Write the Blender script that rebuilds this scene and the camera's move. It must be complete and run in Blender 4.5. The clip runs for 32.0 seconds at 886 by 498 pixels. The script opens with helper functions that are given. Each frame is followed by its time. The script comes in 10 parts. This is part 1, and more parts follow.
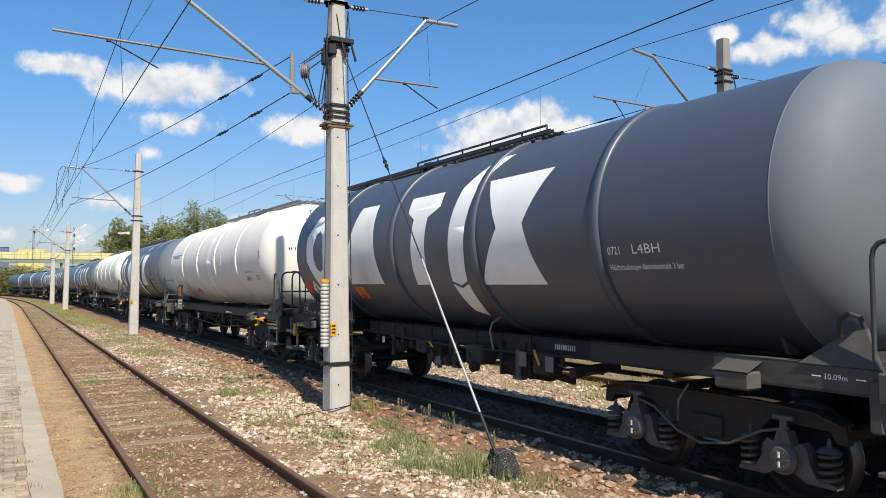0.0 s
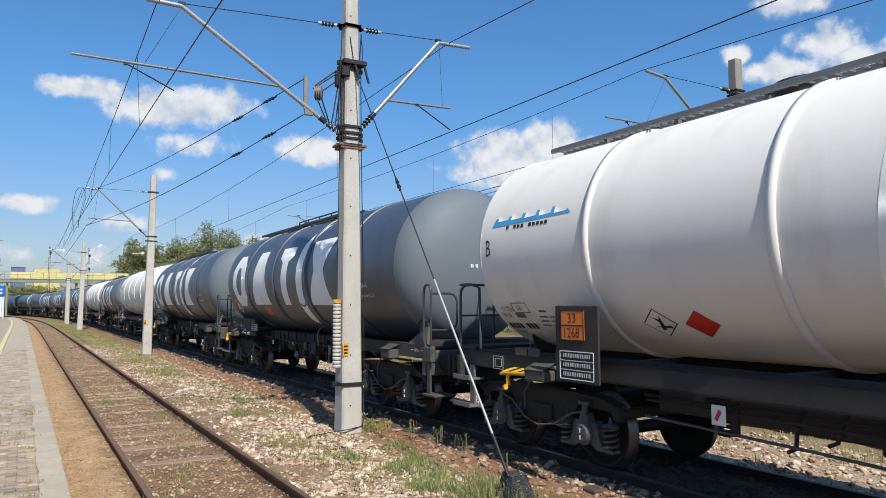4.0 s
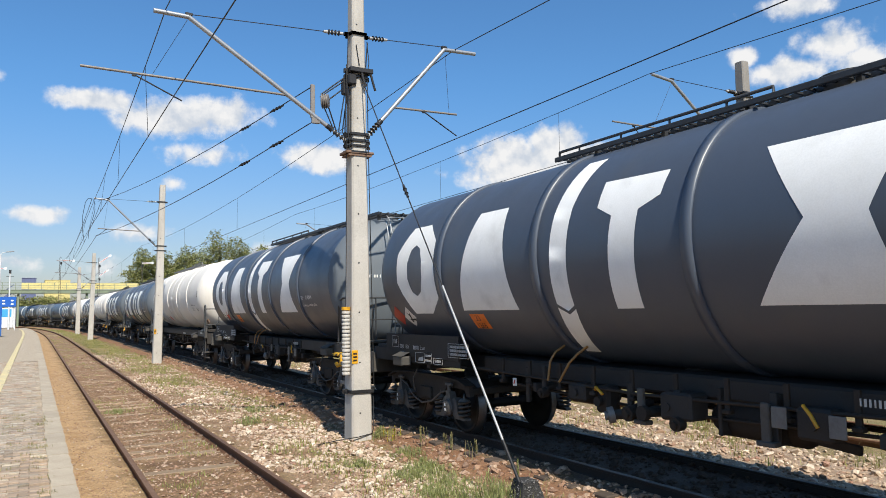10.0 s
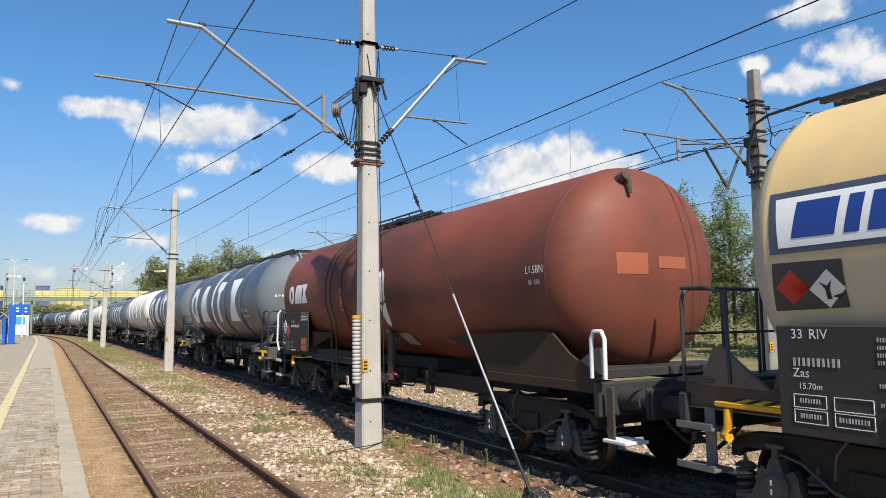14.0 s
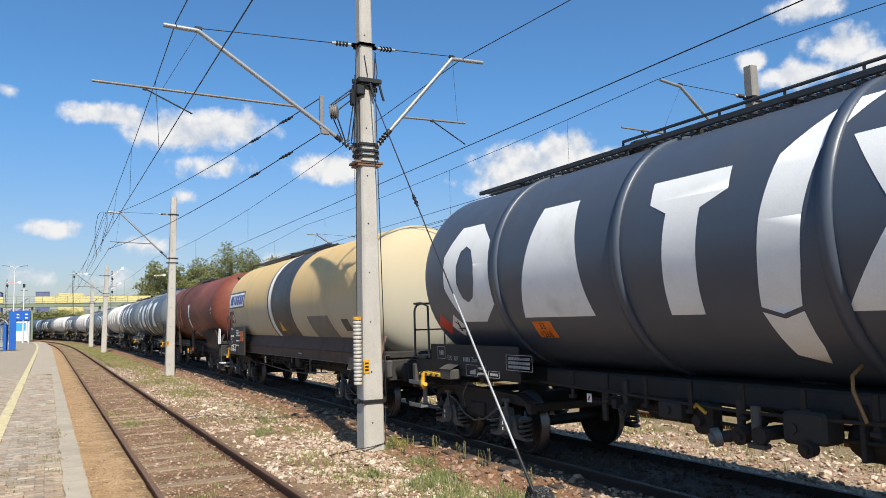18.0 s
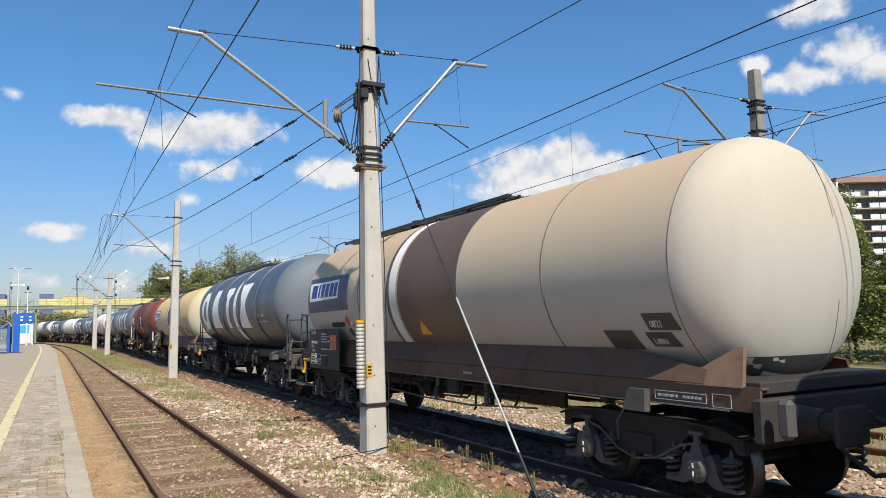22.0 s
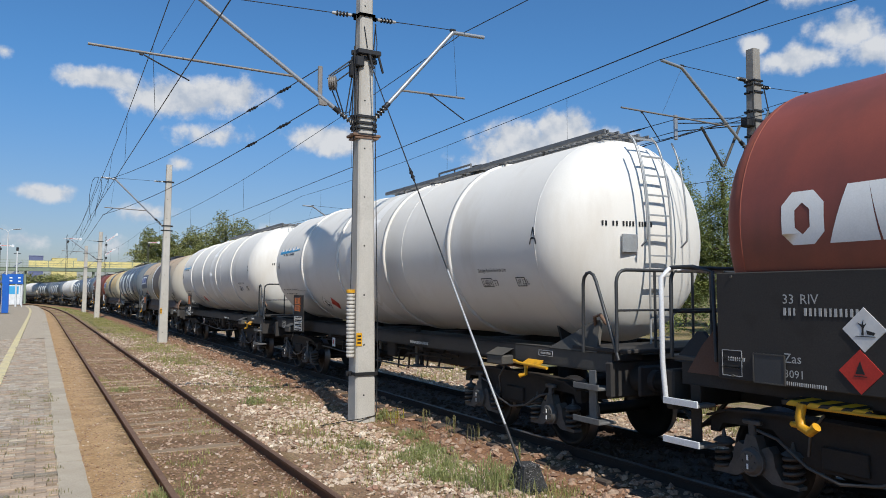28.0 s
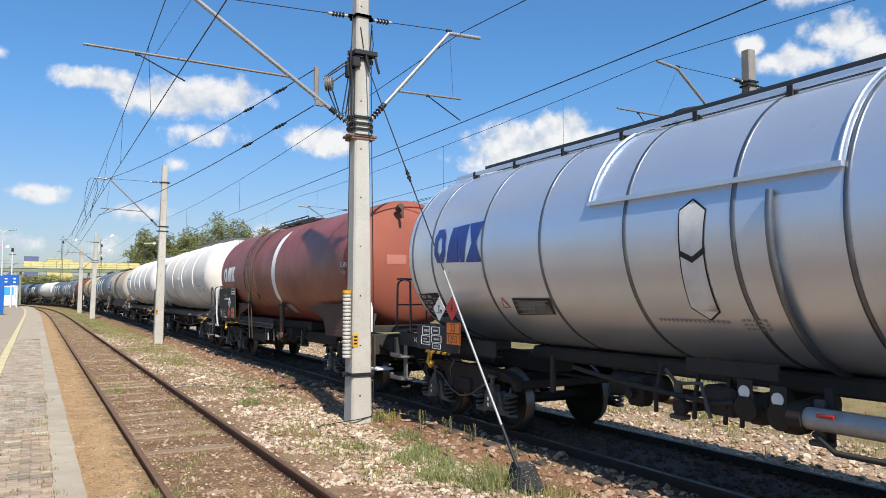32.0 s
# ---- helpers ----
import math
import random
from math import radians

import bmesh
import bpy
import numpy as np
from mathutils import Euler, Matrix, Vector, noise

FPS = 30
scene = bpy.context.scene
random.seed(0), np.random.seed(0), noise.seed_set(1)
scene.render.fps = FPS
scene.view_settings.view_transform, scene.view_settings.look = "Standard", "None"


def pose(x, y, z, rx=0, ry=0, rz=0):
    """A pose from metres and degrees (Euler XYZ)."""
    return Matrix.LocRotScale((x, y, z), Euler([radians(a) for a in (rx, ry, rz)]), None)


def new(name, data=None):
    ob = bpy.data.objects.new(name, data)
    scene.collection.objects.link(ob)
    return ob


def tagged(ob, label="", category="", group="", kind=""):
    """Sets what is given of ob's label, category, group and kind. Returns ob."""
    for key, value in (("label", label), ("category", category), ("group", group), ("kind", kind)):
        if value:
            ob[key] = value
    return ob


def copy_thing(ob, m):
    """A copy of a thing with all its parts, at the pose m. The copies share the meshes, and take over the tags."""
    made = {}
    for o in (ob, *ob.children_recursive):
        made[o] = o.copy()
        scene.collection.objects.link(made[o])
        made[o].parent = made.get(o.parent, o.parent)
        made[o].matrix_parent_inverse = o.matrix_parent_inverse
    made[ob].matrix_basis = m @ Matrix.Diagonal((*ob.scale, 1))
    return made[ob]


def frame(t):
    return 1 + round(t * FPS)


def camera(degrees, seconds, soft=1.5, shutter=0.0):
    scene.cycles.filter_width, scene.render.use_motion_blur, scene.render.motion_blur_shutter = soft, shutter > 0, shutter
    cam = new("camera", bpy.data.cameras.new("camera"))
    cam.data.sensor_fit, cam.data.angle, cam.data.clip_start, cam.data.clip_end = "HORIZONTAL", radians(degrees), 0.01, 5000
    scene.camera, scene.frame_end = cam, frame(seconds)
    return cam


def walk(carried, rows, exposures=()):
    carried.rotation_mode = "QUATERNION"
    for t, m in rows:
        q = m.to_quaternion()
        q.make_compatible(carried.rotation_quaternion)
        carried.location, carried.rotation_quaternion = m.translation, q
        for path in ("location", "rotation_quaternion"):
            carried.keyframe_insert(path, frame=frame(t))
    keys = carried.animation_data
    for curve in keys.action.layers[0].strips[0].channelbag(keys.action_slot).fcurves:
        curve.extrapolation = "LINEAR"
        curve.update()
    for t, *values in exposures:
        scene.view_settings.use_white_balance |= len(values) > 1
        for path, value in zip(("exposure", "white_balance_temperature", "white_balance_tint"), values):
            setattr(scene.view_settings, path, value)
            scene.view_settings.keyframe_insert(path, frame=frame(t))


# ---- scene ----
cam = camera(62.98, 32.0, soft=0.9)
# seconds, turn to the right of the track, tilt up, roll (degrees)
PATH = [(t, pose(0, 0, 2.127, 90 + p, 0, -y) @ pose(0, 0, 0, 0, 0, r)) for t, y, p, r in (
    (0.0, 31.10, 2.66, -0.35), (0.5, 31.03, 2.73, -0.21), (1.0, 30.95, 2.79, -0.22), (1.5, 30.85, 3.16, -0.17), (2.0, 30.70, 3.46, -0.24),
    (2.5, 30.52, 3.65, -0.16), (3.0, 30.36, 3.71, -0.12), (3.5, 30.19, 4.02, -0.23), (5.5, 30.10, 4.47, -0.32), (6.0, 30.31, 4.46, -0.31),
    (6.5, 30.21, 4.47, -0.31), (7.0, 30.09, 4.47, -0.51), (7.5, 29.98, 4.60, -0.81), (8.0, 29.88, 4.78, -0.84), (8.5, 29.79, 4.78, -0.87),
    (9.0, 29.70, 4.80, -0.86), (9.5, 29.57, 4.80, -0.91), (10.0, 29.50, 4.78, -0.89), (10.5, 29.38, 4.78, -0.85), (11.0, 29.26, 4.77, -0.79),
    (11.5, 29.27, 4.82, -0.66), (12.0, 29.16, 4.87, -0.56), (12.5, 29.03, 4.98, -0.58), (13.0, 28.88, 5.28, -0.59), (13.5, 28.77, 5.48, -0.63),
    (14.0, 28.67, 5.46, -0.75), (14.5, 28.59, 5.45, -0.86), (16.5, 28.29, 5.49, -1.24), (17.0, 28.28, 5.49, -1.27), (17.5, 28.39, 5.47, -1.42),
    (18.0, 28.70, 5.48, -1.57), (18.5, 28.75, 5.50, -1.59), (19.0, 28.70, 5.54, -1.58), (19.5, 28.60, 5.57, -1.57), (20.0, 28.51, 5.62, -1.54),
    (20.5, 28.46, 5.73, -1.55), (21.0, 28.45, 5.80, -1.62), (21.5, 28.51, 5.82, -1.56), (22.0, 28.46, 5.76, -1.42), (22.5, 28.41, 5.64, -1.13),
    (23.0, 28.36, 5.38, -0.72), (23.5, 28.33, 4.88, -0.17), (24.0, 28.42, 3.87, 0.24), (24.5, 28.84, 3.65, 0.49), (25.0, 28.90, 2.95, 0.56),
    (25.5, 28.94, 2.94, 0.22), (27.5, 29.12, 3.48, -0.03), (28.0, 29.06, 3.53, 0.04), (28.5, 29.12, 3.55, 0.12), (29.0, 29.11, 3.55, 0.13),
    (29.5, 29.23, 3.58, -0.06), (30.0, 29.33, 3.60, -0.08), (30.5, 29.42, 3.62, -0.14), (31.0, 29.41, 3.59, -0.04), (31.5, 29.39, 3.58, -0.00),
    (32.0, 29.35, 3.58, 0.00),
)]

# the camera itself darkens, and turns a little bluer, while the white wagons fill its view
EXPOSURES = [(0.0, 0.42, 6500, 10), (3.0, 0.44, 6500, 10), (4.2, 0.24, 6200, 10), (5.2, 0.09, 6200, 10), (6.0, 0.09, 6200, 10), (7.0, 0.14, 6300, 10), (8.2, 0.38, 6500, 10), (14.0, 0.39, 6500, 10), (18.0, 0.37, 6500, 10), (21.0, 0.36, 6500, 10), (22.5, 0.33, 6500, 10), (24.0, 0.15, 6200, 10), (25.0, 0.17, 6200, 10), (26.5, 0.07, 6150, 10), (28.0, 0.02, 6150, 10), (29.2, 0.20, 6300, 10), (30.2, 0.42, 6400, 10), (32.0, 0.41, 6400, 10)]
walk(cam, PATH, EXPOSURES)

# ---- light ----
SUN_AZ, SUN_EL = 189.0, 48.0
sky_world = bpy.data.worlds.new("sky")
scene.world = sky_world
sky_world.use_nodes = True


def build_sky():
    nt = sky_world.node_tree
    nt.nodes.clear()
    N, K = nt.nodes.new, nt.links.new
    out, bg = N("ShaderNodeOutputWorld"), N("ShaderNodeBackground")
    sky = N("ShaderNodeTexSky")
    sky.sky_type, sky.sun_disc = "NISHITA", False
    sky.sun_elevation, sky.sun_rotation = radians(SUN_EL), radians(SUN_AZ)
    sky.altitude, sky.air_density, sky.dust_density, sky.ozone_density = 150, 1.0, 1.1, 2.4
    tc = N("ShaderNodeTexCoord")
    n1 = N("ShaderNodeTexNoise")
    n1.inputs["Scale"].default_value, n1.inputs["Detail"].default_value, n1.inputs["Roughness"].default_value = 30, 9, 0.58
    K(tc.outputs["Generated"], n1.inputs["Vector"])
    total = None
    for az, el, wa, we, amount in CLOUDS:
        c, s = math.cos(radians(az)), math.sin(radians(az))
        d = Vector((s * math.cos(radians(el)), c * math.cos(radians(el)), math.sin(radians(el))))
        mp = N("ShaderNodeMapping")
        mp.vector_type = "TEXTURE"
        mp.inputs["Location"].default_value = d
        mp.inputs["Rotation"].default_value = (0, 0, radians(-az))
        mp.inputs["Scale"].default_value = (radians(wa), 0.6, radians(we))
        K(tc.outputs["Generated"], mp.inputs["Vector"])
        ln = N("ShaderNodeVectorMath")
        ln.operation = "LENGTH"
        K(mp.outputs["Vector"], ln.inputs[0])
        mr = N("ShaderNodeMapRange")
        mr.inputs["From Min"].default_value, mr.inputs["From Max"].default_value = 1.0, 0.0
        mr.inputs["To Min"].default_value, mr.inputs["To Max"].default_value = 0.0, amount
        K(ln.outputs["Value"], mr.inputs["Value"])
        if total is None:
            total = mr.outputs["Result"]
        else:
            ad = N("ShaderNodeMath")
            ad.operation = "MAXIMUM"
            K(total, ad.inputs[0])
            K(mr.outputs["Result"], ad.inputs[1])
            total = ad.outputs[0]
    # the puffs: the cloud's reach against the noise
    sb = N("ShaderNodeMath")
    sb.operation = "MULTIPLY_ADD"
    sb.inputs[1].default_value, sb.inputs[2].default_value = 1.5, -0.80
    K(n1.outputs["Fac"], sb.inputs[0])
    ad = N("ShaderNodeMath")
    ad.operation = "ADD"
    K(total, ad.inputs[0])
    K(sb.outputs[0], ad.inputs[1])
    sm = N("ShaderNodeMapRange")
    sm.interpolation_type = "SMOOTHSTEP"
    sm.inputs["From Min"].default_value, sm.inputs["From Max"].default_value = 0.20, 0.74
    K(ad.outputs[0], sm.inputs["Value"])
    # tops that face the sun are brighter than the undersides
    up = N("ShaderNodeVectorMath")
    up.inputs[1].default_value = (-0.002, -0.004, 0.016)
    K(tc.outputs["Generated"], up.inputs[0])
    n2 = N("ShaderNodeTexNoise")
    n2.inputs["Scale"].default_value, n2.inputs["Detail"].default_value, n2.inputs["Roughness"].default_value = 30, 5, 0.5
    K(up.outputs["Vector"], n2.inputs["Vector"])
    dif = N("ShaderNodeMath")
    dif.operation = "SUBTRACT"
    K(n1.outputs["Fac"], dif.inputs[0])
    K(n2.outputs["Fac"], dif.inputs[1])
    shade = N("ShaderNodeMapRange")
    shade.inputs["From Min"].default_value, shade.inputs["From Max"].default_value = -0.16, 0.10
    K(dif.outputs[0], shade.inputs["Value"])
    cr = N("ShaderNodeMix")
    cr.data_type = "RGBA"
    cr.inputs[6].default_value, cr.inputs[7].default_value = (4.75, 5.2, 5.85, 1), (7.0, 7.0, 7.0, 1)
    K(shade.outputs["Result"], cr.inputs[0])
    gate = N("ShaderNodeMath")
    gate.operation = "GREATER_THAN"
    gate.inputs[1].default_value = 0.004
    K(total, gate.inputs[0])
    mul = N("ShaderNodeMath")
    mul.operation = "MULTIPLY"
    K(sm.outputs["Result"], mul.inputs[0])
    K(gate.outputs[0], mul.inputs[1])
    mx = N("ShaderNodeMix")
    mx.data_type = "RGBA"
    K(mul.outputs[0], mx.inputs[0])
    tint = N("ShaderNodeMix")
    tint.data_type, tint.blend_type = "RGBA", "MULTIPLY"
    tint.inputs[0].default_value = 1.0
    sep, low, grade = N("ShaderNodeSeparateXYZ"), N("ShaderNodeMapRange"), N("ShaderNodeMix")
    K(tc.outputs["Generated"], sep.inputs[0])
    low.interpolation_type = "SMOOTHSTEP"
    low.inputs["From Min"].default_value, low.inputs["From Max"].default_value = 0.0, 0.32
    K(sep.outputs["Z"], low.inputs["Value"])
    grade.data_type = "RGBA"
    grade.inputs[6].default_value, grade.inputs[7].default_value = SKY_HAZE, SKY_TINT
    K(low.outputs["Result"], grade.inputs[0])
    K(grade.outputs[2], tint.inputs[7])
    K(sky.outputs["Color"], tint.inputs[6])
    K(tint.outputs[2], mx.inputs[6])
    K(cr.outputs[2], mx.inputs[7])
    K(mx.outputs[2], bg.inputs["Color"])
    bg.inputs["Strength"].default_value = SKY_STRENGTH
    K(bg.outputs["Background"], out.inputs["Surface"])


SKY_STRENGTH, SKY_TINT, SKY_HAZE = 0.098, (0.59, 0.975, 1.235, 1), (0.82, 0.79, 0.86, 1)
# bearing, height, half width, half height (degrees), fullness
CLOUDS = (
    (8.9, 14.3, 7.1, 2.0, 1.2), (12.3, 14.9, 4.9, 2.0, 1.15), (3.4, 15.2, 4.5, 1.15, 1.15), (11.0, 11.8, 5.0, 1.6, 0.80), (19.9, 12.0, 5.0, 1.85, 1.2),
    (37.2, 10.9, 9.3, 3.1, 1.5), (34.6, 12.2, 3.3, 2.2, 1.3), (38.6, 12.5, 3.7, 2.5, 1.35), (41.2, 11.5, 3.3, 2.1, 1.25), (0.2, 7.0, 3.5, 1.15, 1.1),
    (-1.0, 3.7, 2.6, 1.2, 0.75), (7.0, 5.9, 4.3, 1.4, 0.68), (-2.7, 16.2, 1.5, 0.8, 0.7), (52.9, 17.9, 1.7, 1.2, 1.15), (55.8, 16.4, 4.6, 1.45, 1.05), (58.9, 17.9, 3.9, 2.0, 1.05),
    (60.4, 16.3, 2.8, 2.0, 0.95), (56.9, 20.8, 5.6, 1.5, 0.85), (8.8, 9.7, 1.9, 0.8, 0.5), (14.6, 4.7, 4.0, 1.4, 0.55), (63.5, 17.0, 5.0, 2.2, 0.8),
    (4.4, 3.5, 3.0, 1.5, 0.55), (54.6, 8.8, 4.0, 1.9, 0.7), (29.0, 4.5, 6.0, 1.2, 0.4),
    (-14.0, 14.0, 7.0, 3.0, 0.8), (85.0, 18.0, 10.0, 4.0, 0.8), (120.0, 24.0, 12.0, 5.0, 0.8), (170.0, 15.0, 12.0, 4.0, 0.7), (230.0, 22.0, 12.0, 5.0, 0.8),
    (290.0, 17.0, 11.0, 4.0, 0.8),
)
build_sky()
sun = new("sun", bpy.data.lights.new("sun", "SUN"))
sun.data.energy, sun.data.angle, sun.data.color = 5.0, radians(0.55), (1.0, 0.93, 0.81)
sun.rotation_mode = "QUATERNION"
sun_way = Vector((math.sin(radians(SUN_AZ)) * math.cos(radians(SUN_EL)), math.cos(radians(SUN_AZ)) * math.cos(radians(SUN_EL)), math.sin(radians(SUN_EL))))
sun.rotation_quaternion = sun_way.to_track_quat("Z", "Y")
sun.location = sun_way * 60


# ---- materials ----
def material(name, col, rough=0.6, metal=0.0, col2=None, scale=4.0, amount=0.5, grain=0.12, gscale=60.0, bump=0.1, stretch=(1, 1, 1), dirt=None, dirt_amount=0.5, dirt_scale=1.2, dirt_stretch=(1, 1, 1), random_by=0.0, coat=0.0, spec=0.5, tones=()):
    """A surface with two scales of colour change, optional dirt in patches or streaks, and fine relief; tones: colours
    by height with ragged borders, the greyer lower ones standing in for sky-lit shade.
    """
    m = bpy.data.materials.new(name)
    m.use_nodes = True
    nt = m.node_tree
    N, K = nt.nodes.new, nt.links.new
    bs = nt.nodes["Principled BSDF"]
    tc = N("ShaderNodeTexCoord")

    def noise_of(sc, detail, st, seed):
        mp = N("ShaderNodeMapping")
        mp.inputs["Scale"].default_value = st
        mp.inputs["Location"].default_value = (seed, seed * 1.7, seed * 0.6)
        K(tc.outputs["Object"], mp.inputs["Vector"])
        n = N("ShaderNodeTexNoise")
        n.inputs["Scale"].default_value, n.inputs["Detail"].default_value, n.inputs["Roughness"].default_value = sc, detail, 0.6
        K(mp.outputs["Vector"], n.inputs["Vector"])
        return n.outputs["Fac"]

    def ramp(src, lo, hi):
        r = N("ShaderNodeMapRange")
        r.inputs["From Min"].default_value, r.inputs["From Max"].default_value = lo, hi
        K(src, r.inputs["Value"])
        return r.outputs["Result"]

    def mix(fac, a, b, mode="MIX"):
        x = N("ShaderNodeMix")
        x.data_type, x.blend_type = "RGBA", mode
        for sock, val in ((0, fac), (6, a), (7, b)):
            if isinstance(val, (int, float)):
                x.inputs[sock].default_value = val
            elif isinstance(val, tuple):
                x.inputs[sock].default_value = (*val[:3], 1)
            else:
                K(val, x.inputs[sock])
        return x.outputs[2]

    col2 = col2 or tuple(c * 0.72 for c in col)
    f1 = ramp(noise_of(scale, 5, stretch, 3.1), 0.5 - 0.3 / max(amount, 0.01) * 0.5, 0.5 + 0.3 / max(amount, 0.01) * 0.5)
    c = mix(f1, col, col2)
    # the lower tones carry the tank's sky-lit shade in the colour
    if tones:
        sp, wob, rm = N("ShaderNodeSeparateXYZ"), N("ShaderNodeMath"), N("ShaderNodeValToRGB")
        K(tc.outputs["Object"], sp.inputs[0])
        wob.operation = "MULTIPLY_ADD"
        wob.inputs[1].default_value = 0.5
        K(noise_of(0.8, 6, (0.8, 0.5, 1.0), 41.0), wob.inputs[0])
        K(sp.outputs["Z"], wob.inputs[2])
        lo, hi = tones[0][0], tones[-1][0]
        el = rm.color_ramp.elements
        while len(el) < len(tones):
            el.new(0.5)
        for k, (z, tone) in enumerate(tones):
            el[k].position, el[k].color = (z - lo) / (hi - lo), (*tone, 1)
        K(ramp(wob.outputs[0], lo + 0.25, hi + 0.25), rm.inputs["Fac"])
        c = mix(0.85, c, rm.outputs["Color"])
    g = noise_of(gscale, 3, (1, 1, 1), 9.2)
    gr = ramp(g, 0.25, 0.75)
    lum = N("ShaderNodeMapRange")
    lum.inputs["To Min"].default_value, lum.inputs["To Max"].default_value = 1 - grain, 1 + grain
    K(gr, lum.inputs["Value"])
    cmb = N("ShaderNodeCombineColor")
    for i in range(3):
        K(lum.outputs["Result"], cmb.inputs[i])
    c = mix(1.0, c, cmb.outputs[0], "MULTIPLY")
    if dirt:
        d = ramp(noise_of(dirt_scale, 6, dirt_stretch, 21.0), 0.62 - 0.3 * dirt_amount, 0.80 - 0.15 * dirt_amount)
        dm = N("ShaderNodeMath")
        dm.operation = "MULTIPLY"
        dm.inputs[1].default_value = min(1.0, 0.35 + dirt_amount * 0.6)
        K(d, dm.inputs[0])
        c = mix(dm.outputs[0], c, dirt)
    if random_by:
        oi = N("ShaderNodeObjectInfo")
        hr = N("ShaderNodeMapRange")
        hr.inputs["To Min"].default_value, hr.inputs["To Max"].default_value = 1 - random_by, 1 + random_by
        K(oi.outputs["Random"], hr.inputs["Value"])
        c2 = N("ShaderNodeCombineColor")
        for i in range(3):
            K(hr.outputs["Result"], c2.inputs[i])
        c = mix(1.0, c, c2.outputs[0], "MULTIPLY")
    K(c, bs.inputs["Base Color"])
    rr = N("ShaderNodeMapRange")
    rr.inputs["To Min"].default_value, rr.inputs["To Max"].default_value = max(0.05, rough - 0.1), min(1, rough + 0.12)
    K(f1, rr.inputs["Value"])
    K(rr.outputs["Result"], bs.inputs["Roughness"])
    bs.inputs["Metallic"].default_value = metal
    bs.inputs["Coat Weight"].default_value = coat
    bs.inputs["Specular IOR Level"].default_value = spec
    if bump:
        b = N("ShaderNodeBump")
        b.inputs["Strength"].default_value, b.inputs["Distance"].default_value = bump, 0.01
        K(g, b.inputs["Height"])
        K(b.outputs["Normal"], bs.inputs["Normal"])
    return m


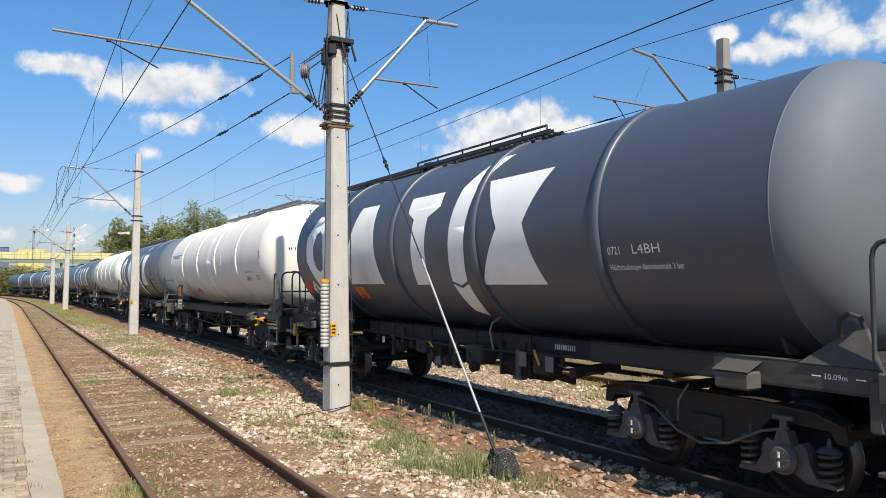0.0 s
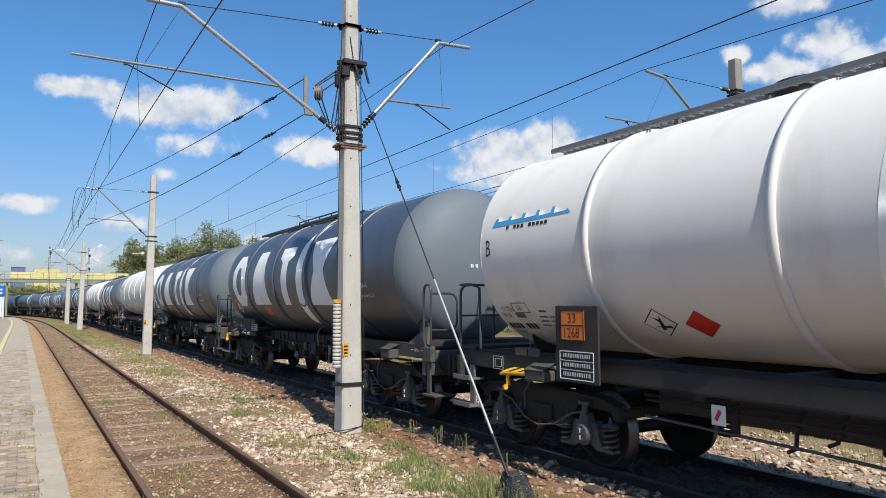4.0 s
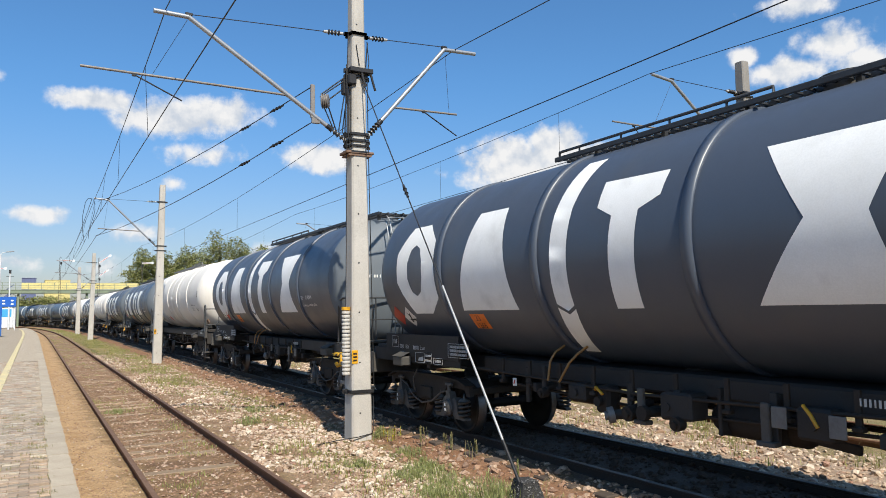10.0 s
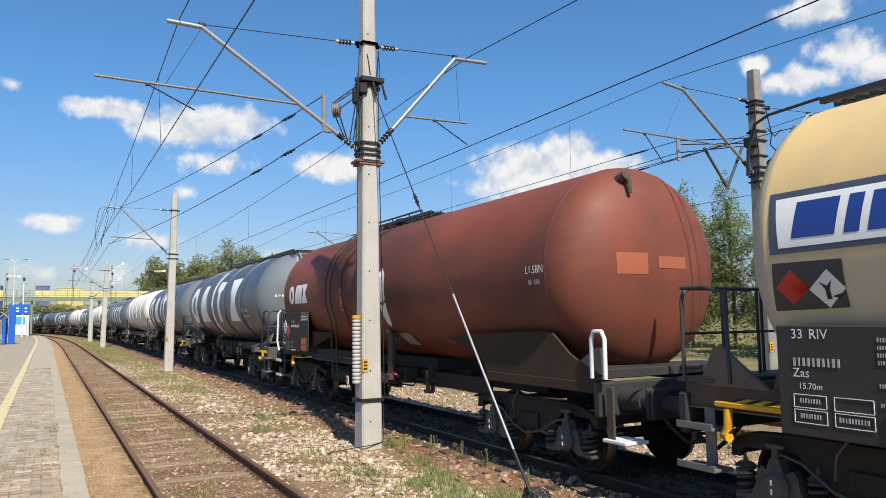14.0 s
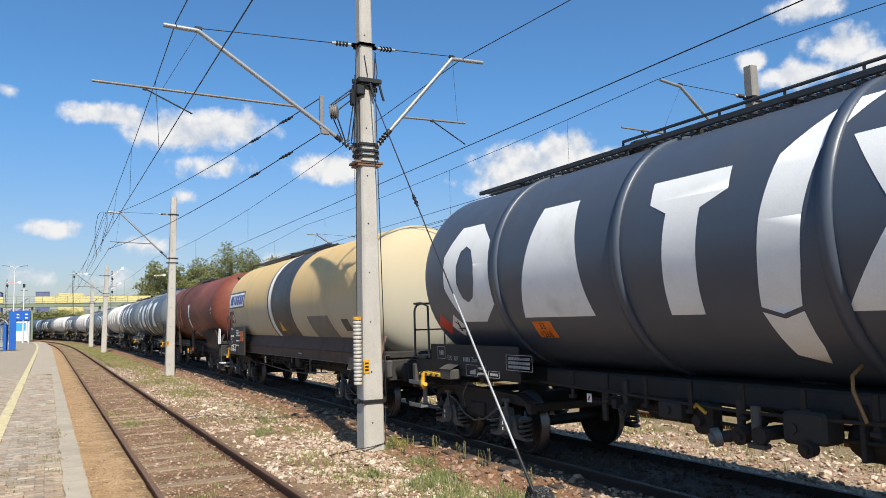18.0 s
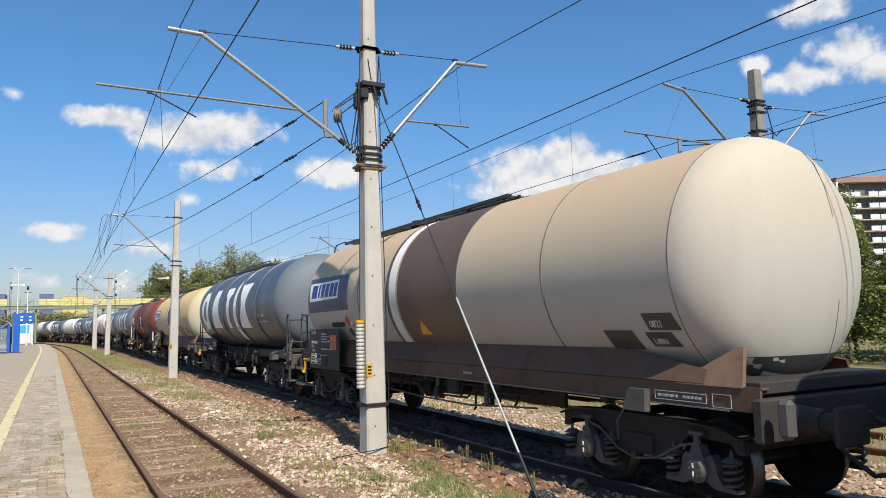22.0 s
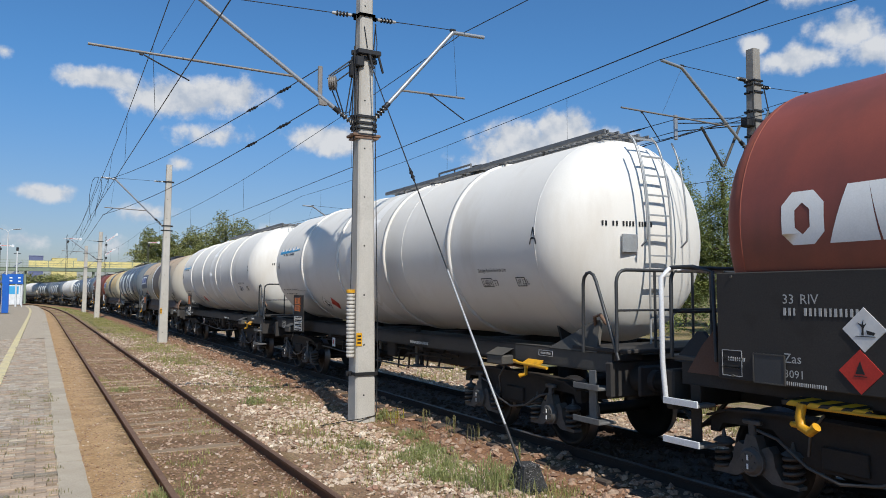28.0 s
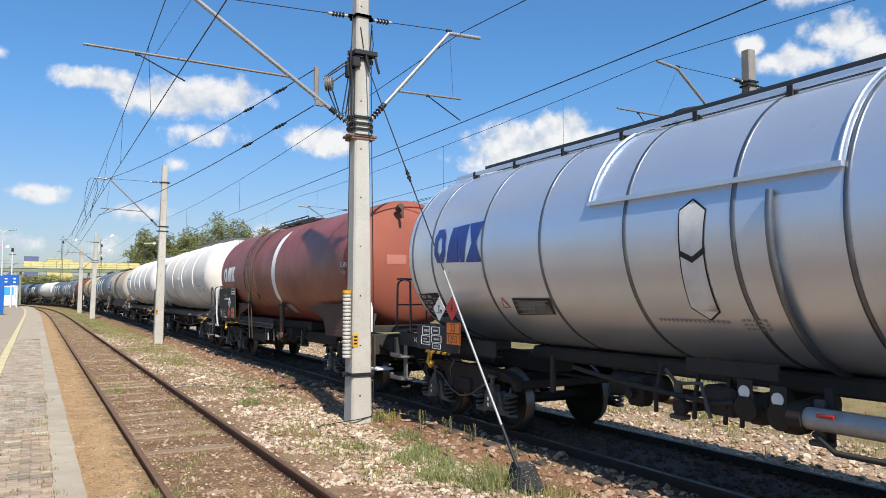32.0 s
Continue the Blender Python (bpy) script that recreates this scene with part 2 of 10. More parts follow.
STREAK = (0.9, 0.9, 0.18)
MAT = {
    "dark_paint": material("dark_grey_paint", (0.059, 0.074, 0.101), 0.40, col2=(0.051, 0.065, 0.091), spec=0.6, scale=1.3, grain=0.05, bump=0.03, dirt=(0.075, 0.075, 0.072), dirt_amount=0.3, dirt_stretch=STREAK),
    # dusty domes; their sunward brightness is also put into the paint
    "dark_end": material("dusty_sunlit_grey_paint", (0.128, 0.148, 0.168), 0.62, col2=(0.112, 0.131, 0.150), spec=0.3, scale=1.1, grain=0.05, bump=0.03, dirt=(0.125, 0.132, 0.135), dirt_amount=0.35, dirt_stretch=STREAK),
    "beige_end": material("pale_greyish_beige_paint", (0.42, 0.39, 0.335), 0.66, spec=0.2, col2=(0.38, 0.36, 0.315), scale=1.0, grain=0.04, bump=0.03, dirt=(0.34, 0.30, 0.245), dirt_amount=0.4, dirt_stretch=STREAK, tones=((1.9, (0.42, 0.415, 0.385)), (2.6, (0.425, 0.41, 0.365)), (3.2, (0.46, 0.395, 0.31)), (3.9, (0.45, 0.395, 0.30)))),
    "white_paint": material("white_paint", (0.70, 0.675, 0.63), 0.66, spec=0.22, col2=(0.65, 0.62, 0.565), scale=1.1, grain=0.03, bump=0.03, dirt=(0.47, 0.41, 0.33), dirt_amount=0.3, dirt_stretch=STREAK),
    "brown_paint": material("red_brown_paint", (0.225, 0.057, 0.030), 0.62, col2=(0.082, 0.032, 0.025), scale=0.42, amount=0.85, stretch=(0.8, 0.45, 1.3), grain=0.08, bump=0.04, dirt=(0.065, 0.034, 0.026), dirt_amount=0.45, dirt_scale=0.9, dirt_stretch=(0.9, 0.8, 0.35), spec=0.3),
    "red_paint": material("brick_red_paint", (0.275, 0.071, 0.043), 0.44, spec=0.55, col2=(0.17, 0.046, 0.031), scale=0.8, amount=0.6, grain=0.06, bump=0.03, dirt=(0.115, 0.042, 0.031), dirt_amount=0.5, dirt_stretch=STREAK),
    # matte dusty domes, lighter red standing in for the sun on them
    "red_end": material("dusty_sunlit_red_paint", (0.30, 0.085, 0.052), 0.7, col2=(0.25, 0.070, 0.045), scale=0.8, grain=0.06, bump=0.03, dirt=(0.19, 0.066, 0.045), dirt_amount=0.4, dirt_stretch=STREAK, spec=0.3),
    # tones: yellow above, the grey of sky-lit shade put into the paint below
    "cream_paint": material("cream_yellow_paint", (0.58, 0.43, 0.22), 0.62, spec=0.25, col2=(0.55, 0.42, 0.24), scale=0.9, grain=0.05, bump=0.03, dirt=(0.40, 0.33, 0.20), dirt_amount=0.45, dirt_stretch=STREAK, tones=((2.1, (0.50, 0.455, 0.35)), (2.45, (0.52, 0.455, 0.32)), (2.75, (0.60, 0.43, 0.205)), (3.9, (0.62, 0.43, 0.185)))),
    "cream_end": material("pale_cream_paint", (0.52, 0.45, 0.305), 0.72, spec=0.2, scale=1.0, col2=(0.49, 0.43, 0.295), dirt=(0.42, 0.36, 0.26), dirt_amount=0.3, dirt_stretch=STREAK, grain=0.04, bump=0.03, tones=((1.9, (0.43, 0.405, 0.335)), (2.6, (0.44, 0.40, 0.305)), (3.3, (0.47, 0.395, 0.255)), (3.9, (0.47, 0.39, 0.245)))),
    # tones: rust tint on top, sky-lit shade as grey in the lower half
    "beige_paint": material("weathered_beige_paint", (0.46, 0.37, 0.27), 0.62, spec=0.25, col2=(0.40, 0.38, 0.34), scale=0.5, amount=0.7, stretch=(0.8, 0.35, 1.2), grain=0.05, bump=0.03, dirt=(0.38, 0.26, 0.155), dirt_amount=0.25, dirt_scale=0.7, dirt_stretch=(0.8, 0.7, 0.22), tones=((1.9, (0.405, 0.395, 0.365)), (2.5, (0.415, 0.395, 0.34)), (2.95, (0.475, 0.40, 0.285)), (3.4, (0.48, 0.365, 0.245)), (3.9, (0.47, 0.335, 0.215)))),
    "bluegrey_paint": material("blue_grey_paint", (0.09, 0.13, 0.18), 0.45, scale=1.3, grain=0.05, bump=0.03),
    "band_brown": material("dark_brown_band_paint", (0.085, 0.056, 0.039), 0.5, col2=(0.115, 0.075, 0.051), scale=1.5, dirt=(0.032, 0.026, 0.023), dirt_amount=0.3, dirt_scale=0.8, dirt_stretch=(0.8, 0.8, 0.4), bump=0.03),
    "band_dark": material("dark_band_paint", (0.045, 0.047, 0.05), 0.5, scale=1.5, bump=0.03),
    "alu": material("aluminium_cladding", (0.67, 0.73, 0.82), 0.35, 0.72, col2=(0.62, 0.675, 0.765), scale=1.0, grain=0.03, bump=0.02),
    "pale_stripe": material("pale_overpaint", (0.77, 0.75, 0.71), 0.62, col2=(0.74, 0.72, 0.68), scale=1.3, bump=0.02),
    "steel_band": material("brushed_steel_band", (0.20, 0.215, 0.245), 0.35, 0.75, scale=6, bump=0.03),
    "white_mark": material("white_marking", (0.84, 0.84, 0.82), 0.6, col2=(0.74, 0.74, 0.71), scale=2.5, grain=0.05, bump=0.02, dirt=(0.35, 0.35, 0.33), dirt_amount=0.15),
    "blue_mark": material("blue_marking", (0.02, 0.06, 0.30), 0.45, scale=3, bump=0.02),
    "cyan_mark": material("light_blue_marking", (0.06, 0.36, 0.66), 0.45, scale=3, bump=0.02),
    "navy": material("navy_panel_paint", (0.070, 0.082, 0.125), 0.5, scale=3, bump=0.02),
    "orange": material("orange_plate", (0.82, 0.19, 0.015), 0.45, scale=8, grain=0.05, bump=0.02, dirt=(0.3, 0.1, 0.03), dirt_amount=0.25),
    "hazard_red": material("red_placard", (0.55, 0.035, 0.022), 0.45, scale=5, bump=0.02),
    "hazard_white": material("white_placard", (0.80, 0.79, 0.76), 0.45, scale=5, grain=0.03, bump=0.02),
    "black_mark": material("black_marking", (0.012, 0.012, 0.013), 0.5, scale=5, bump=0.02),
    "yellow": material("yellow_paint", (0.72, 0.36, 0.012), 0.45, scale=6, bump=0.05, dirt=(0.16, 0.10, 0.03), dirt_amount=0.35, dirt_scale=7),
    "under": material("black_underframe", (0.036, 0.033, 0.031), 0.7, col2=(0.045, 0.041, 0.0375), scale=3, bump=0.12, dirt=(0.024, 0.021, 0.018), dirt_amount=0.3, dirt_scale=4, spec=0.2),
    "bogie": material("grimy_bogie_steel", (0.028, 0.0238, 0.021), 0.72, col2=(0.039, 0.032, 0.0265), scale=6, bump=0.2, dirt=(0.05, 0.039, 0.029), dirt_amount=0.4, dirt_scale=5, spec=0.2),
    "grey_frame": material("dusty_grey_frame", (0.060, 0.057, 0.052), 0.62, col2=(0.085, 0.079, 0.070), scale=4, bump=0.12, dirt=(0.115, 0.10, 0.08), dirt_amount=0.4, dirt_scale=3, spec=0.2),
    "dark_rust": material("grimy_dark_brown_frame", (0.090, 0.055, 0.038), 0.7, col2=(0.12, 0.073, 0.049), scale=3, bump=0.15, dirt=(0.035, 0.024, 0.018), dirt_amount=0.4, dirt_scale=3, spec=0.25),
    "rust_frame": material("rusty_brown_frame", (0.20, 0.108, 0.060), 0.72, col2=(0.155, 0.098, 0.066), scale=3, bump=0.15, dirt=(0.06, 0.035, 0.025), dirt_amount=0.5, dirt_scale=3),
    "brown_frame": material("brown_painted_frame", (0.066, 0.049, 0.037), 0.65, col2=(0.09, 0.066, 0.048), scale=3, bump=0.1, spec=0.2),
    "wheel_face": material("dark_wheel_steel", (0.020, 0.018, 0.0165), 0.55, 0.1, scale=8, bump=0.1, spec=0.2),
    "tread": material("polished_wheel_tread", (0.14, 0.13, 0.125), 0.38, 0.8, scale=9, bump=0.03),
    "steel_light": material("galvanised_steel", (0.40, 0.41, 0.41), 0.48, 0.35, scale=8, bump=0.06, dirt=(0.25, 0.22, 0.19), dirt_amount=0.3, dirt_scale=6),
    "steel_dull": material("dull_grey_steel", (0.17, 0.168, 0.163), 0.55, 0.2, scale=8, bump=0.06, dirt=(0.10, 0.088, 0.075), dirt_amount=0.4, dirt_scale=6),
    "rail_steel": material("dark_steel_rail_tube", (0.05, 0.052, 0.055), 0.5, 0.3, scale=8, bump=0.05),
    "concrete": material("weathered_mast_concrete", (0.46, 0.43, 0.385), 0.82, col2=(0.37, 0.345, 0.305), scale=2.2, grain=0.14, gscale=45, bump=0.25, dirt=(0.22, 0.20, 0.175), dirt_amount=0.35, dirt_stretch=(1.2, 1.2, 0.2)),
    "arm_steel": material("galvanised_bracket_tube", (0.36, 0.38, 0.41), 0.45, 0.5, scale=6, bump=0.05, dirt=(0.22, 0.20, 0.19), dirt_amount=0.3, dirt_scale=5),
    "arm_rust": material("weathered_registration_tube", (0.24, 0.225, 0.21), 0.6, 0.3, scale=6, bump=0.1, col2=(0.15, 0.13, 0.115)),
    "concrete_old": material("old_darkened_concrete", (0.27, 0.25, 0.225), 0.85, col2=(0.19, 0.175, 0.155), scale=2.2, grain=0.16, gscale=45, bump=0.25, dirt=(0.12, 0.11, 0.10), dirt_amount=0.4, dirt_stretch=(1.2, 1.2, 0.2)),
    "walk_grey": material("grey_galvanised_grating", (0.20, 0.20, 0.20), 0.5, 0.3, scale=6, bump=0.05),
    "text_mark": material("worn_white_writing", (0.46, 0.46, 0.45), 0.55, scale=4, bump=0.02),
    "black_iron": material("black_fittings_iron", (0.022, 0.022, 0.024), 0.55, 0.3, scale=9, bump=0.1),
    "porcelain": material("grey_glazed_insulator", (0.45, 0.44, 0.42), 0.25, scale=9, bump=0.02),
    "wire": material("copper_overhead_wire", (0.035, 0.037, 0.042), 0.5, 0.4, scale=9, bump=0.0),
    "rail_rust": material("rusty_rail_side", (0.120, 0.058, 0.032), 0.9, col2=(0.17, 0.092, 0.054), scale=12, bump=0.2, spec=0.12),
    # main line rails: oil, and the train's shade put into the dark tone
    "rail_oily_shaded": material("oily_shaded_rail_side", (0.028, 0.021, 0.018), 0.75, col2=(0.04, 0.03, 0.024), scale=12, bump=0.2, spec=0.2),
    "rail_top": material("worn_rail_head", (0.175, 0.105, 0.068), 0.7, 0.0, scale=10, bump=0.05, col2=(0.125, 0.072, 0.047), spec=0.2),
    "rail_bright": material("worn_rail_head_dull", (0.10, 0.085, 0.075), 0.5, 0.4, scale=10, bump=0.03),
    "sleeper": material("old_timber_sleeper", (0.335, 0.240, 0.150), 0.92, col2=(0.235, 0.162, 0.098), scale=6, stretch=(1, 5, 1), grain=0.25, gscale=70, bump=0.6, random_by=0.25, dirt=(0.347, 0.259, 0.174), dirt_amount=0.5, dirt_scale=3),
    "sleeper_dark": material("dark_concrete_sleeper", (0.10, 0.076, 0.060), 0.85, scale=5, grain=0.2, bump=0.4, random_by=0.2, spec=0.2),
    "edge_slab": material("platform_edge_concrete", (0.40, 0.337, 0.25), 0.9, col2=(0.335, 0.277, 0.203), amount=0.7, scale=2.2, grain=0.18, gscale=80, bump=0.3, random_by=0.08),
    "paver": material("weathered_grey_paver", (0.385, 0.320, 0.236), 0.9, col2=(0.285, 0.232, 0.167), scale=7, grain=0.35, gscale=60, bump=0.7, random_by=0.45),
    "paver_red": material("faded_red_paver", (0.36, 0.272, 0.195), 0.9, col2=(0.30, 0.222, 0.155), scale=5, grain=0.22, gscale=90, bump=0.5, random_by=0.25),
    "yellow_line": material("worn_yellow_line", (0.60, 0.50, 0.235), 0.88, col2=(0.42, 0.36, 0.25), amount=0.75, scale=5, grain=0.25, gscale=80, bump=0.3, random_by=0.1),
    "asphalt": material("platform_asphalt", (0.333, 0.275, 0.199), 0.92, col2=(0.306, 0.250, 0.178), scale=1.3, grain=0.3, gscale=110, bump=0.4),
    "bridge_green": material("faded_green_bridge_steel", (0.21, 0.25, 0.17), 0.6, scale=2, bump=0.05),
    "bridge_yellow": material("yellow_cladding_panel", (0.72, 0.60, 0.24), 0.6, scale=1.5, bump=0.05, dirt=(0.42, 0.36, 0.19), dirt_amount=0.3),
    "bridge_blue": material("blue_cladding_panel", (0.13, 0.15, 0.27), 0.6, scale=1.5, bump=0.05),
    "blue_frame": material("bright_blue_painted_steel", (0.012, 0.11, 0.47), 0.4, scale=4, bump=0.03),
    "white_panel": material("white_panel_paint", (0.72, 0.73, 0.74), 0.5, scale=2, bump=0.03),
    "lamp_white": material("white_lamp_post", (0.66, 0.67, 0.67), 0.5, scale=3, bump=0.03),
    "block_wall": material("pale_plaster", (0.55, 0.51, 0.45), 0.85, scale=0.3, grain=0.05, gscale=6, bump=0.1),
    # loggia wall, the shade of the recesses put into its dark colour
    "block_recess": material("shaded_loggia_plaster", (0.15, 0.138, 0.13), 0.85, scale=0.4, bump=0.05),
    "block_white": material("white_balcony_panel", (0.72, 0.71, 0.68), 0.7, scale=0.6, bump=0.03),
    "block_roof": material("reddish_roof_edge", (0.34, 0.20, 0.16), 0.8, scale=0.5, bump=0.05),
    "pane": material("dark_window_glass", (0.03, 0.035, 0.042), 0.12, scale=2, bump=0.0),
    "deep_ballast": material("dark_brown_ballast", (0.105, 0.068, 0.048), 0.9, scale=9, bump=0.6, spec=0.2),
    "bark": material("tree_bark", (0.11, 0.085, 0.062), 0.9, scale=5, bump=0.5),
    "stone_block": material("black_gravel_filled_block", (0.018, 0.0175, 0.018), 0.75, col2=(0.04, 0.039, 0.038), scale=14, grain=0.5, gscale=90, bump=0.9),
    "tar": material("black_tar_coat", (0.012, 0.012, 0.012), 0.6, scale=9, bump=0.2),
}


def island_material(name, cols, rough=0.85, bump=0.4, translucent=0.0, world_scale=0.0):
    """Colour varied piece by piece among a few tones."""
    m = bpy.data.materials.new(name)
    m.use_nodes = True
    nt = m.node_tree
    N, K = nt.nodes.new, nt.links.new
    bs = nt.nodes["Principled BSDF"]
    ge = N("ShaderNodeNewGeometry")
    cr = N("ShaderNodeValToRGB")
    el = cr.color_ramp.elements
    while len(el) < len(cols):
        el.new(0.5)
    for i, c in enumerate(cols):
        el[i].position = i / (len(cols) - 1)
        el[i].color = (*c, 1)
    K(ge.outputs["Random Per Island"], cr.inputs["Fac"])
    tc = N("ShaderNodeTexCoord")
    n = N("ShaderNodeTexNoise")
    n.inputs["Scale"].default_value = world_scale or 35
    n.inputs["Detail"].default_value = 3
    K(tc.outputs["Object"], n.inputs["Vector"])
    mr = N("ShaderNodeMapRange")
    mr.inputs["From Min"].default_value, mr.inputs["From Max"].default_value = 0.3, 0.7
    mr.inputs["To Min"].default_value, mr.inputs["To Max"].default_value = 0.72, 1.25
    K(n.outputs["Fac"], mr.inputs["Value"])
    cc = N("ShaderNodeCombineColor")
    for i in range(3):
        K(mr.outputs["Result"], cc.inputs[i])
    mx = N("ShaderNodeMix")
    mx.data_type, mx.blend_type = "RGBA", "MULTIPLY"
    mx.inputs[0].default_value = 1
    K(cr.outputs["Color"], mx.inputs[6])
    K(cc.outputs[0], mx.inputs[7])
    K(mx.outputs[2], bs.inputs["Base Color"])
    bs.inputs["Roughness"].default_value = rough
    if translucent:
        bs.inputs["Transmission Weight"].default_value = 0.0
        tl = N("ShaderNodeBsdfTranslucent")
        K(mx.outputs[2], tl.inputs["Color"])
        ms = N("ShaderNodeMixShader")
        ms.inputs[0].default_value = translucent
        K(bs.outputs[0], ms.inputs[1])
        K(tl.outputs[0], ms.inputs[2])
        K(ms.outputs[0], nt.nodes["Material Output"].inputs["Surface"])
    if bump:
        b = N("ShaderNodeBump")
        b.inputs["Strength"].default_value, b.inputs["Distance"].default_value = bump, 0.01
        K(n.outputs["Fac"], b.inputs["Height"])
        K(b.outputs["Normal"], bs.inputs["Normal"])
    return m


MAT["stones"] = island_material("pale_ballast_stones", [(0.375, 0.268, 0.180), (0.500, 0.399, 0.296), (0.205, 0.128, 0.083), (0.650, 0.548, 0.425), (0.305, 0.196, 0.124), (0.430, 0.330, 0.234), (0.265, 0.143, 0.094), (0.545, 0.446, 0.350)])
MAT["stones_brown"] = island_material("rusty_brown_stones", [(0.240, 0.134, 0.080), (0.330, 0.208, 0.135), (0.190, 0.108, 0.068), (0.400, 0.293, 0.208), (0.270, 0.163, 0.102)])
MAT["paver_mix"] = island_material("mixed_worn_pavers", [(0.37, 0.31, 0.235), (0.30, 0.245, 0.18), (0.41, 0.345, 0.27), (0.36, 0.265, 0.19), (0.25, 0.20, 0.15), (0.43, 0.38, 0.31)], 0.9, 0.5)
MAT["block_gravel"] = island_material("black_speckled_gravel", [(0.02, 0.02, 0.021), (0.05, 0.049, 0.048), (0.012, 0.012, 0.012), (0.22, 0.215, 0.21), (0.025, 0.024, 0.024), (0.05, 0.049, 0.048)], 0.6, 0.4)
MAT["grass"] = island_material("sunlit_grass_blades", [(0.21, 0.235, 0.06), (0.32, 0.31, 0.10), (0.43, 0.36, 0.16), (0.18, 0.21, 0.055), (0.38, 0.33, 0.15)], 0.7, 0, 0.35)
MAT["weed"] = island_material("grey_green_weed_leaves", [(0.19, 0.235, 0.065), (0.28, 0.31, 0.11), (0.36, 0.35, 0.16), (0.22, 0.245, 0.085)], 0.6, 0, 0.35)
MAT["weed_dry"] = island_material("dry_weed_stems", [(0.25, 0.21, 0.09), (0.19, 0.19, 0.075), (0.33, 0.27, 0.12)], 0.7, 0, 0.25)
MAT["weed_yellow"] = island_material("yellow_flower_heads", [(0.48, 0.36, 0.03), (0.30, 0.29, 0.06), (0.55, 0.42, 0.05), (0.22, 0.24, 0.05)], 0.7, 0, 0.3)
MAT["leaf"] = island_material("broad_tree_leaves", [(0.16, 0.19, 0.055), (0.24, 0.25, 0.08), (0.32, 0.31, 0.115), (0.18, 0.205, 0.06), (0.38, 0.34, 0.145)], 0.6, 0, 0.4, 0.6)
MAT["leaf_light"] = island_material("light_green_leaves", [(0.15, 0.19, 0.05), (0.215, 0.25, 0.07), (0.285, 0.295, 0.10), (0.125, 0.16, 0.042)], 0.6, 0, 0.4, 0.7)


def ground_material():
    """Sand by the platform edge, earthy ballast, pale stones, grass and rusty soil in strips with ragged borders."""
    m = bpy.data.materials.new("railway_ground")
    m.use_nodes = True
    nt = m.node_tree
    N, K = nt.nodes.new, nt.links.new
    bs = nt.nodes["Principled BSDF"]
    uv, tc = N("ShaderNodeUVMap"), N("ShaderNodeTexCoord")
    uv.uv_map = "plan"
    sx = N("ShaderNodeSeparateXYZ")
    K(uv.outputs["UV"], sx.inputs[0])

    def noise_of(sc, det, rough=0.6):
        n = N("ShaderNodeTexNoise")
        n.inputs["Scale"].default_value, n.inputs["Detail"].default_value, n.inputs["Roughness"].default_value = sc, det, rough
        K(tc.outputs["Object"], n.inputs["Vector"])
        return n.outputs["Fac"]

    def calc(op, a, b):
        x = N("ShaderNodeMath")
        x.operation = op
        for i, v in enumerate((a, b)):
            if isinstance(v, (int, float)):
                x.inputs[i].default_value = v
            else:
                K(v, x.inputs[i])
        return x.outputs[0]

    big, mid, fine, pebble = noise_of(0.7, 5), noise_of(3.2, 6), noise_of(26, 5, 0.7), N("ShaderNodeTexVoronoi")
    pebble.inputs["Scale"].default_value = 24
    K(tc.outputs["Object"], pebble.inputs["Vector"])
    lat = calc("ADD", sx.outputs[0], calc("MULTIPLY", calc("SUBTRACT", mid, 0.5), 1.1))

    def band(lo, hi, soft=0.18):
        a, b = N("ShaderNodeMapRange"), N("ShaderNodeMapRange")
        a.inputs["From Min"].default_value, a.inputs["From Max"].default_value = lo - soft, lo + soft
        b.inputs["From Min"].default_value, b.inputs["From Max"].default_value = hi + soft, hi - soft
        K(lat, a.inputs["Value"])
        K(lat, b.inputs["Value"])
        return calc("MULTIPLY", a.outputs[0], b.outputs[0])

    def mix(fac, a, b, mode="MIX"):
        x = N("ShaderNodeMix")
        x.data_type, x.blend_type = "RGBA", mode
        for sock, val in ((0, fac), (6, a), (7, b)):
            if isinstance(val, (int, float)):
                x.inputs[sock].default_value = val
            elif isinstance(val, tuple):
                x.inputs[sock].default_value = (*val, 1)
            else:
                K(val, x.inputs[sock])
        return x.outputs[2]

    def two(a, b, src=mid, lo=0.38, hi=0.62):
        r = N("ShaderNodeMapRange")
        r.inputs["From Min"].default_value, r.inputs["From Max"].default_value = lo, hi
        K(src, r.inputs["Value"])
        return mix(r.outputs[0], a, b)

    col = two((0.150, 0.152, 0.052), (0.260, 0.209, 0.103), big)
    col = mix(band(-400, 0.55, 0.05), col, two((0.200, 0.180, 0.146), (0.260, 0.228, 0.172)))
    col = mix(band(0.3, 1.25), col, two((0.470, 0.342, 0.185), (0.355, 0.243, 0.125)))
    col = mix(band(1.25, 3.0), col, two((0.150, 0.094, 0.048), (0.275, 0.186, 0.098)))
    col = mix(band(3.0, 4.55), col, two((0.330, 0.247, 0.155), (0.215, 0.142, 0.082)))
    col = mix(band(4.55, 5.35), col, two((0.270, 0.204, 0.107), (0.180, 0.166, 0.056)))
    col = mix(band(5.35, 6.15), col, two((0.200, 0.106, 0.056), (0.270, 0.160, 0.090)))
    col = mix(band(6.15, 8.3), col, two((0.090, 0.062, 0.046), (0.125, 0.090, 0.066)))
    col = mix(band(8.3, 10.6), col, two((0.400, 0.337, 0.258), (0.300, 0.223, 0.155)))
    col = mix(band(10.6, 13.6), col, two((0.270, 0.209, 0.146), (0.200, 0.180, 0.073)))
    # grass creeps over the verge farther along
    far = N("ShaderNodeMapRange")
    far.inputs["From Min"].default_value, far.inputs["From Max"].default_value = 26, 55
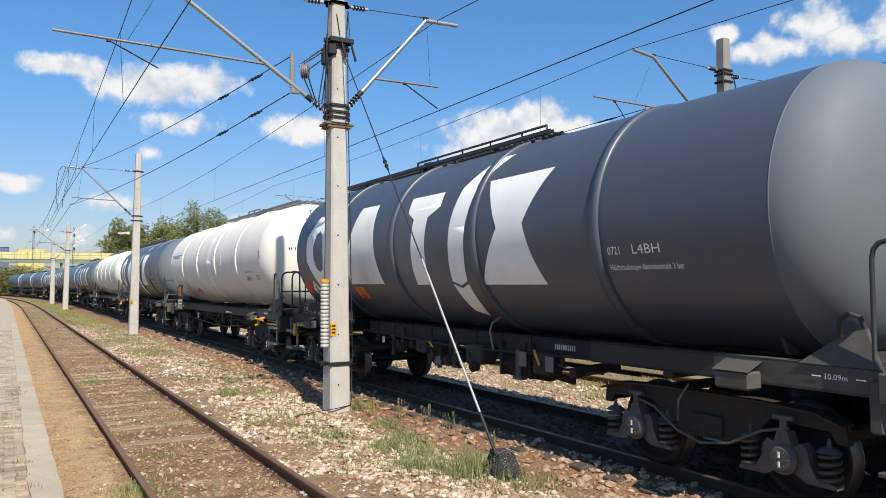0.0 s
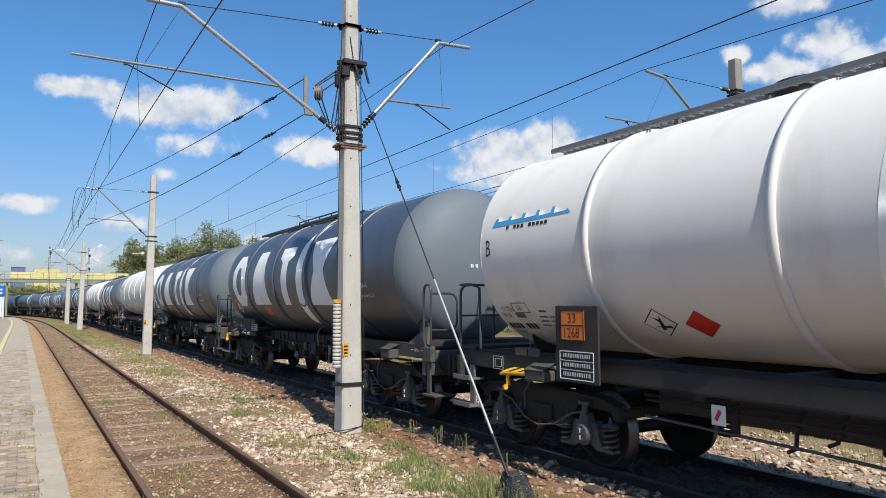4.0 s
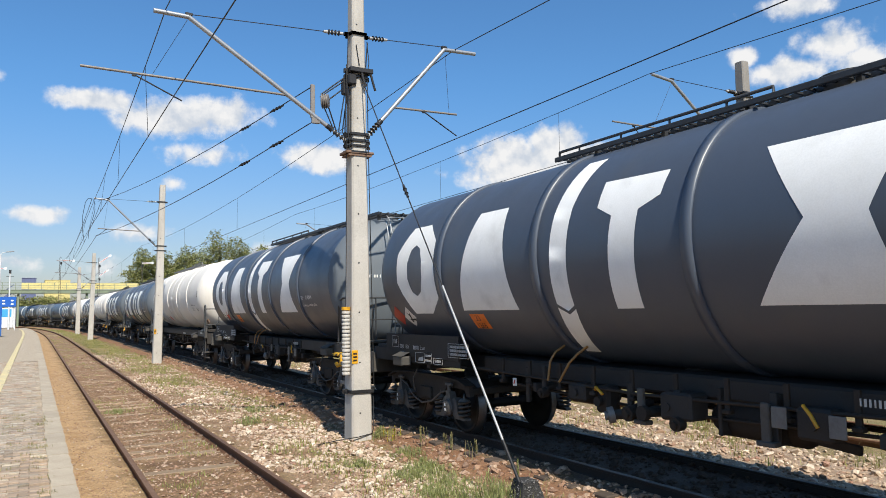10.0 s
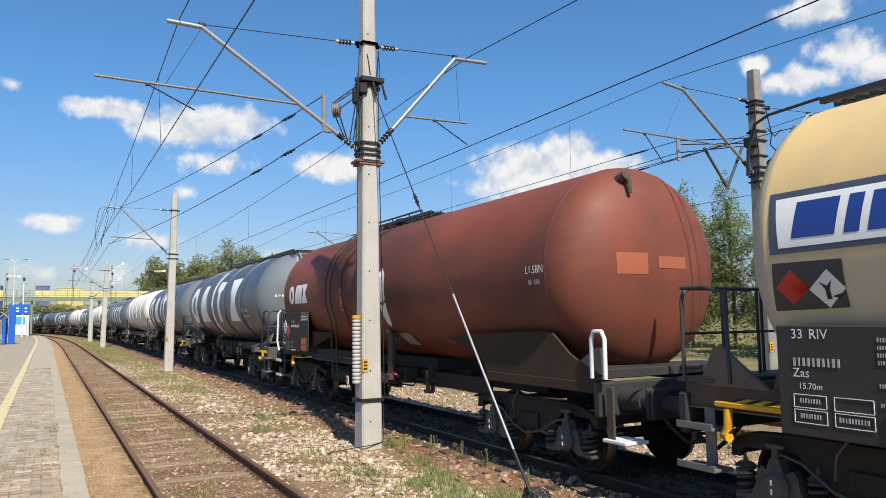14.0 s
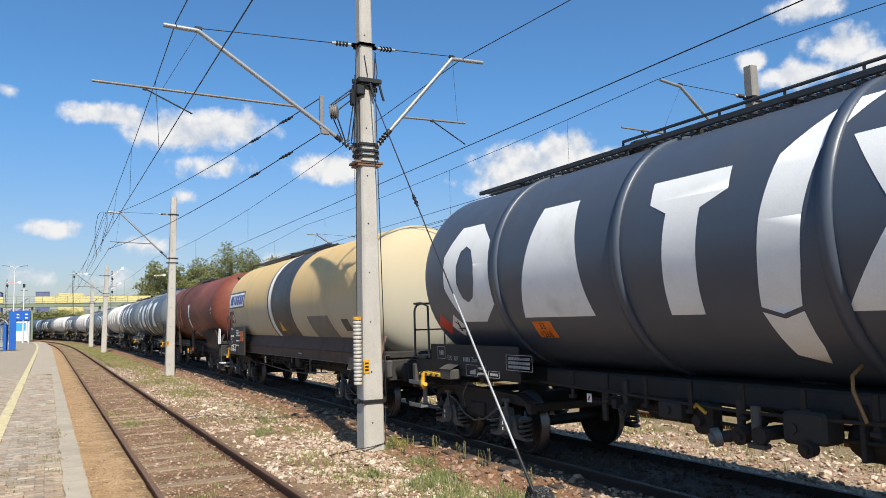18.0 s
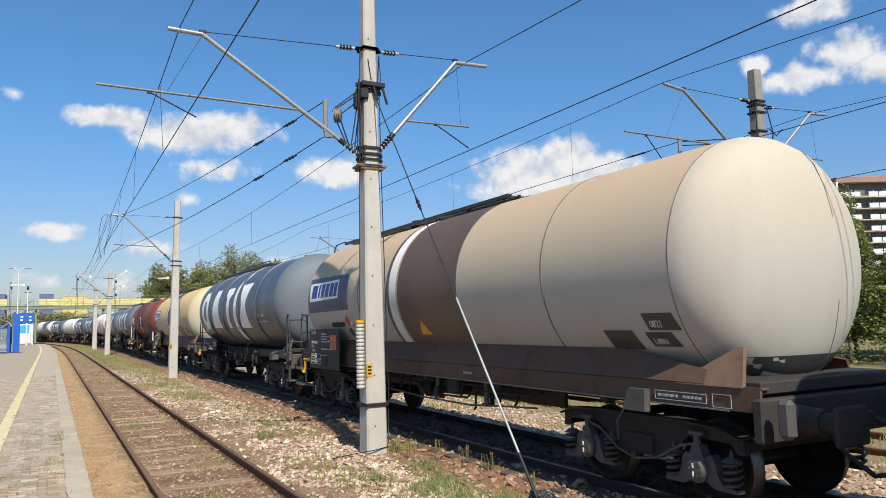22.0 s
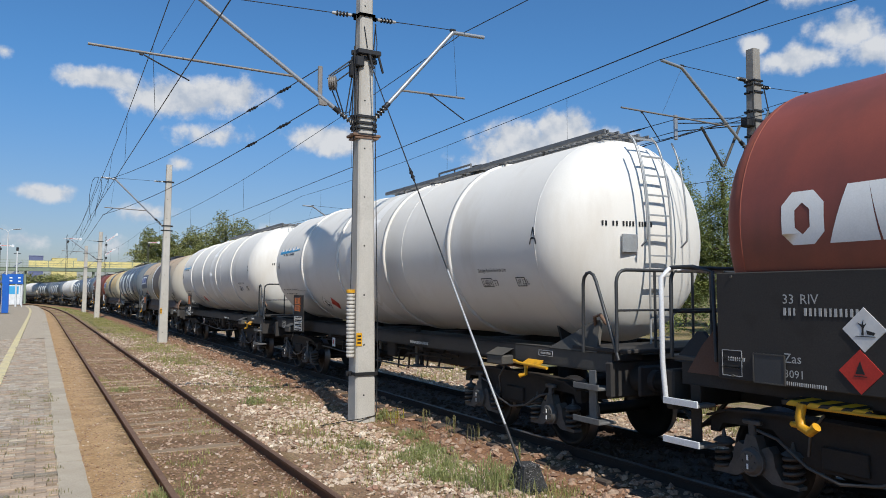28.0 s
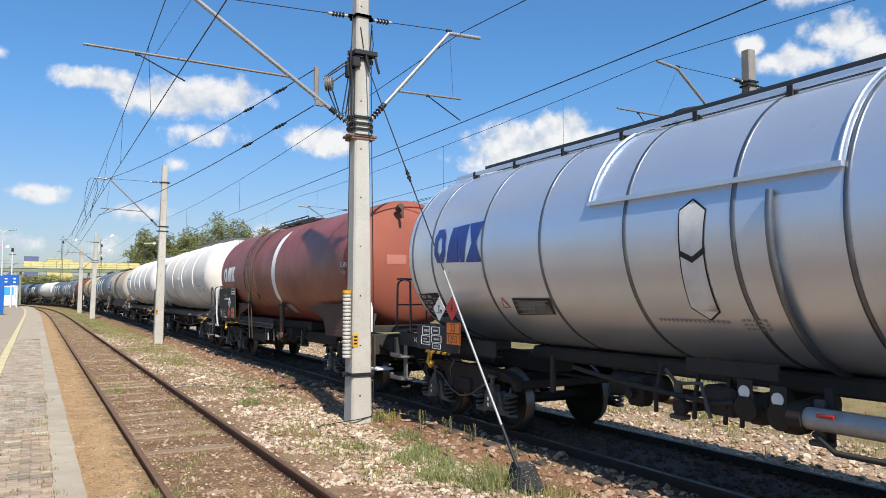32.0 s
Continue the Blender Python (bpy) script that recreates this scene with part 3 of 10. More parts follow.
    K(sx.outputs[1], far.inputs["Value"])
    g = calc("MULTIPLY", band(3.2, 5.0), calc("MULTIPLY", far.outputs[0], 0.75))
    col = mix(g, col, two((0.21, 0.22, 0.065), (0.31, 0.27, 0.11)))
    dk = N("ShaderNodeMapRange")
    dk.inputs["From Min"].default_value, dk.inputs["From Max"].default_value = 0.28, 0.72
    dk.inputs["To Min"].default_value, dk.inputs["To Max"].default_value = 0.45, 1.30
    K(fine, dk.inputs["Value"])
    cc = N("ShaderNodeCombineColor")
    for i in range(3):
        K(dk.outputs[0], cc.inputs[i])
    col = mix(1.0, col, cc.outputs[0], "MULTIPLY")
    col = mix(1.0, col, (1.04, 0.93, 0.86), "MULTIPLY")
    K(col, bs.inputs["Base Color"])
    bs.inputs["Roughness"].default_value = 0.95
    b = N("ShaderNodeBump")
    b.inputs["Strength"].default_value, b.inputs["Distance"].default_value = 0.8, 0.03
    K(calc("ADD", fine, calc("MULTIPLY", pebble.outputs["Distance"], 0.6)), b.inputs["Height"])
    K(b.outputs["Normal"], bs.inputs["Normal"])
    return m


MAT["ground"] = ground_material()


def glass_material():
    m = bpy.data.materials.new("shelter_glass")
    m.use_nodes = True
    bs = m.node_tree.nodes["Principled BSDF"]
    bs.inputs["Base Color"].default_value = (0.8, 0.86, 0.88, 1)
    bs.inputs["Roughness"].default_value = 0.08
    bs.inputs["Transmission Weight"].default_value = 0.85
    bs.inputs["IOR"].default_value = 1.05
    return m


MAT["glass"] = glass_material()


def striped_material():
    m = bpy.data.materials.new("yellow_black_stripes")
    m.use_nodes = True
    nt = m.node_tree
    N, K = nt.nodes.new, nt.links.new
    w = N("ShaderNodeTexWave")
    w.wave_type, w.bands_direction = "BANDS", "DIAGONAL"
    w.inputs["Scale"].default_value, w.inputs["Distortion"].default_value = 3.2, 0.3
    tc = N("ShaderNodeTexCoord")
    K(tc.outputs["Object"], w.inputs["Vector"])
    r = N("ShaderNodeValToRGB")
    r.color_ramp.interpolation = "CONSTANT"
    r.color_ramp.elements[0].color, r.color_ramp.elements[1].color = (0.02, 0.018, 0.015, 1), (0.68, 0.39, 0.02, 1)
    r.color_ramp.elements[1].position = 0.42
    K(w.outputs["Fac"], r.inputs["Fac"])
    K(r.outputs["Color"], nt.nodes["Principled BSDF"].inputs["Base Color"])
    nt.nodes["Principled BSDF"].inputs["Roughness"].default_value = 0.55
    return m


MAT["stripes"] = striped_material()
MAT["weld_grime"] = material("grimy_weld_seam", (0.17, 0.15, 0.125), 0.75, scale=5, bump=0.05)


# ---- mesh helpers ----
class Build:
    """Gathers vertices and faces of one mesh."""

    def __init__(self):
        self.v, self.f, self.s, self.m, self.n = [], [], [], [], []

    def add(self, verts, faces, smooth=False, slot=0):
        n = len(self.v)
        self.v.extend(tuple(p) for p in verts)
        self.f.extend(tuple(i + n for i in f) for f in faces)
        self.s.extend([smooth] * len(faces))
        self.m.extend([slot] * len(faces))
        return self

    def box(self, c, s, turn=None, ch=0.0, slot=0):
        hx, hy, hz = s[0] / 2, s[1] / 2, s[2] / 2
        if ch <= 0:
            vs = [(x * hx, y * hy, z * hz) for x in (-1, 1) for y in (-1, 1) for z in (-1, 1)]
            fs = [(0, 1, 3, 2), (4, 6, 7, 5), (0, 4, 5, 1), (2, 3, 7, 6), (0, 2, 6, 4), (1, 5, 7, 3)]
        else:
            ch = min(ch, hx * 0.9, hy * 0.9, hz * 0.9)
            vs, ix = [], {}
            for x in (-1, 1):
                for y in (-1, 1):
                    for z in (-1, 1):
                        for a in range(3):
                            p = [x * hx, y * hy, z * hz]
                            for b in range(3):
                                if b != a:
                                    p[b] -= math.copysign(ch, p[b])
                            ix[x, y, z, a] = len(vs)
                            vs.append(tuple(p))
            fs = []
            for a in range(3):
                b, c2 = (a + 1) % 3, (a + 2) % 3
                for sg in (-1, 1):
                    q = []
                    for p, r in ((-1, -1), (1, -1), (1, 1), (-1, 1)):
                        k = [0, 0, 0]
                        k[a], k[b], k[c2] = sg, p, r
                        q.append(ix[(*k, a)])
                    fs.append(tuple(q if sg > 0 else q[::-1]))
                for p in (-1, 1):
                    for r in (-1, 1):
                        k0, k1 = [0, 0, 0], [0, 0, 0]
                        k0[a], k1[a] = -1, 1
                        k0[b] = k1[b] = p
                        k0[c2] = k1[c2] = r
                        q = (ix[(*k0, b)], ix[(*k1, b)], ix[(*k1, c2)], ix[(*k0, c2)])
                        fs.append(q if p * r < 0 else q[::-1])
            for x in (-1, 1):
                for y in (-1, 1):
                    for z in (-1, 1):
                        q = (ix[x, y, z, 0], ix[x, y, z, 1], ix[x, y, z, 2])
                        fs.append(q if x * y * z > 0 else q[::-1])
        m = Matrix.Translation(c) @ (turn.to_4x4() if turn else Matrix.Identity(4))
        return self.add([m @ Vector(p) for p in vs], fs, slot=slot)

    def cyl(self, a, b, r, n=12, r2=None, caps=True, smooth=True, slot=0):
        a, b = Vector(a), Vector(b)
        r2 = r if r2 is None else r2
        q = (b - a).to_track_quat("Z", "Y")
        ring = [q @ Vector((math.cos(2 * math.pi * i / n), math.sin(2 * math.pi * i / n), 0)) for i in range(n)]
        vs = [a + p * r for p in ring] + [b + p * r2 for p in ring]
        self.add(vs, [(i, (i + 1) % n, n + (i + 1) % n, n + i) for i in range(n)], smooth, slot)
        if caps:
            self.add(vs, [tuple(range(n))[::-1], tuple(range(n, 2 * n))], False, slot)
        return self

    def tube(self, pts, r, n=6, slot=0):
        pts = [Vector(p) for p in pts]
        rings, last = [], None
        for i, p in enumerate(pts):
            d = (pts[min(i + 1, len(pts) - 1)] - pts[max(i - 1, 0)]).normalized()
            q = d.to_track_quat("Z", "Y") if last is None else last[1].rotation_difference(d) @ last[0]
            last = (q, d)
            rings.append([p + q @ Vector((r * math.cos(2 * math.pi * k / n), r * math.sin(2 * math.pi * k / n), 0)) for k in range(n)])
        vs = [v for g in rings for v in g]
        fs = [(j * n + k, j * n + (k + 1) % n, (j + 1) * n + (k + 1) % n, (j + 1) * n + k) for j in range(len(pts) - 1) for k in range(n)]
        self.add(vs, fs, True, slot)
        return self.add(vs, [tuple(range(n))[::-1], tuple(range(len(vs) - n, len(vs)))], False, slot)

    def lathe(self, prof, zc=0.0, n=48, slot=0, xc=0.0):
        """prof: (y, r) turned round the line x = xc, z = zc along y."""
        vs, fs, rows = [], [], []
        for y, r in prof:
            if r < 1e-4:
                rows.append([len(vs)])
                vs.append((xc, y, zc))
            else:
                rows.append(list(range(len(vs), len(vs) + n)))
                vs += [(xc + r * math.cos(2 * math.pi * k / n), y, zc + r * math.sin(2 * math.pi * k / n)) for k in range(n)]
        for a, b in zip(rows, rows[1:]):
            for k in range(n):
                i, j = k, (k + 1) % n
                if len(a) == 1:
                    fs.append((a[0], b[i], b[j]))
                elif len(b) == 1:
                    fs.append((a[j], a[i], b[0]))
                else:
                    fs.append((a[j], a[i], b[i], b[j]))
        return self.add(vs, fs, True, slot)

    def prism(self, poly, axis, lo, hi, slot=0):
        """A flat outline drawn out along an axis: (y, z) for x, (x, z) for y, (x, y) for z."""
        def at(p, h):
            return {"x": (h, p[0], p[1]), "y": (p[0], h, p[1]), "z": (p[0], p[1], h)}[axis]
        n = len(poly)
        vs = [at(p, lo) for p in poly] + [at(p, hi) for p in poly]
        fs = [tuple(range(n)), tuple(range(n, 2 * n))[::-1]] + [(i, n + i, n + (i + 1) % n, (i + 1) % n) for i in range(n)]
        area = sum(poly[i][0] * poly[(i + 1) % n][1] - poly[(i + 1) % n][0] * poly[i][1] for i in range(n))
        if (area > 0) == (axis != "y"):
            fs = [f[::-1] for f in fs]
        return self.add(vs, fs, slot=slot)

    def mesh(self, name, mats):
        me = bpy.data.meshes.new(name)
        me.from_pydata(self.v, [], self.f)
        me.polygons.foreach_set("use_smooth", self.s)
        me.polygons.foreach_set("material_index", self.m)
        for m in mats if isinstance(mats, (list, tuple)) else [mats]:
            me.materials.append(m)
        me.update()
        if self.n:
            me.normals_split_custom_set_from_vertices(self.n)
        return me


# small pieces that cannot be told apart singly
JOINED = {"writing", "tank_code", "vehicle_code", "side_marking", "data_table", "load_table", "bolt_hole_row", "number_strip", "placard_symbol", "tension_rope", "gravel"}


def part(name, b, mats, parent=None, label="", at=None):
    """One mesh object, under its thing or part."""
    ob = new(name, b.mesh(name, mats) if isinstance(b, Build) else b)
    if parent:
        ob.parent = parent
    if at is not None:
        ob.matrix_basis = at
    return tagged(ob, label, kind="stuff" if name in JOINED else "")


def thing(name, label, category, at=None, group="", kind=""):
    ob = new(name)
    ob.empty_display_size = 0.3
    if at is not None:
        ob.matrix_basis = at
    return tagged(ob, label, category, group, kind)


def lettering(words, size, extrude=0.0):
    """The outline of words in the built-in font as plain triangles, its lower left corner at the origin."""
    cu = bpy.data.curves.new("words", "FONT")
    cu.body, cu.size, cu.resolution_u = words, size, 2
    ob = bpy.data.objects.new("words", cu)
    scene.collection.objects.link(ob)
    me = bpy.data.meshes.new_from_object(ob.evaluated_get(bpy.context.evaluated_depsgraph_get()))
    vs = [v.co.copy() for v in me.vertices]
    fs = [tuple(p.vertices) for p in me.polygons]
    bpy.data.objects.remove(ob)
    bpy.data.curves.remove(cu)
    bpy.data.meshes.remove(me)
    return vs, fs


WORDS = {k: lettering(k, 1.0) for k in ("33", "1203", "1268", "L4BH", "L1.5BN", "A", "B", "10.09m", "15.13m", "14.14 m", "TEN", "RIV", "Zans", "Zas", "Zacns", "3091", "0721", "T3", "L", "07 22", "0821", "L4BN", "37 TEN", "33 TEN", "GE", "04 NL", "15.70m", "3R", "1R", "Zulässiger Betriebsüberdruck 3 bar", "Höchstzulässiger Betriebsdruck 3 bar")}

# ---- the line: a straight, then a curve to the left ----
BEND, BEND_K, BEND_END = 58.0, 4.3e-6, 178.0


def shift(y):
    if y <= BEND:
        return 0.0
    if y <= BEND_END:
        return -BEND_K * (y - BEND) ** 3
    d = y - BEND_END
    return -BEND_K * (BEND_END - BEND) ** 3 - 3 * BEND_K * (BEND_END - BEND) ** 2 * d - d * d / (2 * 325.0)


def slope(y):
    return (shift(y + 0.5) - shift(y - 0.5))


STATIONS = [-260 + 2.0 * i for i in range(311)]
LENGTHS = [-260.0]
for a_, b_ in zip(STATIONS, STATIONS[1:]):
    LENGTHS.append(LENGTHS[-1] + math.hypot(b_ - a_, shift(b_) - shift(a_)))


def on_line(s, x0, z0):
    """The pose on a line x0 beside the straight, s metres along."""
    y = float(np.interp(s, LENGTHS, STATIONS))
    return Matrix.Translation((x0 + shift(y), y, z0)) @ Matrix.Rotation(-math.atan(slope(y)), 4, "Z")


X1, X2, X3, Z2 = 2.055, 7.2, 12.15, 0.05


# ---- ground ----
def ground_height(x, y):
    """Across the line: platform side, earthy siding, verge, main line on its ballast, third line, grass."""
    prof = ((-400, -0.35), (0.5, -0.12), (1.15, -0.105), (1.3, -0.125), (1.42, -0.15), (2.7, -0.15), (2.9, -0.12), (3.3, -0.11), (4.4, -0.17), (5.2, -0.2), (5.9, -0.15), (6.3, -0.08), (8.2, -0.07),
            (8.8, -0.16), (10.4, -0.18), (11.2, -0.12), (13.2, -0.12), (14.5, -0.3), (22, -0.1), (40, 0.4), (400, 1.2))
    z = float(np.interp(x, [p[0] for p in prof], [p[1] for p in prof]))
    if 0.5 < x < 40 and -5 < y < 60:
        k = 1.0 if 2.9 < x < 6.2 or x > 8.3 else 0.55
        z += k * (0.035 * noise.noise((x * 2.3, y * 2.3, 0)) + 0.02 * noise.noise((x * 6.1, y * 6.1, 3)))
    return z


def build_ground():
    lats = [-2500, -400, -120, -40, -12, -4, 0.3, 0.46] + [0.5 + 0.15 * i for i in range(94)] + [15, 16, 18, 20, 23, 27, 32, 40, 55, 80, 140, 300, 700, 2500]
    alongs = [-2500, -600, -260, -120, -60, -25, -8] + [0.3 * i for i in range(110)] + [33 + 1.0 * i for i in range(30)] + [64 + 4.0 * i for i in range(40)] + [230, 260, 300, 400, 700, 1500, 3000]
    vs, fs, uvs = [], [], []
    for y in alongs:
        for x in lats:
            xx = x + (shift(min(y, 330)) if abs(x) < 60 else shift(min(y, 330)) * max(0, 1 - (abs(x) - 60) / 500))
            vs.append((xx, y, ground_height(x, y)))
            uvs.append((x, y))
    n = len(lats)
    for j in range(len(alongs) - 1):
        for i in range(n - 1):
            fs.append((j * n + i, j * n + i + 1, (j + 1) * n + i + 1, (j + 1) * n + i))
    me = bpy.data.meshes.new("ground")
    me.from_pydata(vs, [], fs)
    layer = me.uv_layers.new(name="plan")
    idx = np.zeros(len(me.loops), dtype=np.int32)
    me.loops.foreach_get("vertex_index", idx)
    layer.data.foreach_set("uv", np.array(uvs, dtype=np.float32)[idx].ravel())
    me.polygons.foreach_set("use_smooth", [True] * len(fs))
    me.materials.append(MAT["ground"])
    tagged(new("ground", me), "stony earth, ballast and dry grass around railway tracks", "ground", kind="structure")


build_ground()

# ---- tracks ----
RAIL = [(-0.07, -0.16), (0.07, -0.16), (0.07, -0.145), (0.012, -0.125), (0.010, -0.045), (0.036, -0.035), (0.036, -0.006), (0.03, 0.0), (-0.03, 0.0), (-0.036, -0.006), (-0.036, -0.035), (-0.010, -0.045), (-0.012, -0.125), (-0.07, -0.145)]


def rail_mesh(x, z, y0, y1, head):
    b = Build()
    ys = [y0]
    while ys[-1] < y1:
        ys.append(ys[-1] + (40 if ys[-1] < -8 else 6 if ys[-1] < 40 else 3))
    n = len(RAIL)
    vs = [(x + shift(y) + px, y, z + pz) for y in ys for px, pz in RAIL]
    for j in range(len(ys) - 1):
        for k in range(n):
            q = (j * n + k, j * n + (k + 1) % n, (j + 1) * n + (k + 1) % n, (j + 1) * n + k)
            b.f.append(q)
            b.s.append(False)
            b.m.append(1 if k in (6, 7, 8) else 0)
    b.v = vs
    return b.mesh("rail", [MAT["rail_oily_shaded" if head == "rail_bright" else "rail_rust"], MAT[head]])


def sleeper_mesh(w, l, h, mat):
    return Build().box((0, 0, -h / 2), (l, w, h), ch=0.015).mesh("sleeper", MAT[mat])


def build_track(no, xc, z, label, head, sl_mat, y_near, y_far, step, rise):
    tr = thing(f"track_{no}", label, "railway track", kind="structure")
    part("rail", rail_mesh(xc - 0.7525, z, -250, 330, head), None, tr)
    part("rail", rail_mesh(xc + 0.7525, z, -250, 330, head), None, tr)
    me = sleeper_mesh(0.25, 2.55, 0.16, sl_mat)
    plate = Build()
    for sx in (-0.7525, 0.7525):
        plate.box((sx, 0, 0.012), (0.3, 0.17, 0.024), ch=0.004)
        for e in (-1, 1):
            plate.cyl((sx + e * 0.095, 0.05 * e, 0.02), (sx + e * 0.095, 0.05 * e, 0.07), 0.018, 6)
            plate.box((sx + e * 0.08, 0, 0.035), (0.05, 0.09, 0.03), ch=0.006)
    pm = plate.mesh("rail_fastening", MAT["rail_oily_shaded" if no == 2 else "rail_rust"])
    y = y_near
    rnd = random.Random(no)
    while y < y_far:
        m = Matrix.Translation((xc + shift(y), y + rnd.uniform(-0.03, 0.03), z - 0.185 + rise + rnd.uniform(-0.016, 0.012))) @ Matrix.Rotation(-math.atan(slope(y)) + rnd.uniform(-0.02, 0.02), 4, "Z")
        sl = part("sleeper", me, None, tr, at=m)
        if y < 45 and no != 3:
            part("rail_fastening", pm, None, tr, at=Matrix.Translation((xc + shift(y), y, z - 0.185)))
        y += step
    return tr


build_track(1, X1, 0.0, "rusty siding track with weathered timber sleepers", "rail_top", "sleeper", 3.2, 120, 0.62, 0.034)
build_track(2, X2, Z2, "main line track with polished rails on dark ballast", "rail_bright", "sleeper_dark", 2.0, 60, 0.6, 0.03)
build_track(3, X3, 0.0, "rusty track beyond the main line", "rail_rust", "sleeper", 3.0, 40, 0.62, 0.03)


# ---- loose stones, grass ----
def stone_shape(rnd, size):
    """A rough lump of ten or so corners."""
    a, b, c = size * rnd.uniform(0.7, 1.3), size * rnd.uniform(0.6, 1.1), size * rnd.uniform(0.4, 0.8)
    q = Euler((rnd.uniform(-0.5, 0.5), rnd.uniform(-0.5, 0.5), rnd.uniform(0, 6.3))).to_matrix()
    vs = []
    for z, r, n in ((-0.7, 0.6, 4), (0.05, 1.0, 5), (0.75, 0.55, 3)):
        o = rnd.uniform(0, 6)
        for k in range(n):
            t = o + 2 * math.pi * k / n
            j = rnd.uniform(0.75, 1.15)
            vs.append(q @ Vector((a * r * j * math.cos(t), b * r * j * math.sin(t), c * (z + rnd.uniform(-0.12, 0.12)))))
    return vs


def scatter_stones(name, label, count, region, size, mat, seed, density=None):
    rnd = random.Random(seed)
    kinds = []
    for _ in range(14):
        vs = stone_shape(rnd, 1.0)
        bm = bmesh.new()
        for v in vs:
            bm.verts.new(v)
        bmesh.ops.convex_hull(bm, input=bm.verts)
        loose = [v for v in bm.verts if not v.link_faces]
        bmesh.ops.delete(bm, geom=loose, context="VERTS")
        bm.verts.index_update()
        kinds.append((np.array([v.co for v in bm.verts]), [tuple(v.index for v in f.verts) for f in bm.faces]))
        bm.free()
    V, F, n, made, tries = [], [], 0, 0, 0
    while made < count and tries < count * 12:
        tries += 1
        x, y = region(rnd)
        if density and rnd.random() > density(x, y):
            continue
        ks, kf = kinds[rnd.randrange(14)]
        s = size * math.exp(rnd.gauss(0, 0.35))
        t = rnd.uniform(0, 6.3)
        c, sn = math.cos(t), math.sin(t)
        p = ks * s
        gx = x + shift(y)
        V.append(np.stack([p[:, 0] * c - p[:, 1] * sn + gx, p[:, 0] * sn + p[:, 1] * c + y, p[:, 2] + ground_height(x, y) + s * 0.22], 1))
        F.extend(tuple(i + n for i in f) for f in kf)
        n += len(ks)
        made += 1
    me = bpy.data.meshes.new(name)
    me.from_pydata(np.concatenate(V).tolist(), [], F)
    me.materials.append(MAT[mat])
    tagged(new(name, me), label, "stones", kind="stuff")


def near_first(lo, hi, y0, y1, power=1.7):
    return lambda r: (r.uniform(lo, hi), y0 + (y1 - y0) * r.random() ** power)


def patchy(x, y):
    return 0.15 + 0.85 * (noise.noise((x * 0.8, y * 0.55, 7)) > -0.12)


scatter_stones("ballast_stones", "pale rounded ballast stones lying on the verge", 12500, near_first(2.95, 5.2, 5.0, 46), 0.031, "stones", 1, patchy)
scatter_stones("small_stones", "small mixed stones filling the verge", 7000, near_first(2.95, 6.3, 5.0, 34), 0.014, "stones_brown", 11)
scatter_stones("brown_ballast_stones", "rust-brown broken stones along the main line shoulder", 2200, near_first(5.0, 6.4, 5.0, 45), 0.036, "stones_brown", 2)
scatter_stones("ballast_stones", "small stones and clods between the siding rails", 8500, near_first(1.3, 2.95, 5.0, 46, 1.5), 0.018, "stones_brown", 3)
scatter_stones("ballast_stones", "scattered pale stones between the siding rails", 900, near_first(1.3, 2.9, 5.0, 40, 1.5), 0.021, "stones", 13)
scatter_stones("ballast_stones", "pale ballast beyond the main line", 6500, near_first(8.1, 11.0, 3.0, 34, 1.3), 0.036, "stones", 4)
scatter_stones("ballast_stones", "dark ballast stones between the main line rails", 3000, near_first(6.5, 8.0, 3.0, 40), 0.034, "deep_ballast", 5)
scatter_stones("sand_pebbles", "small pebbles on the sandy strip by the platform", 2600, near_first(0.5, 1.25, 6.0, 34), 0.010, "stones_brown", 6)
scatter_stones("sand_pebbles", "pale pebbles on the sandy strip by the platform", 700, near_first(0.5, 1.25, 6.0, 30), 0.013, "stones", 16)


def tuft(V, F, rnd, x, y, z, blades, tall, spread, wide=0.006):
    for _ in range(blades):
        a, l = rnd.uniform(0, 6.28), tall * rnd.uniform(0.5, 1.15)
        bx, by = x + rnd.gauss(0, spread), y + rnd.gauss(0, spread)
        lean = rnd.uniform(0.1, 0.7)
        dx, dy = math.cos(a) * lean * l, math.sin(a) * lean * l
        px, py = -math.sin(a) * wide, math.cos(a) * wide
        n = len(V)
        V += [(bx - px, by - py, z - 0.01), (bx + px, by + py, z - 0.01), (bx + dx * 0.4 + px * 0.8, by + dy * 0.4 + py * 0.8, z + l * 0.6), (bx + dx * 0.4 - px * 0.8, by + dy * 0.4 - py * 0.8, z + l * 0.6), (bx + dx, by + dy, z + l * 0.92)]
        F += [(n, n + 1, n + 2, n + 3), (n + 3, n + 2, n + 4)]


def grass_patch(name, label, spots, mat, seed, blades, tall, spread):
    rnd = random.Random(seed)
    V, F = [], []
    for x, y, k in spots:
        tuft(V, F, rnd, x + shift(y), y, ground_height(x, y), int(blades * k), tall * k ** 0.5, spread)
    me = bpy.data.meshes.new(name)
    me.from_pydata(V, [], F)
    me.materials.append(MAT[mat])
    tagged(new(name, me), label, "grass", kind="stuff")


def grass_spots(seed, count, lo, hi, y0, y1, thresh, power=1.5):
    rnd = random.Random(seed)
    out = []
    while len(out) < count:
        x, y = rnd.uniform(lo, hi), y0 + (y1 - y0) * rnd.random() ** power
        if noise.noise((x * 0.9, y * 0.5, 11)) > thresh or rnd.random() < 0.04:
            out.append((x, y, rnd.uniform(0.4, 1.3)))
    return out


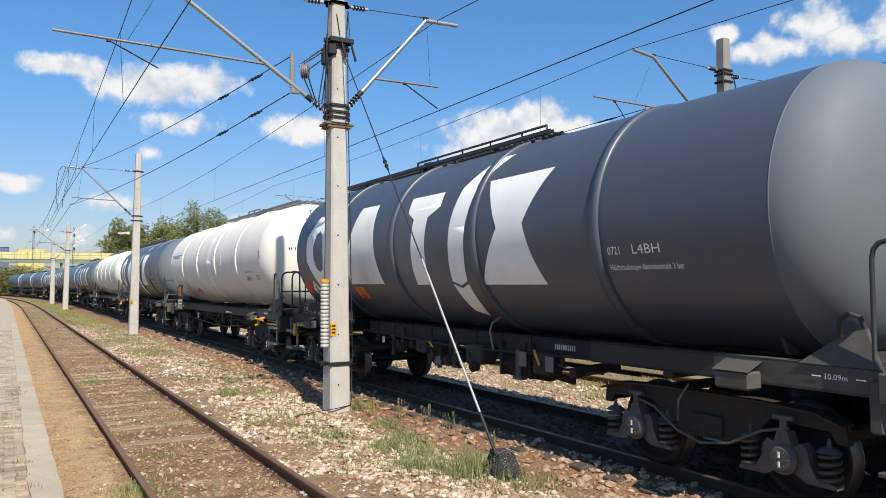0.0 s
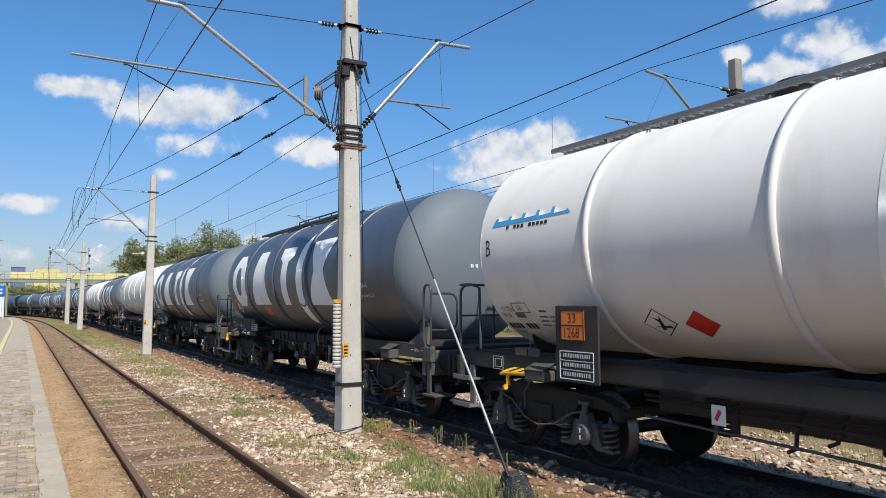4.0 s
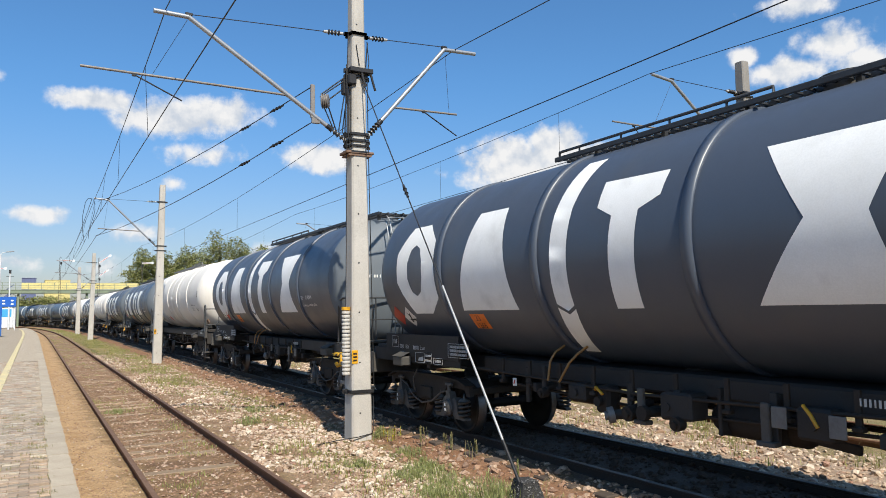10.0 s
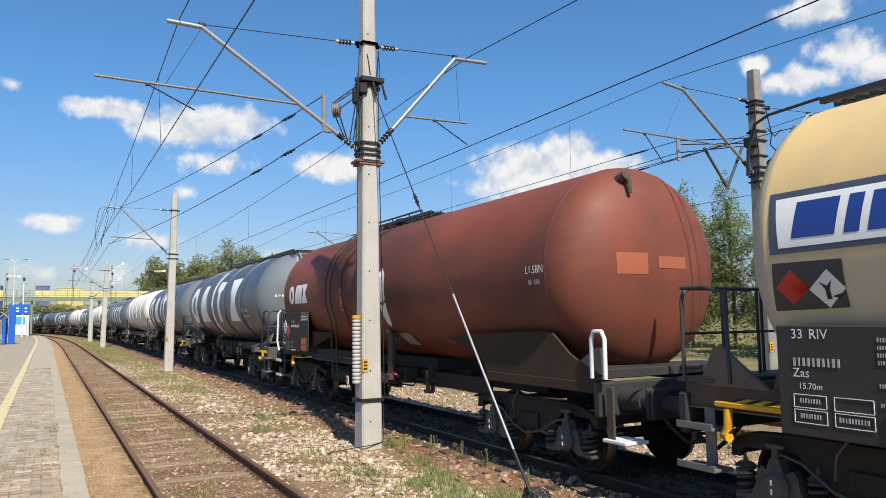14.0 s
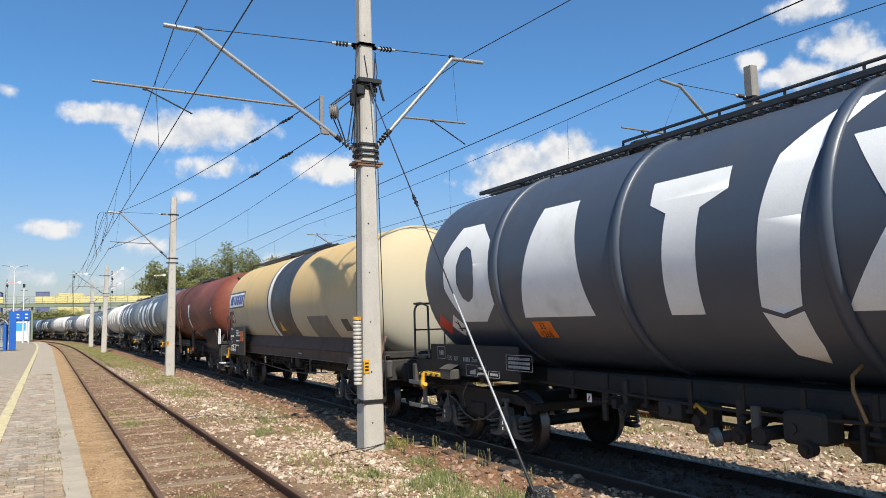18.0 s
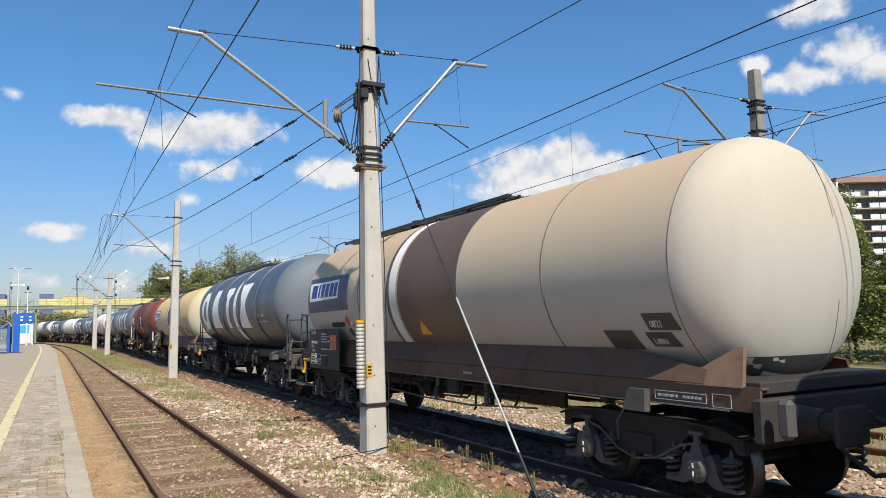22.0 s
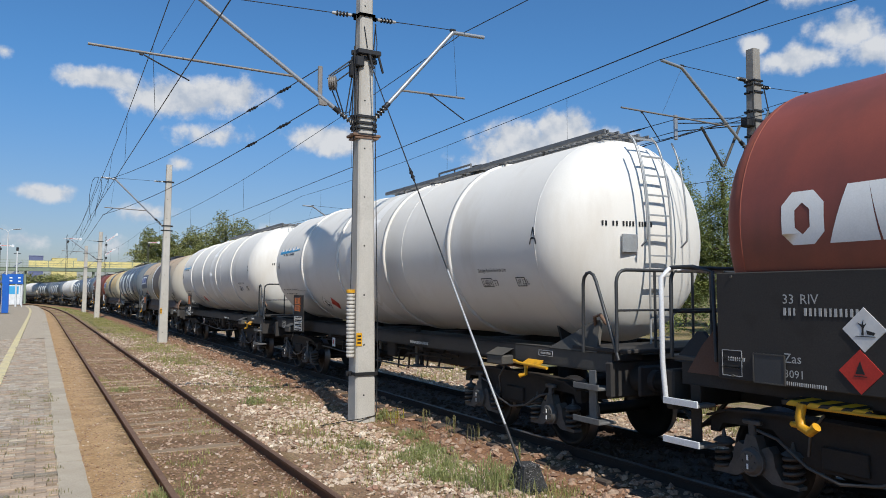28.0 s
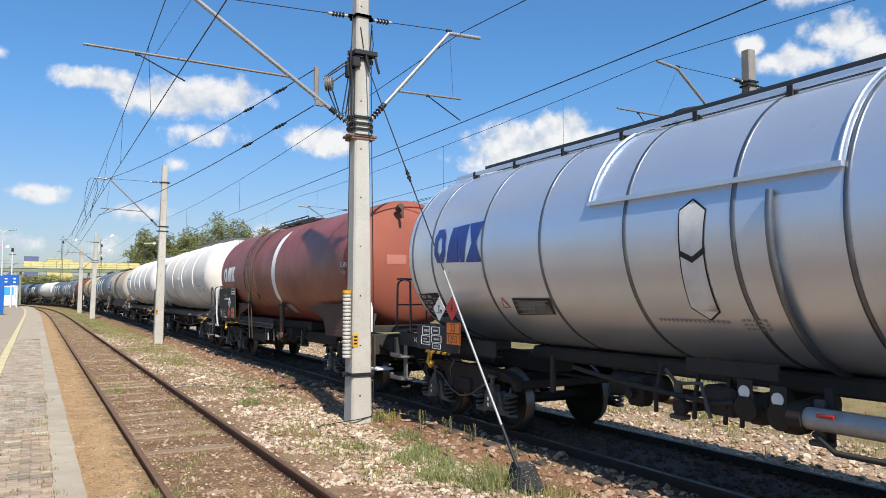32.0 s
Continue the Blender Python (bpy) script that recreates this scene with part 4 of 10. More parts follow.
grass_patch("verge_grass", "short dry grass tufts on the stony verge", grass_spots(1, 640, 3.4, 5.5, 6.5, 70, 0.06), "grass", 1, 14, 0.10, 0.14)
grass_patch("verge_grass", "sunlit green grass along the verge farther down the line", grass_spots(2, 900, 3.2, 5.2, 24, 130, -0.05, 1.2), "grass", 2, 14, 0.16, 0.12)
grass_patch("siding_grass", "sparse grass between the siding rails", grass_spots(3, 420, 1.4, 2.7, 8, 110, 0.05), "grass", 3, 10, 0.07, 0.07)
grass_patch("far_side_grass", "grass beyond the main line", grass_spots(4, 700, 9.2, 16, 3, 45, -0.02, 1.1), "grass", 4, 18, 0.16, 0.12)


# ---- platform ----
def build_platform():
    pl = thing("platform", "low station platform with grey pavers, concrete edge slabs and a worn yellow line", "platform", kind="structure")
    PZ = 0.3
    rnd = random.Random(8)
    b = Build()
    ys = [-60, -20, 0, 20, 40, 50] + [60 + 5 * i for i in range(15)]
    lo, hi = -9.0, 0.44
    for j, (y0, y1) in enumerate(zip(ys, ys[1:])):
        n = len(b.v)
        b.v += [(lo + shift(y0), y0, PZ - 0.03), (hi + shift(y0), y0, PZ - 0.03), (hi + shift(y1), y1, PZ - 0.03), (lo + shift(y1), y1, PZ - 0.03),
                (hi + shift(y0), y0, -0.4), (hi + shift(y1), y1, -0.4)]
        b.f += [(n, n + 1, n + 2, n + 3), (n + 1, n + 4, n + 5, n + 2)]
        b.s += [False, False]
        b.m += [0, 0]
    part("platform_bed", b, MAT["asphalt"], pl, "dusty asphalt bed")
    slabs = []
    for k in range(5):
        e = [rnd.uniform(-0.012, 0.012) for _ in range(8)]
        slabs.append(Build().prism([(-0.125 + e[0] - 0.01, -0.496), (0.118 + e[1], -0.497), (0.125 + e[2] * 0.6, -0.2), (0.122 + e[3] * 0.6, 0.2), (0.12 + e[4], 0.495), (-0.12 + e[5], 0.496), (-0.135 + e[6], 0.2), (-0.13 + e[7], -0.2)], "z", -0.18, 0.0).mesh("edge_slab", MAT["edge_slab"]))
    y = -4.0
    while y < 128:
        part("edge_slab", slabs[int(y) % 5], None, pl, at=Matrix.Translation((0.34 + shift(y), y + 0.5, PZ + rnd.uniform(-0.006, 0.004))) @ Matrix.Rotation(rnd.uniform(-0.004, 0.004) - math.atan(slope(y)), 4, "Z"))
        y += 1.0
    # rows of pavers: the nearest ones singly, the rest joined
    kinds = [[Build().box((0, 0, -0.03), (0.192, 0.092, 0.06), ch=0.006).mesh("paver", MAT[k]) for k in ("paver", "paver_red")]][0]
    rest = Build()
    count = 0
    rows = int((34 - 6.9) / 0.1)
    for j in range(rows):
        y = 6.9 + 0.1 * j
        red = noise.noise((0.3, y * 0.35, 5)) > 0.22
        for i in range(11 if y < 16 else 9):
            x = 0.11 - 0.2 * i - (0.1 if j % 2 else 0)
            if -0.84 < x < -0.64:
                continue
            z = PZ + rnd.uniform(-0.014, 0.010) - 0.004 + 0.012 * noise.noise((x * 1.3, y * 0.9, 2))
            if count < 300 and y < 12.2 and x > -1.35:
                part("paver", kinds[1 if red and rnd.random() < 0.75 else 0], None, pl, at=Matrix.Translation((x, y, z)) @ Euler((rnd.gauss(0, 0.012), rnd.gauss(0, 0.012), rnd.gauss(0, 0.02))).to_matrix().to_4x4())
                count += 1
            else:
                rest.box((x, y, z - 0.03), (0.192, 0.092, 0.06), Euler((rnd.gauss(0, 0.02), rnd.gauss(0, 0.02), rnd.gauss(0, 0.015))).to_matrix())
    tagged(part("paving", rest, MAT["paver_mix"], pl), kind="stuff")
    far = Build()
    for y0 in range(34, 124, 3):
        y1 = y0 + 3
        far.add([(-0.62 + shift(y0), y0, PZ - 0.002), (0.21 + shift(y0), y0, PZ - 0.002), (0.21 + shift(y1), y1, PZ - 0.002), (-0.62 + shift(y1), y1, PZ - 0.002)], [(0, 1, 2, 3)])
    part("paving", far, MAT["paver"], pl)
    line = Build()
    for y0 in range(2, 120, 2):
        y1 = y0 + 1.985
        line.prism([(-0.84 + shift(y0), y0), (-0.64 + shift(y0), y0), (-0.64 + shift(y1), y1), (-0.84 + shift(y1), y1)], "z", PZ - 0.02, PZ + 0.004)
    part("yellow_line", line, MAT["yellow_line"], pl, "worn yellow safety line")
    b = Build()
    rd = random.Random(5)
    V, F = [], []
    for _ in range(46):
        tuft(V, F, rd, rd.choice((rd.uniform(0.12, 0.24), rd.uniform(-0.5, 0.2))), rd.uniform(7.5, 16), PZ, 14, 0.045, 0.05, 0.003)
    me = bpy.data.meshes.new("paving_weeds")
    me.from_pydata(V, [], F)
    me.materials.append(MAT["weed_dry"])
    tagged(new("paving_weeds", me), "small dry weeds in the paving joints", "weeds", kind="stuff")


# ---- overhead line ----
def insulator(b, p, q, slot=0, shell=0.055, n=4):
    """A rod between two pale caps with dark glazed shells in the middle."""
    p, q = Vector(p), Vector(q)
    b.cyl(p, q, 0.022, 8, slot=slot)
    for k0, k1 in ((-0.22, 0.06), (0.94, 1.22)):
        b.cyl(p.lerp(q, k0), p.lerp(q, k1), shell * 0.62, 8, shell * 0.45, slot=slot)
    for i in range(n):
        c = p.lerp(q, (i + 0.5) / n)
        d = (q - p).normalized() * 0.016
        b.cyl(c - d, c + d, shell, 10, shell * 0.6, slot=1)


def mast(name, x, y, top, lean, label, arms, base_z=-0.25, w0=0.37, w1=0.23, plate=True, mat="concrete"):
    """A tapering square concrete mast with steel clamps; arms: sides (-1 left, 1 right) and heights."""
    t = thing(name, label, "catenary mast", Matrix.Translation((x + shift(y), y, 0)) @ Matrix.Rotation(radians(lean), 4, "Y") @ Matrix.Rotation(-math.atan(slope(y)), 4, "Z"), group="catenary masts")
    b = Build()
    ch = 0.03
    rings = []
    for z in [base_z + (top - base_z) * k / 6 for k in range(7)]:
        w = (w0 + (w1 - w0) * (z - base_z) / (top - base_z)) / 2
        rings.append([(-w + ch, -w, z), (w - ch, -w, z), (w, -w + ch, z), (w, w - ch, z), (w - ch, w, z), (-w + ch, w, z), (-w, w - ch, z), (-w, -w + ch, z)])
    vs = [p for r in rings for p in r]
    b.add(vs, [(j * 8 + k, j * 8 + (k + 1) % 8, (j + 1) * 8 + (k + 1) % 8, (j + 1) * 8 + k) for j in range(6) for k in range(8)] + [tuple(range(48, 56))])
    part("concrete_post", b, MAT[mat], t, "tapered concrete post with bolt holes")
    wid = lambda z: (w0 + (w1 - w0) * (z - base_z) / (top - base_z))
    holes = Build()
    for k in range(9):
        z = base_z + 0.55 + k * 0.9
        if z < top - 0.3:
            holes.cyl((-0.04, -wid(z) / 2 - 0.003, z), (-0.04, -wid(z) / 2 + 0.02, z), 0.016, 8)
    part("bolt_hole_row", holes, MAT["tar"], t)

    def clamp(z, h=0.05, out=0.03):
        c = Build()
        w = wid(z) / 2 + out / 2
        for sx, sy, lx, ly in ((0, -w, 2 * w + out, out), (0, w, 2 * w + out, out), (-w, 0, out, 2 * w - out), (w, 0, out, 2 * w - out)):
            c.box((sx, sy, z), (lx, ly, h), ch=0.004)
        for s in (-1, 1):
            c.box((s * (w + 0.05), 0, z), (0.1, 0.05, h * 1.4), ch=0.004)
            c.cyl((s * (w + 0.06), -0.06, z), (s * (w + 0.06), 0.06, z), 0.012, 6)
        part("clamp", c, MAT["black_iron"], t)

    for side, z_tie, z_foot, knee_x, knee_z, end_x, end_z, reg_z, reg_end, drop in arms:
        # tie with its insulator, strut with its insulator, registration tube and the steady arm
        w = wid(z_foot) / 2 + 0.04
        hw = wid(z_tie) / 2 + 0.04
        ins = Build()
        p0, p1 = Vector((side * hw, 0, z_tie)), Vector((side * (hw + 0.18), 0, z_tie - 0.015))
        end = Vector((side * (knee_x - 0.06), 0, knee_z + 0.05))
        d = (end - p0).normalized()
        insulator(ins, p0 + d * 0.16, p0 + d * 0.42)
        part("insulator", ins, [MAT["porcelain"], MAT["black_iron"]], t, "pale capped insulator with dark shells")
        tie = Build()
        tie.tube([p0, p0 + d * 0.18], 0.018).tube([p0 + d * 0.4, end], 0.008)
        part("tie_rod", tie, MAT["black_iron"], t)
        foot = Vector((side * (w + 0.02), 0, z_foot))
        knee, tip = Vector((side * knee_x, 0, knee_z)), Vector((side * end_x, 0, end_z))
        dd = (knee - foot).normalized()
        ins = Build()
        insulator(ins, foot + dd * 0.08, foot + dd * 0.38, shell=0.065)
        part("insulator", ins, [MAT["porcelain"], MAT["black_iron"]], t)
        arm = Build()
        arm.cyl(foot + dd * 0.36, knee, 0.041, 10).cyl(knee, tip, 0.039, 10)
        part("bracket_arm", arm, MAT["arm_steel"], t, "galvanised cantilever tube")
        part("foot_pin", Build().tube([Vector((side * (w - 0.03), 0, z_foot)), foot + dd * 0.1], 0.022), MAT["black_iron"], t)
        part("arm_socket", Build().cyl(foot + dd * 0.34, foot + dd * 0.46, 0.05, 8), MAT["black_iron"], t)
        part("knee_clip", Build().box(knee + Vector((0, 0, 0.045)), (0.12, 0.06, 0.05), ch=0.006), MAT["black_iron"], t)
        # registration tube from the strut
        k = (reg_z - foot.z) / (knee.z - foot.z)
        root = foot.lerp(knee, k)
        rt = Build()
        rt.cyl(root, (side * reg_end, 0, reg_z + 0.03), 0.022, 8)
        part("registration_tube", rt, MAT["arm_rust"], t, "thin rusty registration tube")
        st = Build()
        a = Vector((side * (abs(drop[0]) + drop[2]), 0, reg_z - 0.0))
        st.tube([a, Vector((side * drop[0], 0, drop[1]))], 0.012)
        st.box(a, (0.06, 0.04, 0.06), ch=0.006)
        st.tube([(side * (knee_x + 0.02), 0.0, knee_z - 0.05), (side * (knee_x + (reg_end - knee_x) * 0.35), 0, reg_z + 0.03)], 0.004, 4)
        part("steady_arm", st, MAT["black_iron"], t)
        clamp(z_tie)
        clamp(z_foot)
        clamp(z_foot - 0.22, 0.04)
    if plate:
        pb = Build().box((-wid(1.2) / 2 + 0.05, -wid(1.2) / 2 - 0.006, 1.30), (0.11, 0.008, 0.24), ch=0.002)
        part("number_plate", pb, MAT["yellow"], t, "small yellow plate with dark bars")
        bars = Build()
        for z in (1.36, 1.30, 1.24):
            bars.box((-wid(1.2) / 2 + 0.05, -wid(1.2) / 2 - 0.012, z), (0.07, 0.004, 0.03))
        part("number_strip", bars, MAT["black_mark"], t)
    return t, clamp


ARM_L = (-1, 7.33, 5.28, 3.04, 7.12, 3.6, 7.13, 6.0, 4.66, (3.13, 5.66, 0.75))
ARM_R = (1, 7.33, 5.40, 1.92, 7.38, 2.66, 7.41, 6.04, 2.19, (2.18, 5.63, -0.75))
M1, clamp1 = mast("catenary_mast", 5.19, 12.4, 10.2, 0.0, "square concrete catenary mast with brackets, tension weights and guy wire", (ARM_L, ARM_R), w0=0.40, w1=0.205)
for z_ in (0.68, 6.5, 6.62):
    clamp1(z_, 0.06)
mast("catenary_mast", 5.12, 36.6, 8.3, 0.9, "tall slightly leaning concrete catenary mast beside grass", ((-1, 7.47, 5.35, 2.35, 7.4, 2.95, 7.44, 6.02, 2.75, (2.75, 5.7, -0.35)),), w0=0.41, w1=0.25)
mast("catenary_mast", 4.68, 75.0, 7.9, 1.2, "plain leaning concrete mast farther down the line", ((-1, 7.0, 5.3, 2.6, 7.1, 3.1, 7.1, 5.95, 3.2, (2.6, 5.66, -0.4)),), w0=0.46, w1=0.3, plate=False)
mast("catenary_mast", 4.95, 98.0, 7.9, 0.4, "distant concrete mast with a signal beside it", ((1, 7.0, 5.3, 2.0, 7.2, 2.6, 7.2, 6.0, 2.3, (2.2, 5.63, -0.6)),), w0=0.5, w1=0.34, plate=False)
ARM_R2 = (1, 7.55, 5.9, 2.2, 7.6, 2.9, 7.65, 6.3, 2.6, (2.4, 5.7, -0.7))
M2, clamp2 = mast("catenary_mast", 16.1, 12.3, 8.5, 0.0, "concrete catenary mast with brackets beyond the main line", ((-1, 7.65, 5.75, 2.62, 7.62, 3.3, 7.7, 6.36, 4.6, (3.4, 5.75, 0.55)), ARM_R2), w0=0.42, w1=0.26, mat="concrete_old")
clamp2(6.6, 0.06)
mast("catenary_mast", 16.3, 40.0, 7.9, 0.0, "concrete catenary mast behind the passing wagons", ((-1, 7.1, 5.6, 2.7, 7.15, 3.3, 7.18, 6.1, 3.6, (3.2, 5.7, 0.4)),), w0=0.42, w1=0.28, plate=False, mat="concrete_old")


def mast_extras():
    """Weight stack, tension wheel and cable bundle on the near mast."""
    t = M1
    disc = Build().lathe([(0, 0), (0, 0.07), (0.006, 0.075), (0.05, 0.075), (0.055, 0.06), (0.068, 0.06), (0.068, 0)], 0, 14).mesh("tension_weight", MAT["concrete"])
    for k in range(17):
        part("tension_weight", disc, None, t, "round concrete tension weight", at=Matrix.Translation((-0.27, -0.1, 0.98 + k * 0.068)) @ Matrix.Rotation(math.pi / 2, 4, "X"))
    part("weight_cap", Build().cyl((-0.27, -0.1, 2.14), (-0.27, -0.1, 2.2), 0.08, 14), MAT["yellow"], t, "yellow weight cap")
    part("weight_rope", Build().tube([(-0.27, -0.1, 2.2), (-0.24, -0.08, 4.3), (-0.22, -0.08, 6.2)], 0.008), MAT["black_iron"], t)
    b = Build()
    b.box((-0.86, 0.0, 5.95), (0.08, 0.05, 0.62), ch=0.008).box((-0.80, 0, 5.6), (0.16, 0.05, 0.12), ch=0.008)
    part("yoke_plate", b, MAT["arm_rust"], t, "grey steel yoke plate")
    wheel = Build()
    prof = [(-0.07, 0.02)]
    for k in range(4):
        prof += [(-0.065 + 0.035 * k, 0.12), (-0.055 + 0.035 * k, 0.14), (-0.045 + 0.035 * k, 0.12), (-0.036 + 0.035 * k, 0.07)]
    wheel.lathe(prof + [(0.08, 0.02)], 0.0, 20)
    part("tension_wheel", wheel, MAT["arm_rust"], t, "grooved tension wheel", at=Matrix.Translation((-0.62, 0, 5.98)) @ Matrix.Rotation(radians(58), 4, "Z"))
    ropes = Build()
    for a, c in (((-0.72, 0, 6.05), (-0.2, -0.05, 6.45)), ((-0.55, 0, 6.02), (-0.22, 0.05, 6.3)), ((-0.62, 0.03, 5.86), (-0.4, 0, 5.35)), ((-0.56, 0.0, 5.9), (-0.36, 0.06, 5.4)),
                 ((-0.35, 0.02, 5.45), (-0.2, 0.02, 6.35)), ((-0.28, 0.02, 5.42), (-0.15, 0.02, 6.4)), ((-0.7, 0, 6.1), (-0.16, 0, 6.55)), ((-0.24, -0.12, 6.7), (-0.26, -0.05, 5.2)), ((0.2, -0.08, 7.2), (0.15, -0.1, 6.7))):
        ropes.tube([a, c], 0.013, 5)
    part("tension_rope", ropes, MAT["black_iron"], t)
    b = Build()
    b.box((0.02, -0.16, 6.6), (0.46, 0.16, 0.09), ch=0.01).box((-0.15, -0.1, 6.42), (0.16, 0.2, 0.2), ch=0.02).box((-0.24, 0, 6.3), (0.1, 0.12, 0.3), ch=0.02)
    b.tube([(0.02, -0.2, 6.58), (0.06, -0.21, 6.4), (0.1, -0.22, 6.3)], 0.03).tube([(0.2, -0.2, 6.6), (0.24, -0.22, 6.4), (0.29, -0.22, 6.24)], 0.025)
    part("bracket_head", b, MAT["black_iron"], t, "dark steel bracket and hook ends")
    part("shadow_plate", Build().box((0.04, -0.135, 5.95), (0.15, 0.012, 0.2), ch=0.003), MAT["grey_frame"], t)
    cab = Build()
    cab.tube([(0.22, -0.05, 0.7), (0.26, -0.1, 0.55), (0.24, -0.13, 0.0), (0.18, -0.2, -0.08), (-0.1, -0.24, -0.11), (-0.5, -0.3, -0.12), (-0.95, -0.45, -0.13)], 0.009, 6)
    part("earth_cable", cab, MAT["tar"], t, "black earthing cable")
    for pts in (((-0.2, -0.1, 7.3), (-0.23, -0.12, 6.6), (-0.21, -0.12, 5.3)), ((-0.16, -0.14, 6.5), (-0.18, -0.16, 5.8), (-0.2, -0.14, 5.05)), ((0.17, -0.12, 7.2), (0.2, -0.14, 6.8), (0.16, -0.14, 6.5), (0.17, -0.15, 5.2), (0.21, -0.17, 2.5), (0.23, -0.2, 0.7)), ((-0.06, -0.15, 7.1), (0.0, -0.16, 6.7))):
        part("mast_cable", Build().tube(pts, 0.009, 5), MAT["tar"], t)
    b = Build().box((0.0, 0, 5.05), (0.55, 0.36, 0.05), ch=0.01).box((0, 0, 5.0), (0.46, 0.34, 0.03))
    part("collar", b, MAT["rust_frame"], t, "rusty steel collar")
    ins = Build()
    ins.tube([(0.0, 0, 7.62), (0.0, 0, 7.7)], 0.02)
    # second mast: hanging tension gear
    t2 = M2
    b = Build()
    b.box((-2.6, 0.25, 6.2), (0.1, 0.06, 0.62), ch=0.01)
    part("yoke_plate", b, MAT["arm_steel"], t2, "rusty steel yoke plate")
    b = Build()
    for a, c in (((-2.6, 0.25, 6.4), (-0.2, 0.1, 6.7)), ((-2.6, 0.25, 6.1), (-0.2, 0.1, 6.5)), ((-2.55, 0.2, 6.3), (-0.3, 0.1, 6.55)), ((-2.6, 0.25, 5.95), (-0.9, 0.1, 6.5))):
        b.tube([a, c], 0.014, 5)
    part("tension_rope", b, MAT["black_iron"], t2)
    for a, c in (((-1.75, 0.2, 6.3), (-1.05, 0.15, 5.35)), ((-1.02, 0.15, 5.35), (-0.45, 0.1, 6.45))):
        part("lever_link", Build().cyl(a, c, 0.035, 8), MAT["grey_frame"], t2, "grey folding lever link")
    for pts in (((-0.2, -0.15, 7.6), (-0.3, -0.2, 6.9), (-0.22, -0.2, 6.3), (-0.26, -0.2, 5.6)), ((0.15, -0.18, 7.5), (0.3, -0.22, 6.8), (0.25, -0.2, 6.5), (0.5, -0.2, 6.35)), ((-0.3, -0.2, 6.0), (-0.38, -0.2, 5.6), (-0.2, -0.22, 5.2), (-0.1, -0.22, 4.6)), ((0.2, -0.2, 6.9), (0.45, -0.2, 6.75), (0.7, -0.2, 6.95))):
        part("mast_cable", Build().tube(pts, 0.016, 5), MAT["tar"], t2)
    for z in (7.35, 6.85, 6.2):
        clamp2(z, 0.05)
    b = Build().box((-0.25, 0, 6.55), (0.3, 0.25, 0.25), ch=0.03)
    part("bracket_head", b, MAT["black_iron"], t2)


def guy_wire():
    g = thing("guy_wire", "steel guy wire and rod from the mast to a block", "guy wire", Matrix.Translation((5.08, 7.15, -0.2)))
    top = Vector((5.24 - 5.08, 12.25 - 7.15, 6.45 + 0.2))
    foot = Vector((-0.08, 0.05, 0.42))
    d = top - foot
    up = foot + d * 0.36
    part("rod", Build().cyl(foot, up, 0.016, 8), MAT["steel_light"], g, "pale straight steel rod")
    part("rope", Build().tube([up, top], 0.011, 6), MAT["black_iron"], g)
    b = Build()
    insulator(b, foot + d * 0.60, foot + d * 0.625, shell=0.035, n=2)
    part("insulator", b, [MAT["black_iron"], MAT["black_iron"]], g)
    part("turnbuckle", Build().cyl(foot - d * 0.02, foot + d * 0.05, 0.02, 8), MAT["black_iron"], g)
    bl = thing("anchor_block", "rough black gravel-filled anchor block on the verge", "anchor block", Matrix.Translation((5.1, 7.12, -0.29)))
    b = Build()
    base = [(-0.22, -0.19, 0.0), (0.21, -0.21, 0.0), (0.23, 0.18, 0.0), (-0.19, 0.21, 0.0)]
    top4 = [(-0.11, -0.10, 0.40), (0.10, -0.11, 0.38), (0.12, 0.10, 0.41), (-0.09, 0.12, 0.42)]
    b.add(base + top4, [(0, 1, 5, 4), (1, 2, 6, 5), (2, 3, 7, 6), (3, 0, 4, 7), (4, 5, 6, 7)])
    part("block", b, MAT["stone_block"], bl)
    rnd = random.Random(77)
    V, F = [], []
    for _ in range(1300):
        u, v, side = rnd.uniform(-1, 1), rnd.random(), rnd.randrange(5)
        k = 0.205 - 0.105 * v
        p = ((u * k, -k, v * 0.4), (u * k, k, v * 0.4), (-k, u * k, v * 0.4), (k, u * k, v * 0.4), (u * 0.11, rnd.uniform(-0.11, 0.11), 0.4))[side]
        vs = stone_shape(rnd, 0.014)
        n = len(V)
        V += [tuple(Vector(p) + q) for q in vs]
        F += [(n + 4, n + 5, n + 9), (n + 5, n + 6, n + 10), (n + 6, n + 7, n + 10), (n + 7, n + 8, n + 11), (n + 8, n + 4, n + 9), (n + 9, n + 10, n + 11), (n + 9, n + 5, n + 10), (n + 10, n + 7, n + 11), (n + 11, n + 8, n + 9)]
    gr = Build()
    gr.add(V, F)
    part("gravel", gr, MAT["block_gravel"], bl, "black and grey gravel set in the block")


def wire(name, label, pts, r=0.008, droppers=()):
    t = thing(name, label, "overhead wire", group="overhead wires")
    part("strand", Build().tube(pts, r, 5), MAT["wire"], t)
    for p, q in droppers:
        part("dropper", Build().tube([p, q], 0.005, 4), MAT["wire"], t)


def sag(a, b, drop, n=8):
    a, b = Vector(a), Vector(b)
    return [a.lerp(b, k / n) - Vector((0, 0, 4 * drop * (k / n) * (1 - k / n))) for k in range(n + 1)]


